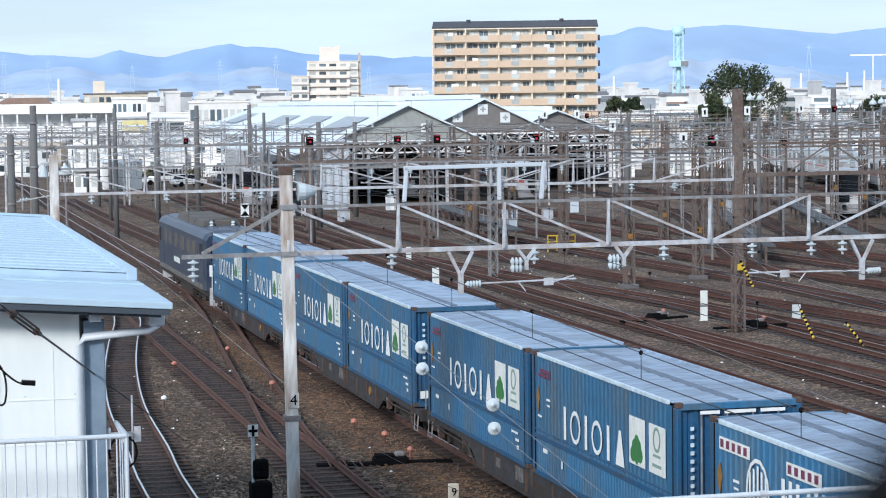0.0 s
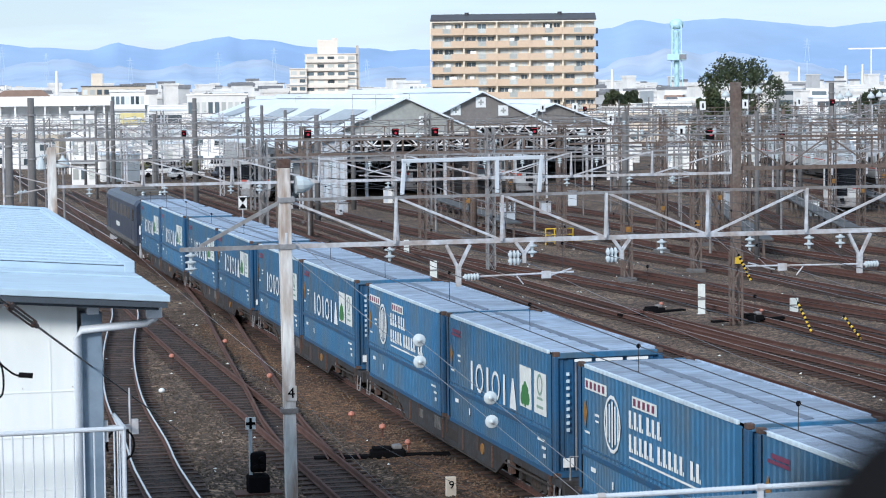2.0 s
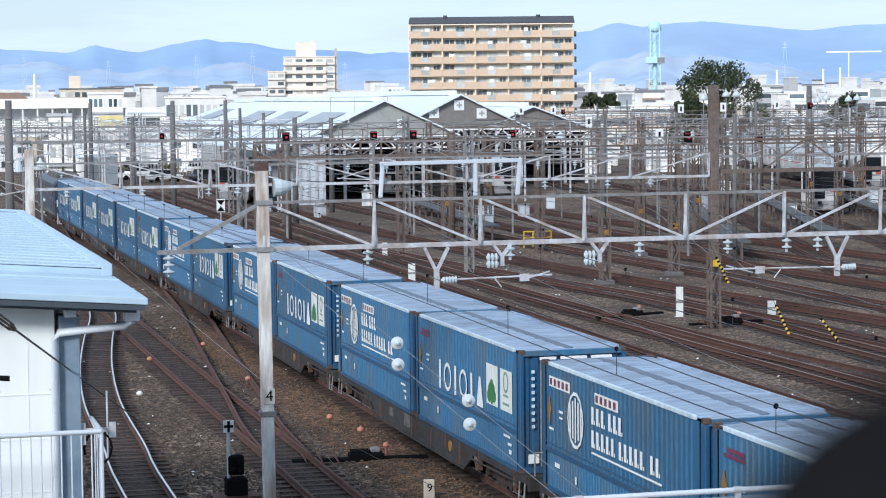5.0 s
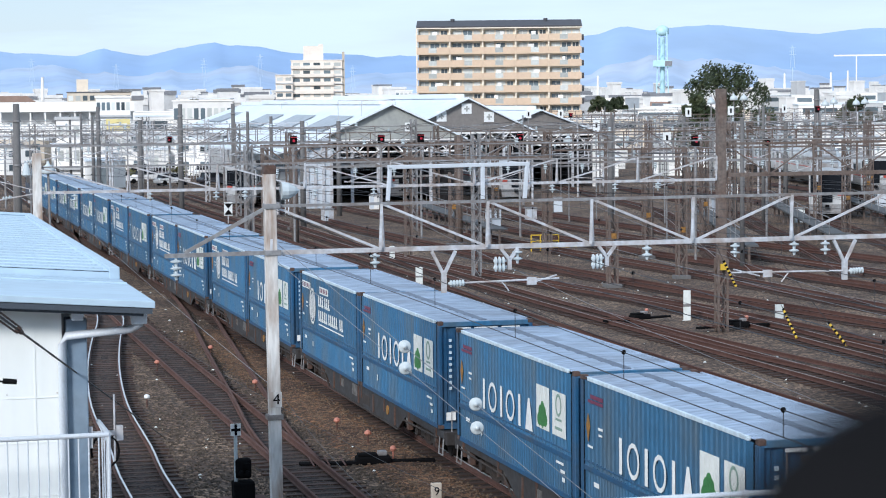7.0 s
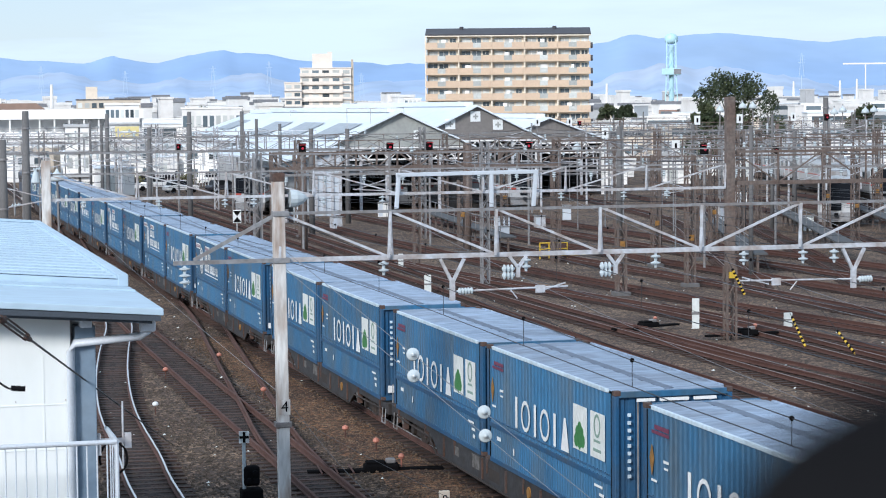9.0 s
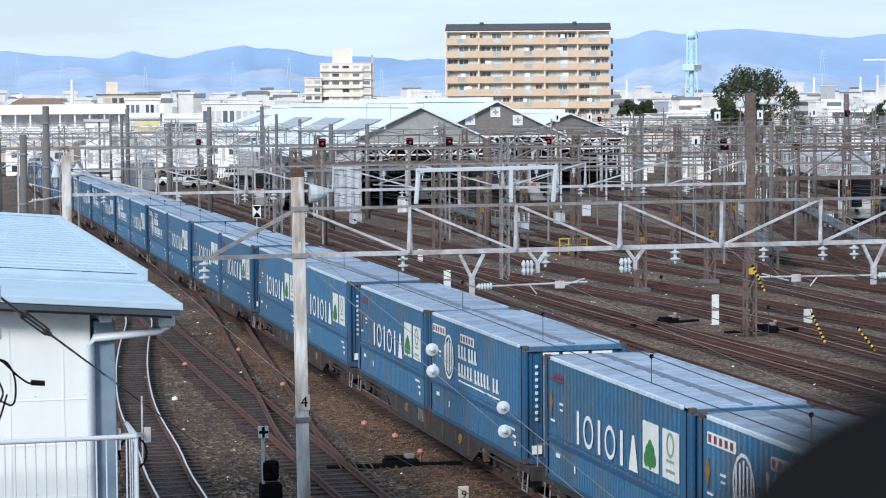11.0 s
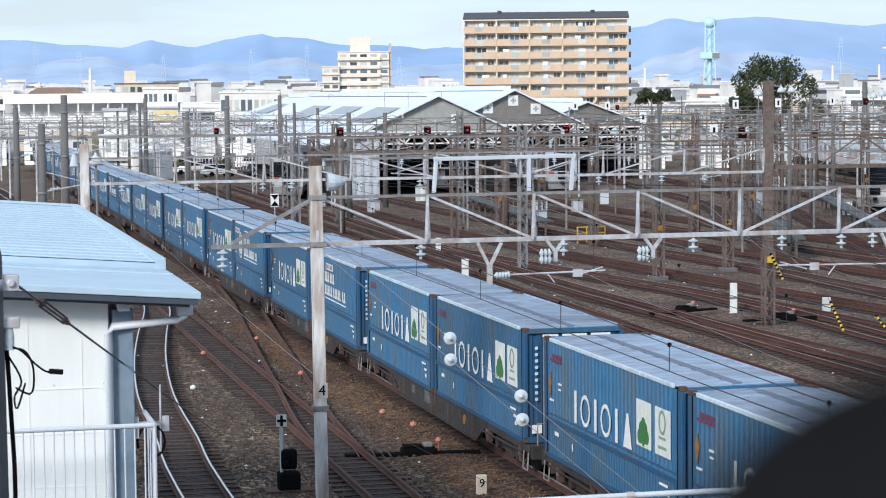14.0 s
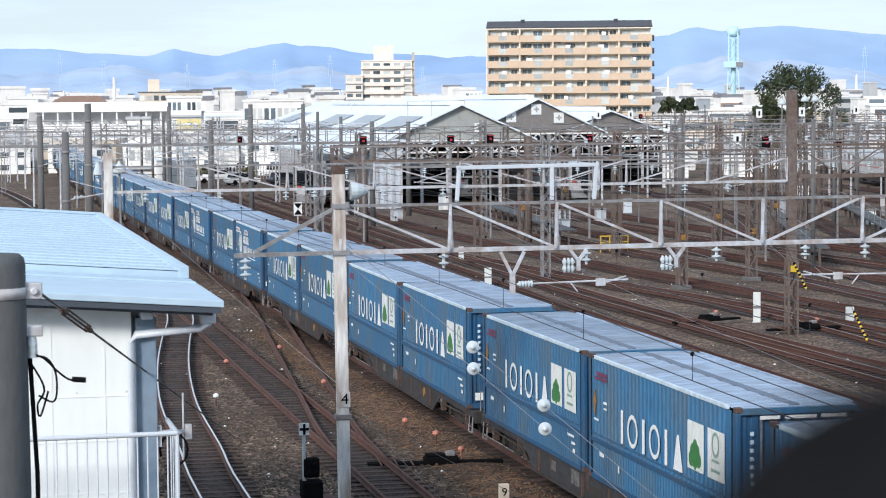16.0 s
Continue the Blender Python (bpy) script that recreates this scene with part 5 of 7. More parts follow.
# town white is extra pale, carrying the distant sunlight in its colour
M_CITY_WHITE = mat("white_render", (0.84, 0.83, 0.81), 0.7, var=0.06, fine=1, dirt=(0.66, 0.64, 0.61), dirt_scale=0.2, tone=0.12)
M_CITY_GREY = mat("grey_render", (0.46, 0.47, 0.48), 0.7, var=0.1, fine=1, dirt=(0.36, 0.36, 0.37), dirt_scale=0.2, tone=0.2)
M_CITY_CREAM = mat("cream_render", (0.64, 0.56, 0.46), 0.7, var=0.1, fine=1, dirt=(0.52, 0.45, 0.37), dirt_scale=0.2, tone=0.2)
M_CITY_BRICK = mat("brown_tile_cladding", (0.30, 0.20, 0.155), 0.7, var=0.15, fine=1, tone=0.2)
M_ROOF_GREY = mat("grey_tile_roof", (0.16, 0.165, 0.18), 0.6, var=0.2, fine=2, tone=0.3)
M_ROOF_BLUE = mat("blue_steel_roof", (0.16, 0.28, 0.42), 0.5, var=0.1, fine=2, tone=0.3)
M_ROOF_RED = mat("rust_red_roof", (0.27, 0.13, 0.09), 0.6, var=0.2, fine=2, tone=0.3)
M_APT_PARAPET = mat("beige_tiled_balcony", (0.62, 0.47, 0.34), 0.65, var=0.08, fine=2, dirt=(0.55, 0.42, 0.31), dirt_scale=0.15)
M_FROSTED = mat("frosted_balcony_glass", (0.50, 0.52, 0.50), 0.25, var=0.15, fine=2, tone=0.25)
M_APT_WALL = mat("apartment_cream_wall", (0.78, 0.70, 0.58), 0.7, var=0.06, fine=1)
M_APT_ROOF = mat("dark_slate_roof", (0.055, 0.055, 0.065), 0.6, var=0.2, fine=1)
M_WINDOW = mat("window_glass_far", (0.10, 0.13, 0.15), 0.12, var=0.1, fine=0.5, tone=0.6)
M_CURTAIN = mat("pale_curtained_window", (0.55, 0.57, 0.55), 0.3, var=0.1, tone=0.3)
M_TOWER = mat("pale_cyan_tower_paint", (0.45, 0.68, 0.75), 0.5, var=0.08, fine=0.6)
M_TRAIN_BODY = mat("pale_train_paint", (0.46, 0.47, 0.48), 0.35, 0.1, var=0.08, fine=3)
M_TRAIN_STRIPE = mat("orange_red_stripe", (0.42, 0.08, 0.06), 0.4, var=0.08)


def hall(label, xc, yf, half, eave, apex, length, gable, lattice=True):
    c = thing("depot_hall", label, "building")
    z0 = lay(yf) - 0.3
    g = Geo().prism([(xc - half, eave), (xc + half, eave), (xc + half, eave + 0.25), (xc, apex), (xc - half, eave + 0.25)], "y", yf, yf + 0.3)
    part("gable", g, gable, c, "grey corrugated gable")
    for s in (-1, 1):
        a, b = (xc + s * (half + 0.8), eave + 0.25 - 0.8 * (apex - eave) / half), (xc, apex + 0.05)
        n = Vector((b[1] - a[1], a[0] - b[0])).normalized() * 0.15
        up = 1 if n.y > 0 else -1
        part("roof_slope", Geo().prism([a, b, (b[0], b[1] + 0.15), (a[0] + n.x * up, a[1] + n.y * up)], "y", yf - 0.6, yf + length), M_WHITE_ROOF, c, "white steel roof sheet")
        part("side_wall", Geo().box(*sorted((xc + s * half, xc + s * (half - 0.25))), yf + 0.3, yf + length, z0, eave + 0.3), M_CITY_GREY, c)
        # thin near-black sheet giving the shade within the open hall
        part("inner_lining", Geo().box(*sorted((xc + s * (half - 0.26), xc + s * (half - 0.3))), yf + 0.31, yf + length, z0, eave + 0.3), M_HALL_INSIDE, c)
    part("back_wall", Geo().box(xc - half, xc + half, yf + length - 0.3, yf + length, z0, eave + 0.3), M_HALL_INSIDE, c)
    part("ridge_vent", Geo().box(xc - 0.5, xc + 0.5, yf + 3, yf + length - 3, apex + 0.1, apex + 0.6), M_WHITE_ROOF, c)
    n = 5
    for i in range(n + 1):
        x = xc - half + 0.15 + (2 * half - 0.3) * i / n
        part("front_post", Geo().box(x - 0.14, x + 0.14, yf - 0.1, yf + 0.15, z0, eave), M_CITY_WHITE if i in (0, n) else M_GALV, c)
    if lattice:
        g = Geo()
        z1, z2 = eave - 1.2, eave - 0.1
        g.bar((xc - half, yf - 0.2, z1), (xc + half, yf - 0.2, z1), 0.15, 0.15).bar((xc - half, yf - 0.2, z2), (xc + half, yf - 0.2, z2), 0.15, 0.15)
        k = 12
        for i in range(k):
            xa, xb = xc - half + 2 * half * i / k, xc - half + 2 * half * (i + 1) / k
            g.bar((xa, yf - 0.2, z1 if i % 2 else z2), (xb, yf - 0.2, z2 if i % 2 else z1), 0.11, 0.11)
        part("front_lattice", g, M_CITY_WHITE, c)
    for z in (eave - 2.4, eave - 3.6):
        part("cross_tie", Geo().bar((xc - half, yf + 0.2, z), (xc + half, yf + 0.2, z), 0.14, 0.2), M_GALV_OLD, c)
    return c


pa = spot(722, 180, 214)
ha = hall("grey-gabled train depot hall with white roof and open dark front", pa.x, pa.y, 6.6, 5.3, 8.5, 70, M_GABLE)
sign = part("number_sign", Geo().box(pa.x + 1.35, pa.x + 2.05, pa.y - 0.08, pa.y - 0.02, 6.0, 6.85), M_WHITE, ha)
number_text("2", 0.8, Matrix.Translation((pa.x + 1.7, pa.y - 0.1, 6.42)) @ Matrix.Rotation(radians(90), 4, "X"), sign, M_BLACK)
pb = spot(857, 180, 240)
hb = hall("brown-gabled train depot hall with white roof", pb.x, pb.y, 6.9, 5.5, 9.0, 70, M_GABLE_BROWN)
for dx, dz in ((-2.9, 7.2), (-0.1, 8.0), (2.4, 7.1)):
    part("square_sign", Geo().box(pb.x + dx - 0.55, pb.x + dx + 0.55, pb.y - 0.1, pb.y - 0.02, dz - 0.55, dz + 0.55), M_WHITE, hb, "white square sign")
    part("sign_cross", Geo().box(pb.x + dx - 0.3, pb.x + dx + 0.3, pb.y - 0.13, pb.y - 0.11, dz - 0.09, dz + 0.09).box(pb.x + dx - 0.09, pb.x + dx + 0.09, pb.y - 0.135, pb.y - 0.11, dz - 0.3, dz + 0.3), M_GABLE, hb)
pc = spot(610, 190, 262)
hc = hall("white-roofed depot hall with pale side annexe", pc.x, pc.y, 7.0, 5.6, 8.3, 60, M_GABLE)
for owner, q, half, eave, apex in ((hc, pc, 7.0, 5.6, 8.3), (ha, pa, 6.6, 5.3, 8.5)):
    for y in (4, 22, 40):
        rise = (apex - eave - 0.25) / half
        part("skylight", Geo().add([(q.x - half * k, q.y + y + d, apex + 0.26 - half * k * rise) for k, d in ((0.9, 0), (0.42, 0), (0.42, 11), (0.9, 11))], [(0, 1, 2, 3)]), M_SKYLIGHT, owner, "dull grey rooflight sheet")
    frame_bars = Geo().bar((q.x - half * 0.75, q.y + 1, apex + 0.5), (q.x + half * 0.1, q.y + 1, apex + 0.5), 0.07, 0.07)
    for k in (0.75, 0.4, -0.1):
        frame_bars.bar((q.x - half * k, q.y + 1, apex - half * abs(k) * rise), (q.x - half * k, q.y + 1, apex + 0.5), 0.06, 0.06)
    part("roof_railing", frame_bars, M_GALV, owner)
pd = spot(985, 190, 250)
hall("low white-roofed depot hall", pd.x, pd.y, 6.5, 5.0, 7.6, 50, M_GABLE_BROWN)
p = spot(598, 200, 205)
ann = thing("depot_annexe", "pale blue-grey steel-clad side building of the depot", "building")
part("wall", Geo().box(p.x - 1.5, p.x + 0.9, p.y, p.y + 40, -0.9, 4.7), M_PIPE, ann)
part("roof", Geo().prism([(p.x - 4.5, 4.1), (p.x + 1.2, 5.3), (p.x + 1.2, 5.5), (p.x - 4.5, 4.3)], "y", p.y - 0.6, p.y + 45), M_WHITE_ROOF, ann)
for i in range(4):
    part("corner_pilaster", Geo().box(p.x - 1.45 + i * 0.75, p.x - 1.2 + i * 0.75, p.y - 0.12, p.y - 0.005, -0.9, 5.2), M_GALV, ann)


# ---- parked trains ----
def emu_front():
    """A parked electric train; its nose at the origin, running back along +y."""
    c = thing("commuter_train", "parked pale commuter train with orange-red stripe and dark windscreen", "train", group="parked trains in the depot")
    w, n = 1.42, 0
    outline = [(-w, 1.0), (-w, 3.1), (-w + 0.25, 3.5), (0, 3.66), (w - 0.25, 3.5), (w, 3.1), (w, 1.0)]
    for k in range(4):
        a, b = k * 20.0 + 0.25, k * 20.0 + 19.75
        car = part("car_body", Geo().prism(outline, "y", a, b), M_TRAIN_BODY, c)
        for s in (-1, 1):
            part("stripe", Geo().box(*sorted((s * w, s * (w + 0.01))), a, b, 1.85, 1.97), M_TRAIN_STRIPE, car)
            for i in range(6):
                y = a + 1.6 + i * 3.1
                part("side_window", Geo().box(*sorted((s * w, s * (w + 0.012))), y, y + 1.8, 2.15, 2.95), M_WINDOW, car)
        part("underframe", Geo().box(-1.2, 1.2, a + 0.3, b - 0.3, 0.35, 1.0), M_BOGIE, car)
        part("air_conditioner", Geo().box(-0.9, 0.9, a + 7.5, a + 11.5, 3.6, 3.95), M_GALV_OLD, car, bevel=0.05)
        for y in (a + 3, b - 3):
            part("bogie", Geo().box(-1.15, 1.15, y - 1.2, y + 1.2, 0.05, 0.5), M_BOGIE, car)
    part("mask", Geo().box(-1.28, 1.28, 0.16, 0.26, 1.9, 3.3), M_GLASS, c, "black windscreen mask", bevel=0.04)
    for s in (-1, 1):
        part("front_pillar", Geo().box(*sorted((s * 1.29, s * 1.42)), 0.15, 0.26, 1.0, 3.35), M_TRAIN_BODY, c, bevel=0.03)
        part("headlamp", Geo().box(*sorted((s * 0.45, s * 0.75)), 0.14, 0.2, 1.68, 1.84), M_PORCELAIN, c)
        part("front_stripe", Geo().box(*sorted((s * 0.8, s * 1.28)), 0.17, 0.255, 1.66, 1.88), M_TRAIN_STRIPE, c)
    part("door", Geo().box(-0.4, 0.4, 0.12, 0.2, 1.15, 3.2), M_GLASS, c, bevel=0.03)
    part("skirt", Geo().prism([(-1.3, 0.25), (1.3, 0.25), (1.4, 1.0), (-1.4, 1.0)], "y", 0.15, 0.4), M_GALV_OLD, c)
    part("coupler", Geo().box(-0.15, 0.15, -0.25, 0.2, 0.7, 0.95), M_BLACK, c)
    return c


emu = emu_front()
for i, (a, d, turn) in enumerate(((1494, 173, -24.5), (742, 220, 0), (795, 224, 0), (942, 214, -3), (455, 206, -14), (880, 247, 0), (1580, 215, -14))):
    p = spot(a, 200, d)
    m = pose(p.x, p.y, lay(p.y), 0, 0, turn)
    if i == 0:
        emu.matrix_basis = m
    else:
        copy_thing(emu, m)


# ---- town ----
def facing(across, dist):
    """A frame at ground level with x across the view and y away from the bridge."""
    p = spot(across, 176, dist)
    a = math.degrees(math.atan2(p.x - EYE[0], p.y - EYE[1]))
    return pose(p.x, p.y, -0.3 + lay(p.y), 0, 0, -a)


def apartment_house():
    c = thing("apartment_building", "nine-storey beige apartment block with long balconies and dark roof", "building", at=facing(914, 482))
    w, fl, n, bays = 17.75, 2.75, 9, 5
    part("wall", Geo().box(-w + 0.3, w - 0.3, 1.5, 12, 0, n * fl + 0.65), M_APT_WALL, c)
    h = n * fl + 0.65
    roof = part("roof", Geo().prism([(1.2, h), (12.3, h), (12.3, h + 0.3), (6.5, h + 1.75), (0.2, h + 0.3), (0.2, h)], "x", -w - 0.1, w + 0.1), M_APT_ROOF, c, "dark slate roof")
    part("eave_band", Geo().box(-w - 0.15, w + 0.15, 0.1, 1.4, h - 0.22, h - 0.01), M_APT_WALL, c)
    for x in (-10.1, 10.1):
        part("roof_vent", Geo().rod((x, 5.5, h + 1.4), (x, 5.5, h + 2.05), 0.45, n=10), M_APT_ROOF, roof)
    bw = 2 * w / bays
    for k in range(n):
        z = k * fl + 0.65
        part("balcony_slab", Geo().box(-w, w, 0.0, 1.6, z - 0.18, z), M_APT_WALL, c)
        for b in range(bays):
            x = -w + b * bw
            gap = bw * (0.36, 0.44, 0.38, 0.46, 0.34)[b]
            part("balcony_parapet", Geo().box(x + 0.02, x + gap, -0.06, 0.08, z - 0.22, z + 1.28).box(x + gap + bw * 0.24, x + bw - 0.02, -0.06, 0.08, z - 0.22, z + 1.28).box(x + gap, x + gap + bw * 0.24, -0.05, 0.07, z - 0.22, z + 0.12), M_APT_PARAPET, c, "beige tiled parapet")
            part("glass_balustrade", Geo().box(x + gap + 0.01, x + gap + bw * 0.24 - 0.01, -0.02, 0.03, z + 0.12, z + 1.15), M_FROSTED, c)
            part("balcony_divider", Geo().box(x - 0.16, x + 0.16, 0.081, 1.42, z + 0.001, z + fl - 0.19), M_APT_WALL, c)
            for j, (u, v) in enumerate(((0.6, 2.5), (2.9, 4.8), (5.2, 6.5))):
                win = part("balcony_window", Geo().box(x + u, x + v, 1.44, 1.52, z + 0.05, z + 2.15), M_CURTAIN if random.random() < 0.6 else M_WINDOW, c)
                part("window_frame", Geo().box(x + (u + v) / 2 - 0.04, x + (u + v) / 2 + 0.04, 1.4, 1.44, z + 0.05, z + 2.15), M_CITY_WHITE, win)
            if random.random() < 0.6:
                part("air_unit", Geo().box(x + 5.0, x + 5.6, 0.9, 1.3, z, z + 0.6), M_CITY_WHITE, c)
            if random.random() < 0.4:
                u = x + random.uniform(1, 4)
                part("hanging_laundry", Geo().box(u, u + random.uniform(0.6, 1.6), 0.5, 0.55, z + 1.15, z + 1.9), M_CITY_WHITE, c)
        part("side_balcony", Geo().box(w, w + 0.55, 2, 4.2, z - 0.1, z + 1.1), M_APT_ROOF, c)


apartment_house()


def block_house(label, across, width, top, dist, deep, storeys, wall, roof, cols, extras=()):
    """A town block: walls, a roof slab and single windows on the side that faces the yard."""
    m = facing(across, dist)
    h = spot(across, top, dist).z - m.translation.z
    w = width * dist / 3949 / 2
    c = thing("town_building", label, "building", at=m)
    part("wall", Geo().box(-w, w, 0, deep, 0, h), wall, c)
    part("roof", Geo().box(-w - 0.2, w + 0.2, -0.2, deep + 0.2, h, h + 0.3), roof, c)
    fl = h / storeys
    for k in range(storeys):
        for i in range(cols):
            x = -w + 2 * w * (i + 0.5) / cols
            ww = 2 * w / cols * 0.33
            part("window", Geo().box(x - ww, x + ww, -0.05, 0.03, k * fl + fl * 0.32, k * fl + fl * 0.75), M_CURTAIN if random.random() < 0.6 else M_WINDOW, c)
        if k:
            part("ledge", Geo().box(-w - 0.1, w + 0.1, -0.45, -0.06, k * fl - 0.12, k * fl + 0.16), M_CITY_GREY, c)
    for x0, x1, h0, h1 in extras:
        part("rooftop_house", Geo().box(x0, x1, 1, deep * 0.6, h + 0.3 + h0, h + 0.3 + h1), wall, c)
    return c


M_CREAM_WHITE = mat("cream_white_render", (0.80, 0.73, 0.65), 0.7, var=0.06, fine=1, dirt=(0.66, 0.59, 0.52), dirt_scale=0.2)
wb = block_house("white stepped apartment block of eight storeys", 592, 90, 110, 740, 14, 9, M_CREAM_WHITE, M_CREAM_WHITE, 5, ((-4.4, 0.6, 0, 4.6), (0.6, 2.2, 0, 5.2)))
for k in range(8):
    part("balcony", Geo().box(-8.6, 5.5, -0.9, 0, k * 2.75 + 1.2, k * 2.75 + 2.3), M_CREAM_WHITE, wb)
# the right side's shade is painted in with a darker cream
part("shaded_side_wing", Geo().box(8.5, 9.2, 0.5, 13, 0, 26.0), M_CITY_CREAM, wb)
block_house("white lower wing of the stepped apartment block", 534, 30, 136, 738, 12, 7, M_CREAM_WHITE, M_CREAM_WHITE, 2)
block_house("long grey apartment block with stair tower", 208, 112, 167, 620, 12, 4, M_CITY_CREAM, M_ROOF_GREY, 9, ((-6.2, -3.0, 0, 3.4),))
def deck_building(across, width, top, dist, deep, levels):
    """A long open building of stacked decks: pale parapet bands, slim columns and a back wall greyed to paint its
    shade.
    """
    m = facing(across, dist)
    h = spot(across, top, dist).z - m.translation.z
    w = width * dist / 3949 / 2
    c = thing("parking_deck", "long white open-sided parking deck with pale parapets", "building", at=m)
    part("inner_wall", Geo().box(-w, w, 2.2, deep, 0, h - 0.2), M_CITY_GREY, c)
    fl = h / levels
    for k in range(levels):
        part("parapet", Geo().box(-w - 0.1, w + 0.1, 0, 0.25, (k + 1) * fl - 1.5, (k + 1) * fl), M_CITY_WHITE, c)
        part("deck_slab", Geo().box(-w, w, 0.25, deep, (k + 1) * fl - 0.75, (k + 1) * fl - 0.55), M_CITY_WHITE, c)
    for i in range(13):
        x = -w + 2 * w * i / 12
        part("column", Geo().box(x - 0.12, x + 0.12, 0.3, 0.6, 0, h - 1.5), M_CITY_WHITE, c)
    part("brown_hall_roof", Geo().prism([(-w * 0.75, h), (-w * 0.1, h), (-w * 0.2, h + 1.0), (-w * 0.62, h + 1.0)], "y", 4, deep), M_CITY_BRICK, c)
    return c


deck_building(112, 310, 184, 345, 14, 3)
block_house("white office block with blue sign", 232, 60, 176, 330, 10, 4, M_CITY_WHITE, M_CITY_WHITE, 7)
block_house("white office block beside the yard", 152, 42, 215, 250, 8, 3, M_CITY_WHITE, M_CITY_GREY, 3)
block_house("wide white warehouse behind the yard", 390, 105, 182, 420, 20, 2, M_CITY_WHITE, M_CITY_WHITE, 9)
block_house("rust-red roofed shed behind the depot", 668, 92, 176, 420, 20, 1, M_CITY_WHITE, M_ROOF_RED, 4)
block_house("white hospital block far behind the depot", 745, 30, 163, 900, 14, 5, M_CITY_WHITE, M_CITY_WHITE, 4)
s = thing("yellow_sign", "yellow and white roadside advertising sign with bars", "sign", at=facing(240, 300))
part("board", Geo().box(-1.6, 1.6, 0, 0.2, 6.3, 7.9), mat("faded_yellow_board", (0.72, 0.62, 0.28), 0.5, var=0.15, fine=1), s)
part("sign_bar", Geo().box(-1.2, 1.2, -0.03, 0, 7.0, 7.3), M_WHITE, s)
for x in (-1.2, 1.2):
    part("leg", Geo().box(x - 0.1, x + 0.1, 0.02, 0.18, 0, 6.3), M_GALV_OLD, s)


def small_house(across, dist, width, h, deep, storeys, wall, roof, pitched):
    m = facing(across, dist) @ Matrix.Rotation(random.uniform(-0.5, 0.5), 4, "Z")
    label = {M_CITY_WHITE: "white", M_CITY_GREY: "grey", M_CITY_CREAM: "cream", M_CITY_BRICK: "brown"}[wall] + (" tiled-roof house in the town" if pitched else " flat-roofed building in the town")
    c = thing("town_house", label, "house", at=m, group="houses of the town")
    w = width / 2
    part("wall", Geo().box(-w, w, 0, deep, 0, h), wall, c)
    if pitched:
        part("roof", Geo().prism([(-0.5, h), (deep + 0.5, h), (deep / 2, h + deep * 0.22)], "x", -w - 0.4, w + 0.4), roof, c)
    else:
        part("roof", Geo().box(-w - 0.15, w + 0.15, -0.15, deep + 0.15, h, h + 0.25), roof, c)
    fl = h / storeys
    n = max(2, int(width / 3.6)) if dist < 400 else 1
    for k in range(storeys):
        for i in range(n):
            x = -w + width * (i + 0.5) / n
            ww = 0.6 if n > 1 else w * 0.8
            part("window", Geo().box(x - ww, x + ww, -0.05, 0.02, k * fl + fl * 0.35, k * fl + fl * 0.78), M_WINDOW, c)


rng = random.Random(7)
for i in range(170):
    left = i % 2 == 0
    near = i % 3 == 0
    across = rng.uniform(-120, 470) if left else rng.uniform(1050, 1720)
    dist = rng.uniform(300, 420) if near else 420 * (1 + rng.random() ** 1.5 * 2.6)
    if not left and near:
        dist = rng.uniform(330, 470)
    big = rng.random() < 0.25 and not near
    width = rng.uniform(12, 22) if big else rng.uniform(6, 11)
    h = rng.uniform(5, 8.5) if dist < 600 else rng.uniform(6, 11)
    wall = rng.choice((M_CITY_WHITE, M_CITY_WHITE, M_CITY_WHITE, M_CITY_WHITE, M_CITY_GREY, M_CITY_CREAM) + (() if big else (M_CITY_BRICK,)))
    pitched = not big and rng.random() < 0.65
    if near:
        wall, pitched, h = rng.choice((M_CITY_WHITE, M_CITY_GREY, M_CITY_CREAM, M_CITY_WHITE, M_CITY_WHITE)), rng.random() < 0.45, rng.uniform(3.0, 5.2)
    roof = rng.choice((M_ROOF_GREY, M_ROOF_GREY, M_ROOF_GREY, M_ROOF_GREY, M_ROOF_BLUE, M_ROOF_RED)) if pitched else rng.choice((M_CITY_WHITE, M_CITY_GREY, M_WHITE_ROOF))
    if pitched and dist < 950:
        width, pitched, roof = min(width, 6.5), False, M_CITY_WHITE
    small_house(across, dist, width * (0.75 if near else 1.0), h, rng.uniform(7, 14) * (0.6 if near else 1.0), 2 if h < 8 else 3, wall, roof, pitched)

# the far town: countless roofs down to the hills
far_geo = {k: Geo() for k in ("pale", "grey", "roof")}
for i in range(2600):
    across, dist = rng.uniform(-260, 1850), 760 * (1 + rng.random() * 2.4)
    p = spot(across, 176, dist)
    w, d, h = rng.uniform(2.0, 5), rng.uniform(5, 12), rng.uniform(4.5, 10.5) + (rng.random() < 0.16) * rng.uniform(2, 0.0055 * dist)
    far_geo[rng.choice(("pale", "pale", "pale", "pale", "pale", "grey"))].box(p.x - w, p.x + w, p.y, p.y + d, -1, h)
    far_geo["roof" if rng.random() < 0.35 else "pale"].box(p.x - w - 0.3, p.x + w + 0.3, p.y - 0.3, p.y + d + 0.3, h + 0.01, h + rng.uniform(0.3, 1.6))
for key, material, label in (("pale", M_CITY_WHITE, "countless pale far houses"), ("grey", M_CITY_GREY, "countless grey far houses"), ("roof", M_ROOF_GREY, "grey roofs of the far town")):
    tagged(part("far_town", far_geo[key], material, label=label), category="houses", kind="stuff")


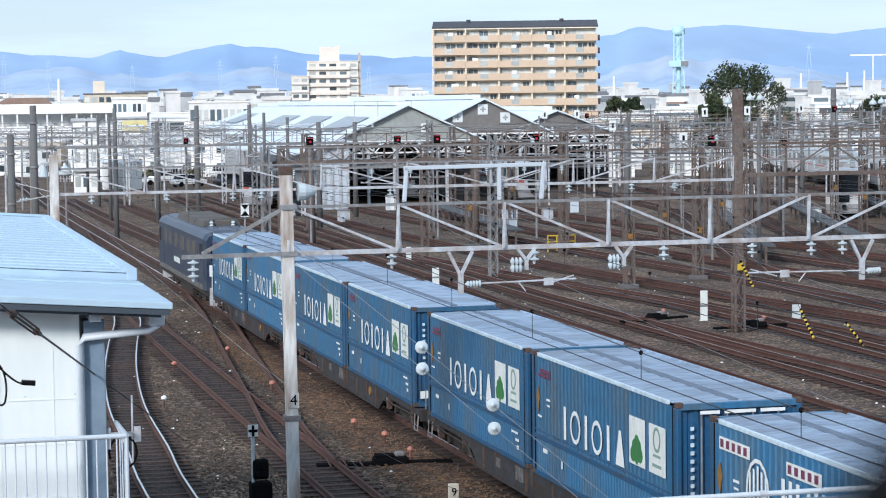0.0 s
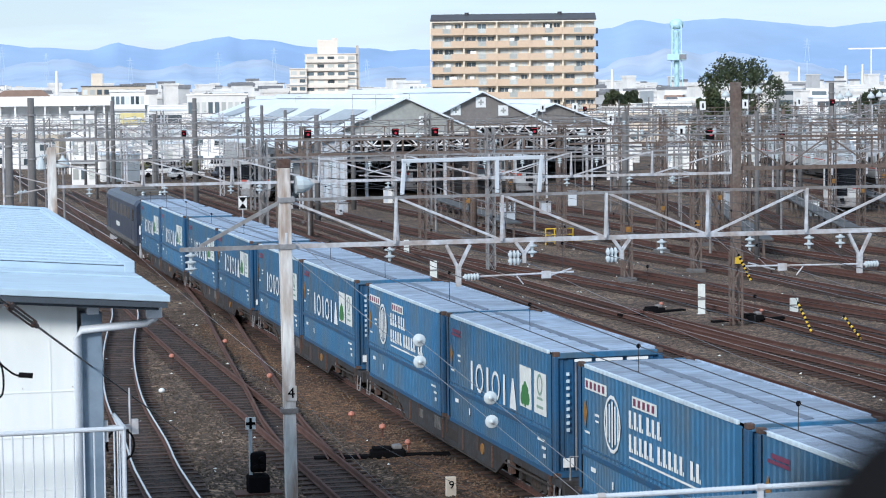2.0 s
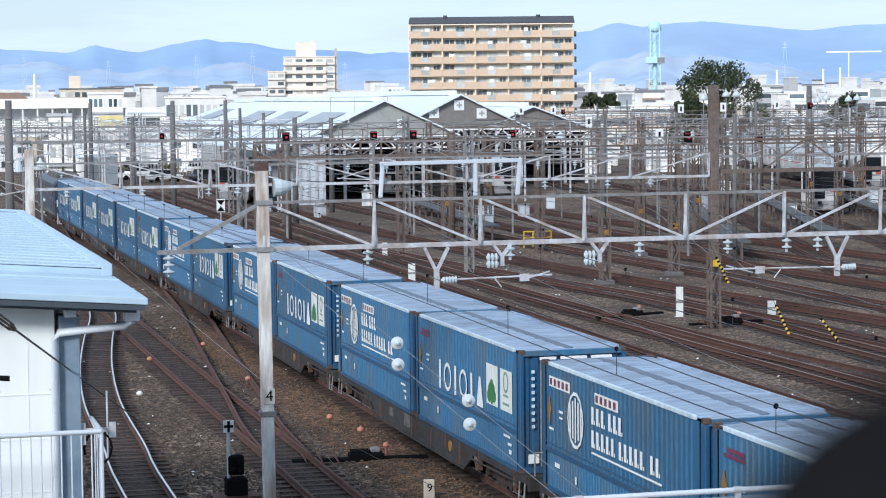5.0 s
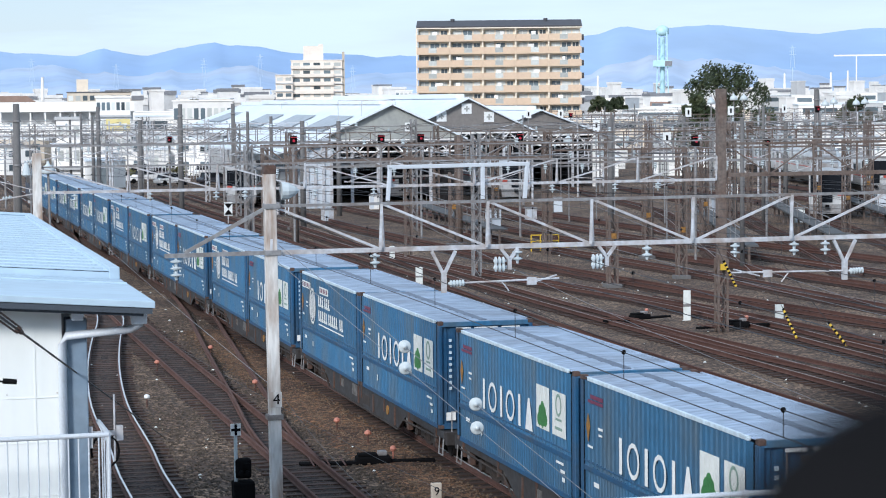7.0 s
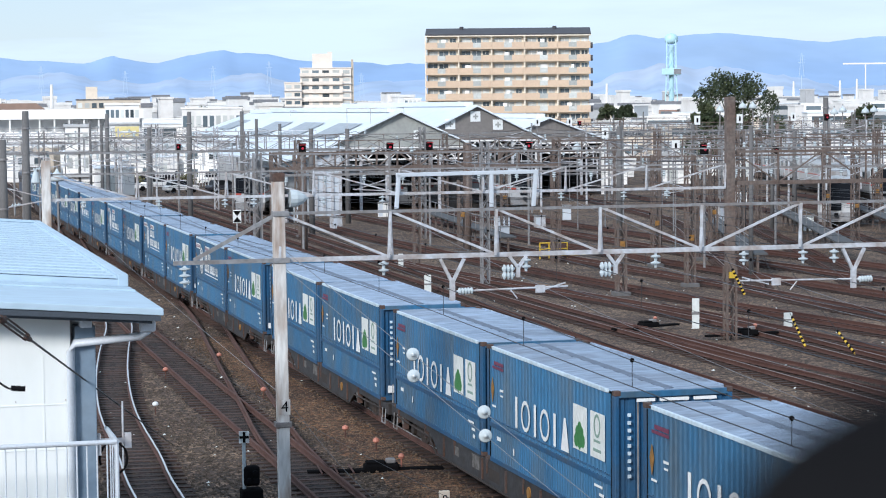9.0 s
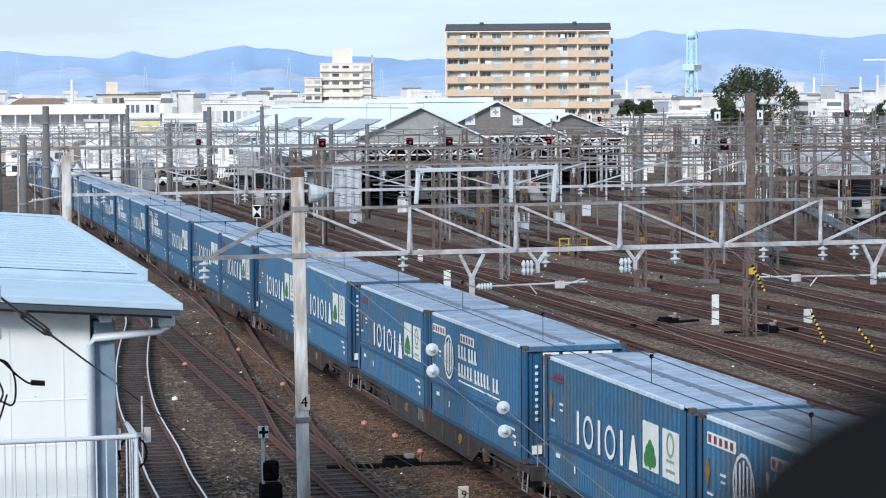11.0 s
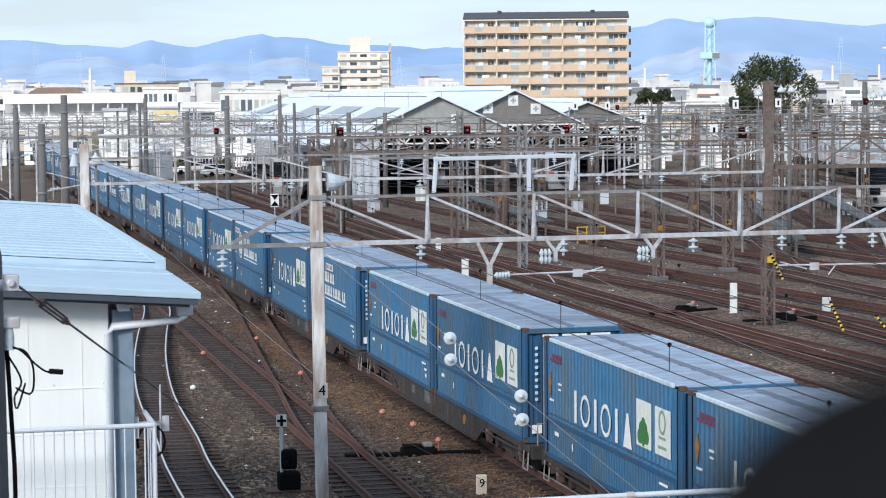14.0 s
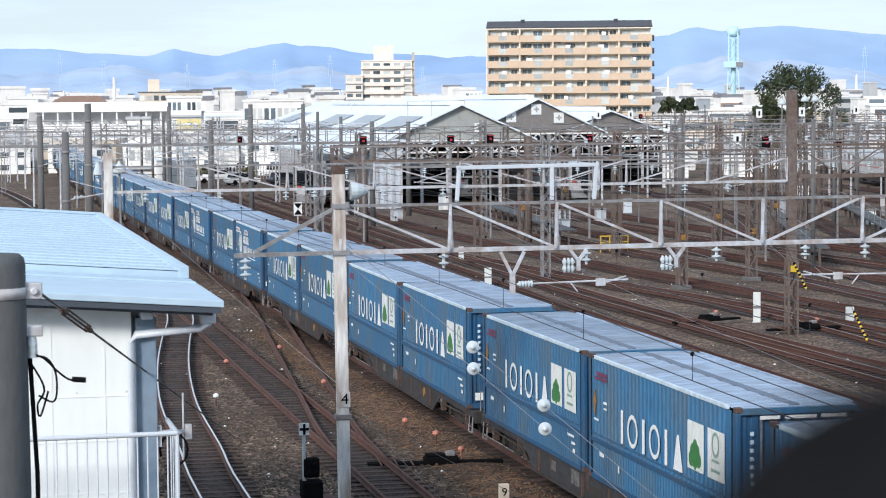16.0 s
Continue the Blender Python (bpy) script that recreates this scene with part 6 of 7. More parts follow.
def tower():
    c = thing("water_tower", "tall pale cyan lattice tower with platform and tank", "tower", at=facing(1202, 900))
    for s in (-1, 1):
        for d in (-1, 1):
            part("leg", Geo().bar((s * 2.8, d * 2.8, 0), (s * 1.9, d * 1.9, 25), 0.4, 0.4).bar((s * 1.9, d * 1.9, 25), (s * 1.8, d * 1.8, 36), 0.45, 0.45), M_TOWER, c)
    for i in range(7):
        z0, z1 = i * 5.0, (i + 1) * 5.0
        r0, r1 = max(1.9, 2.8 - z0 * 0.036), max(1.9, 2.8 - z1 * 0.036)
        part("cross_brace", Geo().bar((-r0, -r0, z0), (r1, -r1, z1), 0.22, 0.22).bar((r0, -r0, z0), (-r1, -r1, z1), 0.22, 0.22), M_TOWER, c)
    part("core", Geo().rod((0, 0, 0), (0, 0, 34), 1.0, n=12), M_TOWER, c)
    part("platform", Geo().box(-3.8, 3.8, -3.5, 3.5, 22.0, 24.6), M_TOWER, c, bevel=0.2)
    part("dark_platform_side", Geo().box(1.0, 3.9, -3.6, -3.5, 22.3, 24.4), M_ROOF_GREY, c)
    part("tank", Geo().turned((0, 0, 34.5), (0, 0, 1), [(0, 1.6), (0.8, 2.6), (2.8, 2.7), (3.8, 1.6), (4.2, 0.2)], 18), M_TOWER, c, smooth=True)


tower()
for a, top, d in ((108, 140, 900), (18, 165, 1200), (1088, 135, 1100), (1500, 128, 1200), (1530, 125, 1200), (1418, 130, 1300), (1312, 150, 1100), (1050, 150, 1300)):
    m = facing(a, d)
    c = thing("chimney", "slender pale mast rising from the town", "mast", at=m)
    part("shaft", Geo().rod((0, 0, 0), (0, 0, spot(a, top, d).z - m.translation.z), 1.1, 0.5, 10), M_CITY_WHITE, c)
c = thing("pier_crane", "far white crane with a long level boom", "crane", at=facing(1545, 1800))
part("boom", Geo().box(-18, 26, -1, 1, 41, 42.2), M_CITY_WHITE, c)
part("mast", Geo().box(-0.5, 0.5, -1, 1, 0, 41), M_CITY_WHITE, c)


# ---- hills ----
def hills(name, label, knots, dist, base, material, rough, seed):
    ks, hs = [k[0] for k in knots], [k[1] for k in knots]
    rows = [[], [], [], []]
    for i in range(260):
        a = -900 + i * 13.0
        top = float(np.interp(a, ks, hs)) + rough * noise.fractal(Vector((a * 0.014, seed, 0)), 0.7, 2.1, 7)
        for row, u, d in zip(rows, (1.0, 0.55, 0.2, 0.0), (0, -250, -480, -560)):
            p = spot(a, top + (base - top) * (1 - u) + rough * noise.noise(Vector((a * 0.03, u * 7, seed))) * (0.9 if 0 < u < 1 else 0), dist + d)
            row.append(p if u else (p.x, p.y, -20))
    g = Geo().sheet(rows)
    return tagged(part(name, g, material, label=label, smooth=True), category="hills", kind="structure")


# Distance haze is painted into both hill colours.
M_HILL_FAR = mat("haze_tinted_hills", (0.27, 0.40, 0.62), 1.0, var=0.12, fine=0.006, dirt=(0.34, 0.46, 0.64), dirt_amount=0.8, dirt_scale=0.0018)
M_HILL_NEAR = mat("haze_tinted_foothills", (0.34, 0.45, 0.63), 1.0, var=0.16, fine=0.01, dirt=(0.47, 0.53, 0.64), dirt_amount=0.9, dirt_scale=0.003)
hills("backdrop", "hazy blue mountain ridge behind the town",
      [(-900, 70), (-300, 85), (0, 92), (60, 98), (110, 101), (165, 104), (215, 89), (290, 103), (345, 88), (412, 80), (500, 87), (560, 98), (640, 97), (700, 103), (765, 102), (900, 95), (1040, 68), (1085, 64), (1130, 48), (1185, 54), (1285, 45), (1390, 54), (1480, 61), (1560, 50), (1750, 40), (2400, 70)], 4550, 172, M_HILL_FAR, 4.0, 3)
hills("backdrop_foothills", "haze-paled foothills below the mountain ridge",
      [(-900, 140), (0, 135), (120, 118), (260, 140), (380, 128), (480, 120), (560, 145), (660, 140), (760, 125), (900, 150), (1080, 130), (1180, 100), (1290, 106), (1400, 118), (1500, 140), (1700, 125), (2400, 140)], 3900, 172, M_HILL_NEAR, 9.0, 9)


# Pylon steel carries the same haze in its base colour.
M_PYLON = mat("haze_tinted_pylon_steel", (0.45, 0.57, 0.74), 0.7, var=0.05)
for a, top in ((12, 98), (90, 108), (238, 116), (393, 106), (492, 98), (1432, 80), (655, 118)):
    m = facing(a, 3300)
    h = spot(a, top, 3300).z - m.translation.z
    c = thing("power_pylon", "far haze-tinted power pylon on the foothills", "pylon", at=m, group="power pylons")
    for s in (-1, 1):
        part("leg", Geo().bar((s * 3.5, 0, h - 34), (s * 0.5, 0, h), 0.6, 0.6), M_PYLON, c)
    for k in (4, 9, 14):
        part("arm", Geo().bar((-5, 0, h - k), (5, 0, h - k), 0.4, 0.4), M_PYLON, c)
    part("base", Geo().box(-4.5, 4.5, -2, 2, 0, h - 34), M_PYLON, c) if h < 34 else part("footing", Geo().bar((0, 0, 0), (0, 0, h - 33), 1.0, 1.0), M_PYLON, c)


# ---- trees and green ----
def tree(across, dist, top, crown_w, label, seed):
    r = random.Random(seed)
    m = facing(across, dist)
    h = spot(across, top, dist).z - m.translation.z
    c = thing("tree", label, "tree", at=m)
    limbs = Geo().rod((0, 0, 0), (0.2, 0, h * 0.4), 0.5, 0.35, 9)
    tips = []
    for i in range(9):
        a = i * 2.4
        e = Vector((math.cos(a) * crown_w * 0.27, math.sin(a) * crown_w * 0.2, h * r.uniform(0.5, 0.82)))
        limbs.rod((0.2, 0, h * 0.33), e, 0.18, 0.05, 6)
        tips.append(e)
    part("trunk", limbs, M_BARK, c)
    leaves = Geo()
    clumps = []
    for i in range(46):
        a, u = r.uniform(0, 6.28), r.random()
        rad = crown_w * 0.5 * (1 - max(0, u - 0.3) ** 1.8 * 1.2) * r.random() ** 0.35
        clumps.append((Vector((math.cos(a) * rad, math.sin(a) * rad * 0.8, h * (0.28 + 0.64 * u))), r.uniform(0.07, 0.13) * crown_w))
    for ctr, rad in clumps:
        for i in range(220):
            d = Vector((r.gauss(0, 1), r.gauss(0, 1), r.gauss(0, 0.8))).normalized() * rad * r.uniform(0.7, 1.05)
            q = ctr + d
            s = r.uniform(0.11, 0.27)
            n = Vector((r.gauss(0, 1), r.gauss(0, 1), r.gauss(0, 1))).normalized()
            t1 = n.orthogonal().normalized() * s
            t2 = n.cross(t1).normalized() * s * 0.6
            leaves.add([q - t1, q + t2, q + t1, q - t2], [(0, 1, 2, 3)])
    part("crown", leaves, M_LEAF, c, "dark green evergreen leaves")


tree(1312, 330, 114, 15.0, "large dark evergreen tree beyond the yard", 4)
tree(1262, 322, 160, 5.5, "small dark evergreen tree beside a larger one", 5)
for i, (a, d, top, w) in enumerate(((1092, 480, 168, 7), (1120, 500, 170, 6), (378, 640, 176, 8), (470, 560, 181, 8), (500, 600, 183, 7), (1545, 420, 168, 9), (60, 700, 180, 8), (330, 800, 178, 9))):
    tree(a, d, top, w, "dark green tree between the houses", 20 + i)

# ---- signals, lamps and yard furniture ----
for a, dn, d in ((1310, 197, 190), (1262, 250, 128), (1388, 252, 150), (550, 251, 149), (705, 248, 152), (775, 246, 155), (950, 245, 155), (1478, 193, 204), (330, 250, 190), (1040, 205, 280)):
    p = spot(a, dn, d)
    c = thing("railway_signal", "dark railway signal head showing red", "signal", group="railway signals")
    part("head", Geo().box(p.x - 0.22, p.x + 0.22, p.y, p.y + 0.3, p.z - 0.3, p.z + 0.3), M_BLACK, c, bevel=0.05)
    part("lens", Geo().rod((p.x, p.y - 0.03, p.z), (p.x, p.y + 0.02, p.z), 0.09, n=12), M_SIGNAL_RED, c)
    part("hood", Geo().box(p.x - 0.22, p.x + 0.22, p.y - 0.25, p.y, p.z + 0.2, p.z + 0.24), M_RED_PAINT, c)
    part("post", Geo().rod((p.x, p.y + 0.15, lay(p.y) - 0.3), (p.x, p.y + 0.15, p.z - 0.3), 0.08, n=8), M_GALV_OLD, c)
for a, dn, d in ((1288, 178, 205), (1328, 172, 215), (1346, 172, 215), (1505, 178, 225), (1545, 180, 225), (1490, 182, 225), (1560, 178, 230), (1205, 243, 170), (1035, 246, 175), (330, 245, 200), (115, 300, 120)):
    p = spot(a, dn, d)
    c = thing("yard_lamp", "white bell-shaped yard lamp on a thin post", "lamp", group="yard lamps")
    part("shade", Geo().turned((p.x, p.y, p.z + 0.35), (0, 0, -1), [(0, 0.06), (0.15, 0.1), (0.3, 0.3), (0.6, 0.42), (0.68, 0.3)], 12), M_PORCELAIN, c, smooth=True)
    part("post", Geo().rod((p.x + 0.1, p.y + 0.2, lay(p.y) - 0.3), (p.x, p.y, p.z + 0.5), 0.06, n=6), M_GALV_OLD, c)
for a, dn, d in ((1248, 199, 200), (1418, 192, 220), (1323, 196, 200), (965, 203, 225), (1022, 202, 230), (1210, 245, 150), (1085, 222, 180)):
    p = spot(a, dn, d)
    c = thing("track_sign", "small white square track sign with a dark bar", "sign", group="track signs")
    part("plate", Geo().box(p.x - 0.28, p.x + 0.28, p.y, p.y + 0.05, p.z - 0.4, p.z + 0.4), M_WHITE, c)
    part("bar_mark", Geo().box(p.x - 0.08, p.x + 0.08, p.y - 0.02, p.y, p.z - 0.2, p.z + 0.2), M_BLACK, c)
    part("post", Geo().rod((p.x, p.y + 0.1, lay(p.y) - 0.3), (p.x, p.y + 0.1, p.z), 0.05, n=6), M_GALV_OLD, c)


M_PINK = mat("faded_pink_cap", (0.50, 0.20, 0.14), 0.6)


def shunt_signal(x, y):
    c = thing("dwarf_signal", "black dwarf signal with white cross plate on a post", "signal")
    part("post", Geo().rod((x - 0.1, y, -0.25), (x - 0.1, y, 1.55), 0.045, n=10), M_PORCELAIN, c)
    part("cross_plate", Geo().box(x - 0.22, x + 0.02, y - 0.06, y - 0.03, 1.3, 1.58), M_WHITE, c)
    part("cross", Geo().box(x - 0.13, x - 0.07, y - 0.075, y - 0.061, 1.31, 1.57).box(x - 0.21, x + 0.01, y - 0.078, y - 0.061, 1.41, 1.47), M_BLACK, c)
    part("lamp_head", Geo().box(x - 0.12, x + 0.26, y - 0.1, y + 0.16, 0.28, 0.75), M_BLACK, c, bevel=0.06)
    for dx, dz in ((0.0, 0.42), (0.14, 0.42), (0.14, 0.6)):
        part("lens_hood", Geo().rod((x + dx, y - 0.22, dz), (x + dx, y - 0.09, dz), 0.065, n=10), M_BLACK, c)
    part("base_box", Geo().box(x - 0.18, x + 0.32, y - 0.2, y + 0.25, -0.24, 0.22), M_BLACK, c, bevel=0.05)
    part("foot_slab", Geo().box(x - 0.5, x + 0.6, y - 0.3, y + 0.35, -0.25, -0.19), M_RAIL_RUST, c)


shunt_signal(-5.34, 14.27)


def switch_machine(x, y, ang):
    c = thing("point_machine", "black greasy point machine beside the rail", "machine", at=pose(x, y, 0, 0, 0, ang))
    part("case", Geo().box(-0.45, 0.45, -0.22, 0.22, -0.24, -0.02), M_BLACK, c, bevel=0.05)
    part("lid", Geo().box(-0.4, 0.1, -0.18, 0.18, -0.019, 0.05), M_BLACK, c, bevel=0.03)
    part("grey_cover", Geo().box(0.12, 0.36, -0.13, 0.13, -0.019, 0.1), M_GALV_OLD, c, bevel=0.03)
    part("long_plate", Geo().box(-1.9, 1.6, -0.16, 0.12, -0.235, -0.15), M_BLACK, c)
    for k in (-1.6, -1.2, -0.8):
        part("rod", Geo().rod((k, -0.9, -0.1), (k, 0.5, -0.1), 0.025, n=6), M_RAIL_RUST, c)
    part("orange_marker", Geo().turned((0.55, 0.2, -0.25), (0, 0, 1), [(0, 0.02), (0.28, 0.02), (0.3, 0.06), (0.36, 0.09), (0.42, 0.06), (0.44, 0.01)], 10), M_PINK, c)


switch_machine(-1.2, 18.4, -6)
switch_machine(17.9, 51.2, 20)
switch_machine(20.6, 47.0, 10)


def small_post(x, y, h, w, word, label):
    c = thing("marker_post", label, "marker")
    z = lay(y) - 0.26
    part("post", Geo().box(x - w / 2, x + w / 2, y - 0.06, y + 0.06, z, z + h), M_CITY_CREAM if word else M_PANEL, c, bevel=0.015)
    if word:
        number_text(word, w * 1.1, Matrix.Translation((x, y - 0.07, z + h * 0.62)) @ Matrix.Rotation(radians(90), 4, "X"), c, M_BLACK)
    else:
        part("grey_band", Geo().box(x - w * 0.52, x + w * 0.52, y - 0.065, y + 0.065, z + h * 0.47, z + h * 0.56), M_GALV_OLD, c)


small_post(-1.07, 12.46, 0.5, 0.24, "9", "pale marker post with the number nine")
small_post(20.14, 51.5, 1.3, 0.3, "", "white square post with grey band in the ballast")
small_post(24.1, 50.9, 0.62, 0.36, "", "low white marker box in the ballast")
small_post(13.9, 73.2, 1.0, 0.35, "", "white signal box on a short post")
small_post(17.0, 92.0, 0.9, 0.3, "", "white marker post in the yard")


def striped_guard(a, b):
    p, q = spot(*a), spot(*b)
    c = thing("guy_guard", "yellow and black striped guard on a guy wire", "cable guard", group="striped guy guards")
    n = 14
    for i in range(n):
        part("stripe", Geo().rod(p.lerp(q, i / n), p.lerp(q, (i + 1) / n), 0.05, n=7), M_YELLOW if i % 2 else M_BLACK, c)
    part("wire", Geo().rod(p, p + (p - q) * 2.2, 0.012, n=5), M_WIRE, c)


for a, b in (((1310, 462, 84), (1332, 508, 84)), ((1416, 548, 86), (1440, 600, 85)), ((1497, 572, 84), (1536, 622, 83))):
    striped_guard(a, b)

p = spot(990, 428, 140)
c = thing("yellow_barrier", "yellow tubular steel safety railing in the yard", "railing")
for i in range(4):
    part("post", Geo().rod((p.x - 0.8 + i * 0.6, p.y, lay(p.y) - 0.3), (p.x - 0.8 + i * 0.6, p.y, lay(p.y) + 0.8), 0.045, n=6), M_YELLOW, c)
for z in (0.0, 0.4, 0.78):
    part("rail", Geo().rod((p.x - 0.8, p.y, lay(p.y) + z), (p.x + 1.0 + (z == 0.0) * 1.2, p.y, lay(p.y) + z), 0.045, n=6), M_YELLOW, c)

for x, y in ((-5.4, 31.0), (-1.6, 33.5), (-0.9, 24.2), (-1.4, 44.0), (-0.6, 21.6), (-3.9, 40.0)):
    c = thing("track_marker", "small round pinkish track marker on a peg", "marker", group="track markers")
    part("peg", Geo().rod((x, y, -0.25), (x, y, 0.05), 0.02, n=6), M_RAIL_RUST, c)
    part("cap", Geo().turned((x, y, 0.02), (0, 0, 1), [(0, 0.06), (0.04, 0.1), (0.1, 0.09), (0.14, 0.02)], 9), M_WHITE if x < -5 else M_PINK, c)
c = thing("trackside_screen", "black and white hourglass track sign on a post", "sign")
p = spot(432, 372, 118)
part("post", Geo().rod((p.x, p.y, lay(p.y) - 0.3), (p.x, p.y, p.z), 0.035, n=6), M_GALV, c)
part("plate", Geo().box(p.x - 0.22, p.x + 0.22, p.y - 0.05, p.y, p.z - 0.35, p.z + 0.35), M_WHITE, c)
part("hourglass", Geo().prism([(p.x - 0.22, p.z + 0.3), (p.x + 0.22, p.z + 0.3), (p.x, p.z + 0.02)], "y", p.y - 0.07, p.y - 0.051).prism([(p.x - 0.22, p.z - 0.3), (p.x + 0.22, p.z - 0.3), (p.x, p.z - 0.02)], "y", p.y - 0.07, p.y - 0.051), M_BLACK, c)

# low white sheds and vans beyond the depot tracks
shed_rng = random.Random(12)
for i in range(26):
    across = shed_rng.uniform(960, 1640) if i % 3 else shed_rng.uniform(-40, 470)
    p = spot(across, 176, shed_rng.uniform(262, 330))
    if p.x < 14 or (abs(p.x - pb.x) < 22 and p.y < pb.y + 75):
        continue
    w, h, d = shed_rng.uniform(1.4, 4.2), shed_rng.uniform(2.2, 3.4), shed_rng.uniform(2.5, 5)
    c = thing("storage_shed", "low white flat-roofed storage shed beyond the tracks", "shed", at=pose(p.x, p.y, lay(p.y) - 0.26, 0, 0, shed_rng.uniform(-30, 10)), group="storage sheds")
    part("wall", Geo().box(-w, w, 0, d, 0, h), M_CITY_WHITE, c)
    part("roof", Geo().box(-w - 0.15, w + 0.15, -0.15, d + 0.15, h, h + 0.15), shed_rng.choice((M_WHITE_ROOF, M_ROOF_GREY, M_WHITE_ROOF)), c)
    part("shutter", Geo().box(-w * 0.6, w * 0.1, -0.03, 0.01, 0.05, h * 0.75), M_CURTAIN, c)

# clutter of the yard: huts, cabinets and walkways among the portals
for i in range(18):
    a, d = rng.uniform(-60, 1650), rng.uniform(160, 260)
    p = spot(a, 176, d)
    if p.x < 9 or (abs(p.x - pa.x) < 9 and p.y > pa.y - 5):
        continue
    c = thing("relay_cabinet", "pale grey steel relay cabinet on the ballast", "cabinet", at=pose(p.x, p.y, lay(p.y) - 0.28, 0, 0, rng.uniform(-20, 20)), group="relay cabinets")
    w, h = rng.uniform(0.3, 0.6), rng.uniform(0.8, 1.5)
    part("body", Geo().box(-w, w, -0.35, 0.35, 0, h), rng.choice((M_PIPE, M_PANEL, M_GALV, M_CITY_WHITE)), c)
    part("roof", Geo().box(-w - 0.06, w + 0.06, -0.42, 0.42, h, h + 0.06), M_GALV_OLD, c)
    part("door", Geo().box(-w * 0.85, -0.02, -0.37, -0.35, 0.1, h - 0.1), M_PIPE, c)

# inspection platforms between the depot tracks
for i, (a, b) in enumerate((((34, 78), (47, 118)), ((43, 86), (57, 128)), ((52, 92), (66, 134)), ((26, 100), (31, 140)), ((63, 96), (78, 138)))):
    c = thing("inspection_platform", "grey steel inspection platform with railing beside a depot track", "platform", group="inspection platforms")
    a, b = Vector((*a, 0)), Vector((*b, 0))
    za, zb = lay(a.y), lay(b.y)
    a.z, b.z = za + 1.0, zb + 1.0
    part("walkway", Geo().bar(a, b, 1.1, 0.1), M_POLE_DARK, c)
    for k in range(12):
        p = a.lerp(b, k / 11)
        part("support", Geo().bar((p.x, p.y, lay(p.y) - 0.3), (p.x, p.y, p.z - 0.05), 0.12, 0.12), M_BROWN_STEEL, c)
        part("rail_post", Geo().rod((p.x - 0.5, p.y, p.z), (p.x - 0.5, p.y, p.z + 1.0), 0.025, n=5), M_GALV_OLD, c)
    for h in (0.5, 1.0):
        part("handrail", Geo().rod(a + Vector((-0.5, 0, h)), b + Vector((-0.5, 0, h)), 0.025, n=5), M_GALV_OLD, c)


def parked_car(paint, label, m):
    c = thing("parked_car", label, "car", at=m, group="parked cars beyond the tracks")
    part("body", Geo().prism([(-2.1, 0.35), (2.1, 0.35), (2.15, 0.8), (1.3, 0.95), (-1.9, 0.95), (-2.15, 0.7)], "y", -0.83, 0.83), paint, c, bevel=0.06)
    part("cabin", Geo().prism([(-1.7, 0.95), (1.2, 0.95), (0.5, 1.45), (-1.4, 1.48)], "y", -0.72, 0.72), M_GLASS, c, bevel=0.05)
    part("roof_panel", Geo().box(-1.38, 0.48, -0.68, 0.68, 1.47, 1.51), paint, c)
    for x in (-1.35, 1.35):
        for y in (-0.75, 0.75):
            part("wheel", Geo().rod((x, y - 0.1, 0.32), (x, y + 0.1, 0.32), 0.32, n=12), M_BLACK, c)


M_CAR = {"white": mat("white_car_paint", (0.8, 0.8, 0.8), 0.25, var=0.03), "grey": mat("grey_car_paint", (0.20, 0.17, 0.17), 0.3, 0.3, var=0.03), "dark": mat("dark_car_paint", (0.03, 0.03, 0.04), 0.25, var=0.03)}
for i in range(26):
    a, d = rng.uniform(-40, 520), rng.uniform(268, 335)
    p = spot(a, 176, d)
    if p.x < 14:
        continue
    key = rng.choice(("white", "dark", "dark", "grey"))
    parked_car(M_CAR[key], key + " car parked beyond the tracks", pose(p.x, p.y, lay(p.y) - 0.24, 0, 0, rng.choice((0, 90, 20))))

# dry shrubs and a pale fence along the far edge of the yard
for a, d, r, tall in ((20, 262, 1.6, 2.2), (52, 255, 1.4, 1.8), (84, 262, 1.2, 1.7), (205, 275, 1.5, 1.9), (228, 272, 1.3, 2.3), (262, 285, 1.4, 1.6), (345, 290, 1.3, 1.9), (420, 300, 1.4, 1.7)):
    p = spot(a, 176, d)
    if abs(p.x - MAIN - line_x(p.y)) < 3.5:
        continue
    c = thing("shrub", "dry brown-green shrub at the yard's edge", "shrub", at=pose(p.x, p.y, lay(p.y) - 0.24), group="shrubs at the yard's edge")
    stems, leaves = Geo(), Geo()
    for k in range(7):
        q = Vector((rng.uniform(-r, r), rng.uniform(-r, r), tall)) * rng.uniform(0.5, 0.8)
        stems.rod((0, 0, 0), q, 0.025, n=5)
    for k in range(420):
        q = Vector((rng.gauss(0, r * 0.5), rng.gauss(0, r * 0.5), abs(rng.gauss(tall * 0.45, tall * 0.25))))
        u, v = Vector((rng.uniform(-1, 1), rng.uniform(-1, 1), rng.uniform(-1, 1))) * 0.16, Vector((rng.uniform(-1, 1), rng.uniform(-1, 1), rng.uniform(-1, 1))) * 0.12
        leaves.add([q - u, q + v, q + u, q - v], [(0, 1, 2, 3)])
    part("stems", stems, M_BARK, c)
    part("foliage", leaves, M_SHRUB, c)
for i in range(9):
    p = spot(118 + i * 44, 176, 292)
    c = thing("fence_panel", "pale steel fence panel between the yard and the town", "fence", at=pose(p.x, p.y, lay(p.y) - 0.24), group="fence panels")
    for h in (0.4, 1.5):
        part("crossbar", Geo().box(-1.6, 1.6, -0.03, 0.03, h, h + 0.06), M_GALV, c)
    for k in range(9):
        part("paling", Geo().box(-1.6 + k * 0.39, -1.5 + k * 0.39, -0.06, -0.035, 0, 1.8), M_GALV, c)

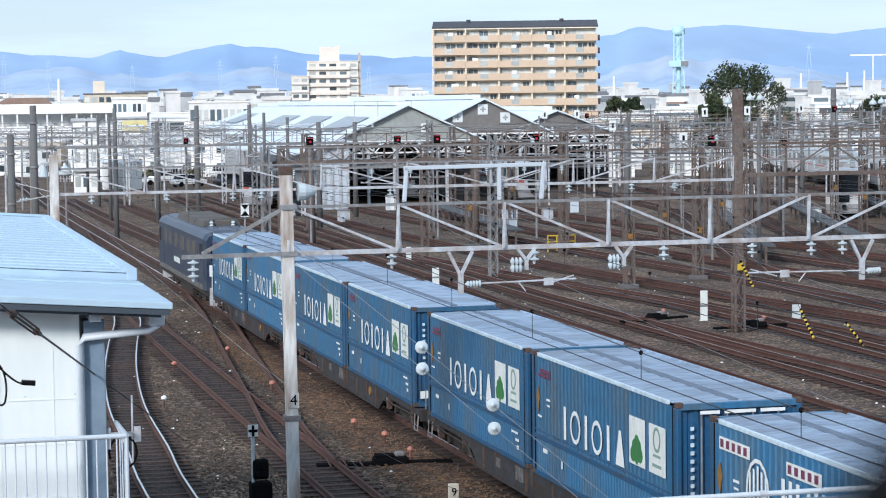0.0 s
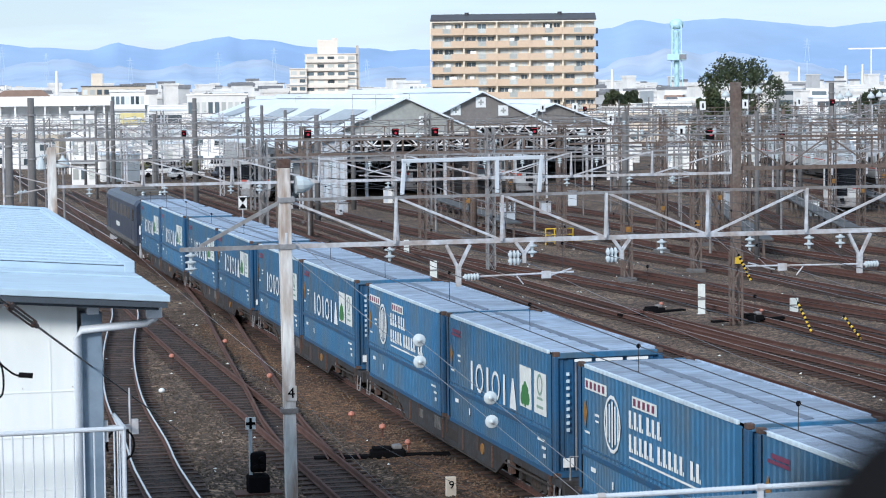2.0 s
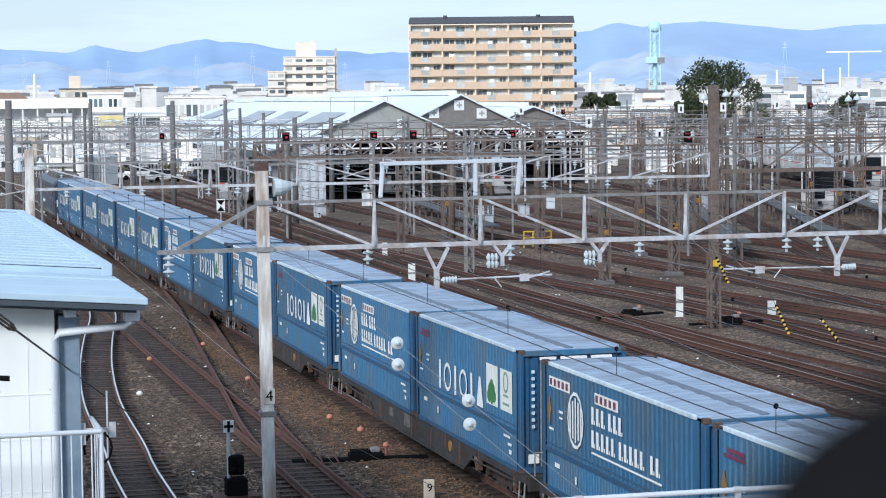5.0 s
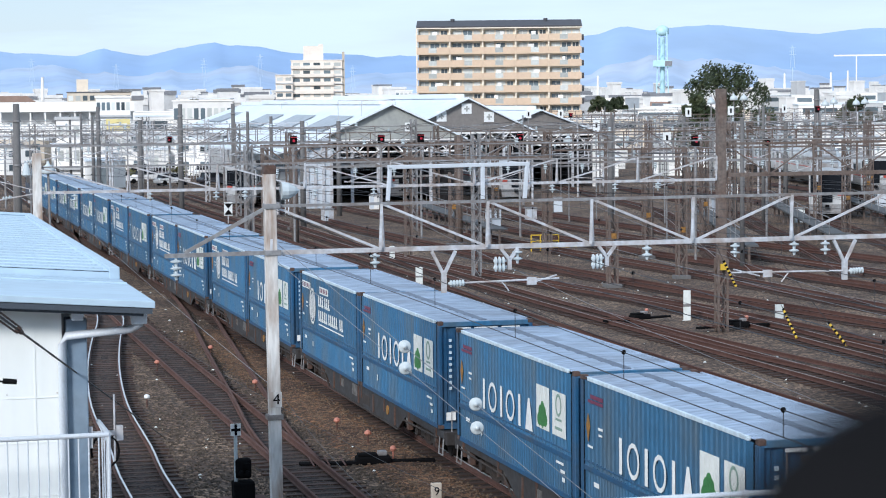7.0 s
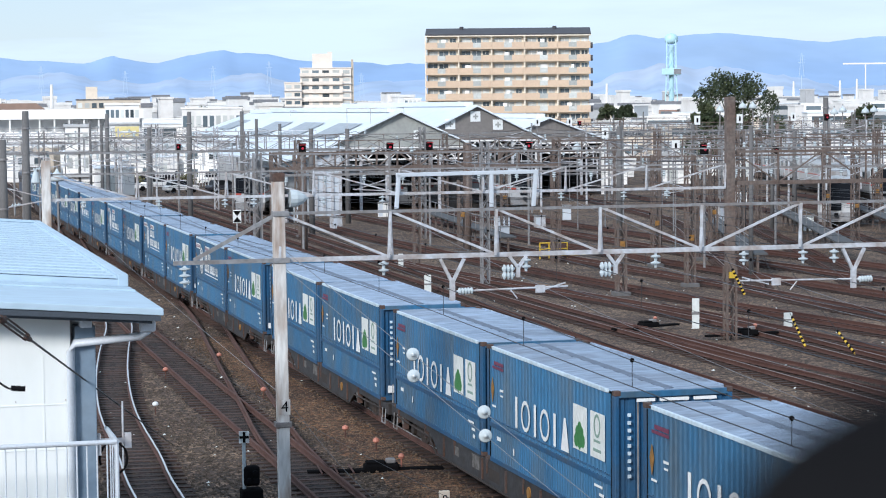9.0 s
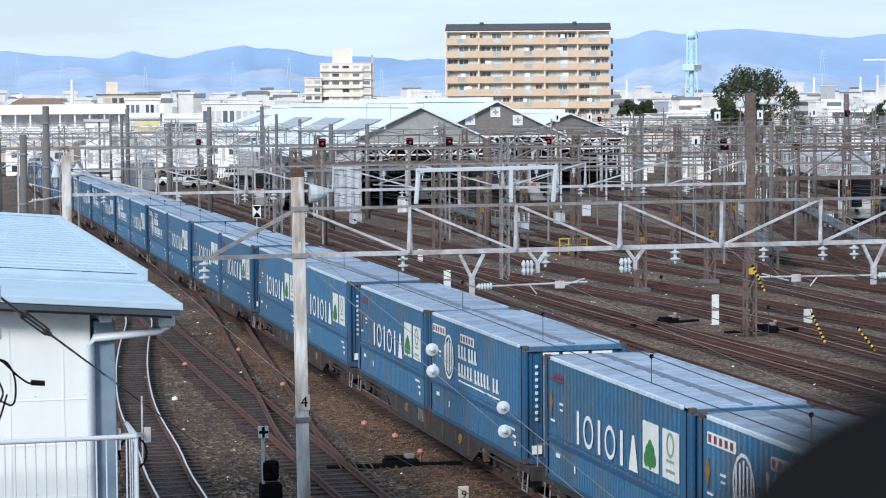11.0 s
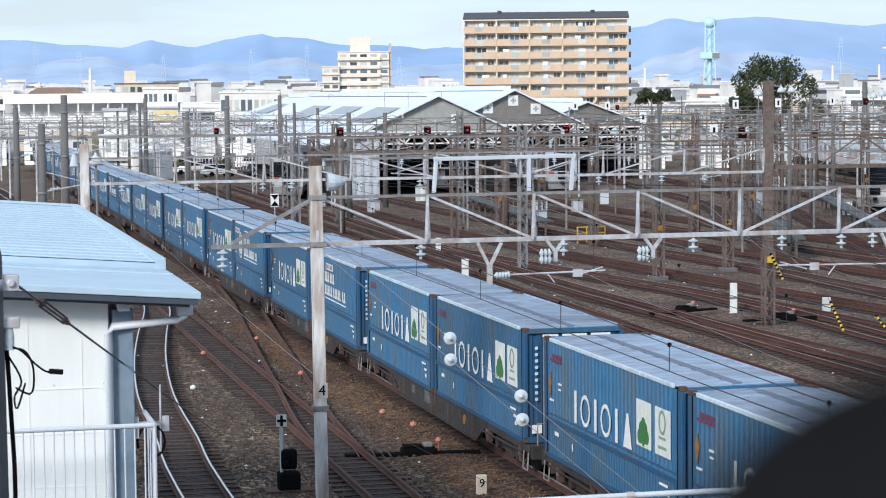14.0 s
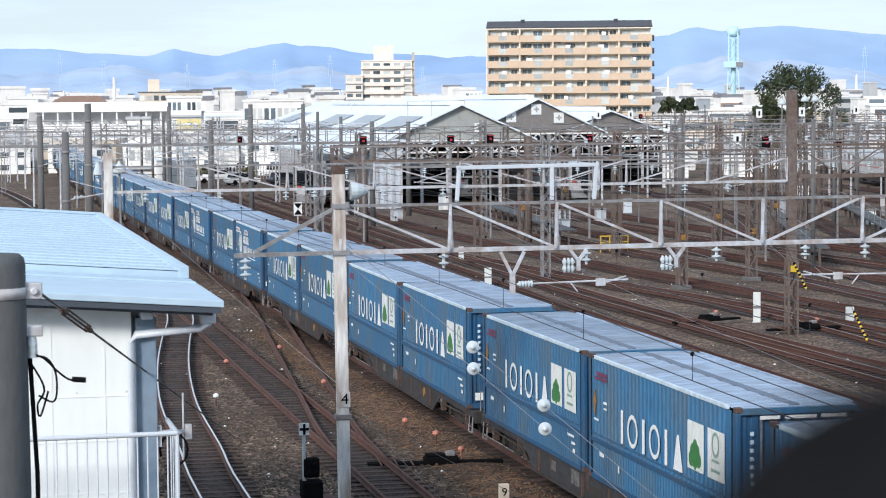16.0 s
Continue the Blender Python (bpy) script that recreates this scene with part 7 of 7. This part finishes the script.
# loose stones on the near track bed
stones = Geo()
for i in range(16000):
    x, y = rng.uniform(-9.4, 0.5), rng.uniform(8, 62) if i % 3 else rng.uniform(8, 30)
    s = rng.uniform(0.02, 0.055)
    z = -0.235 + lay(y) * 1.0 + s * 0.2
    if min(abs(x + 2.85 - 0.545), abs(x + 2.85 + 0.545)) < 0.09:
        continue
    a = rng.uniform(0, 3)
    cs, sn = math.cos(a) * s, math.sin(a) * s
    stones.add([(x + cs, y + sn, z), (x - sn, y + cs, z), (x - cs, y - sn, z), (x + sn, y - cs, z), (x, y, z + s * 0.8), (x, y, z - s * 0.5)],
               [(0, 1, 4), (1, 2, 4), (2, 3, 4), (3, 0, 4), (1, 0, 5), (2, 1, 5), (3, 2, 5), (0, 3, 5)])
rows = []
for i in range(150):
    y = 4 + i * 0.34
    wide = 1.0 if y < 36 else max(0.25, 1 - (y - 36) / 22)
    a, b = -0.75 - 0.75 * wide + rng.uniform(-0.16, 0.16), 0.25 + line_x(y) + rng.uniform(-0.08, 0.08)
    rows.append([(a + (b - a) * k / 4, y, -0.236 + lay(y) + (0, 0.03, 0.045, 0.04, 0.005)[k]) for k in range(5)])
part("ballast_shoulder", Geo().sheet(rows), M_SHOULDER, label="orange-brown ballast shoulder beside the main line", kind="structure")
rust_stones = Geo()
for i in range(4200):
    y = 6 + rng.random() ** 1.4 * 48
    x, s, a = rng.gauss(-0.55, 0.5), rng.uniform(0.02, 0.05), rng.uniform(0, 3)
    if not -1.8 < x < 0.45:
        continue
    z, cs, sn = -0.2 + lay(y), math.cos(a) * s, math.sin(a) * s
    rust_stones.add([(x + cs, y + sn, z), (x - sn, y + cs, z), (x - cs, y - sn, z), (x + sn, y - cs, z), (x, y, z + s * 0.8), (x, y, z - s * 0.8)],
                    [(0, 1, 4), (1, 2, 4), (2, 3, 4), (3, 0, 4), (1, 0, 5), (2, 1, 5), (3, 2, 5), (0, 3, 5)])
tagged(part("rust_stones", rust_stones, M_STONE_RUST, label="loose orange-brown stones on the ballast shoulder"), category="ballast", kind="stuff")
pale = Geo()
for i in range(420):
    x, y, s = rng.uniform(-9.0, 30.0), rng.uniform(9, 95), rng.uniform(0.03, 0.075)
    z = -0.23 + lay(y)
    if 2.6 < x < 12:
        continue
    pale.add([(x + s, y, z), (x, y + s * 0.8, z), (x - s, y, z), (x, y - s * 0.9, z), (x + s * 0.2, y, z + s * 0.7)], [(0, 1, 4), (1, 2, 4), (2, 3, 4), (3, 0, 4)])
tagged(part("pale_stones", pale, M_PANEL, label="scattered pale stones and litter on the ballast"), category="stones", kind="stuff")
me = bpy.data.meshes.new("loose_stones")
me.from_pydata(stones.v, [], stones.f)
me.materials.append(M_STONE)
tagged(new("loose_stones", me), "loose brown and grey ballast stones between the tracks", "ballast", kind="stuff")


# ---- footbridge under the camera ----
# unseen deck and piers, added to carry the dark shape by the lens
c = thing("footbridge", "grey concrete footbridge deck with a dark post-like shape", "bridge")
part("deck", Geo().box(-22, 30, -42, -36.5, 7.35, 7.6), M_CONCRETE, c)
for x in (-20, -11, 10, 26):
    part("pier", Geo().box(x - 0.4, x + 0.4, -40, -38.5, -0.3, 7.35), M_CONCRETE, c)
# unidentified dark shape near the lens, given the form of a domed post
near = Vector(EYE) + (FWD + RIGHT * 0.290 + Vector((0, 0, -0.256))) * 0.27
dome = [(0.0362 * math.sin(a), 0.0362 * math.cos(a)) for a in [i * math.pi / 20 for i in range(11)]]
part("rail_post", Geo().turned((near.x, near.y, 7.6), (0, 0, 1), [(0, 0.0362)] + [(near.z - 7.6 + h, r) for h, r in dome], 32), M_BLACK, c, "dark rounded shape close to the eye, built as a post", smooth=True)


def motions():
    for ob, middle, z in TRAIN:
        walk(ob, [(t, on_line(run_of(t) + middle, z)) for t in TIMES])
    beats = [k / FPS for k in range(16 * FPS + 1)]
    turns = [-math.degrees(run_of(t) / 0.41) for t in beats]
    for ob in [o for o in scene.objects if o.name.split(".")[0] == "wheelset"]:
        y = ob.matrix_basis.translation.y
        walk(ob, [(t, pose(0, y, 0.41, a)) for t, a in zip(beats, turns)])


motions()
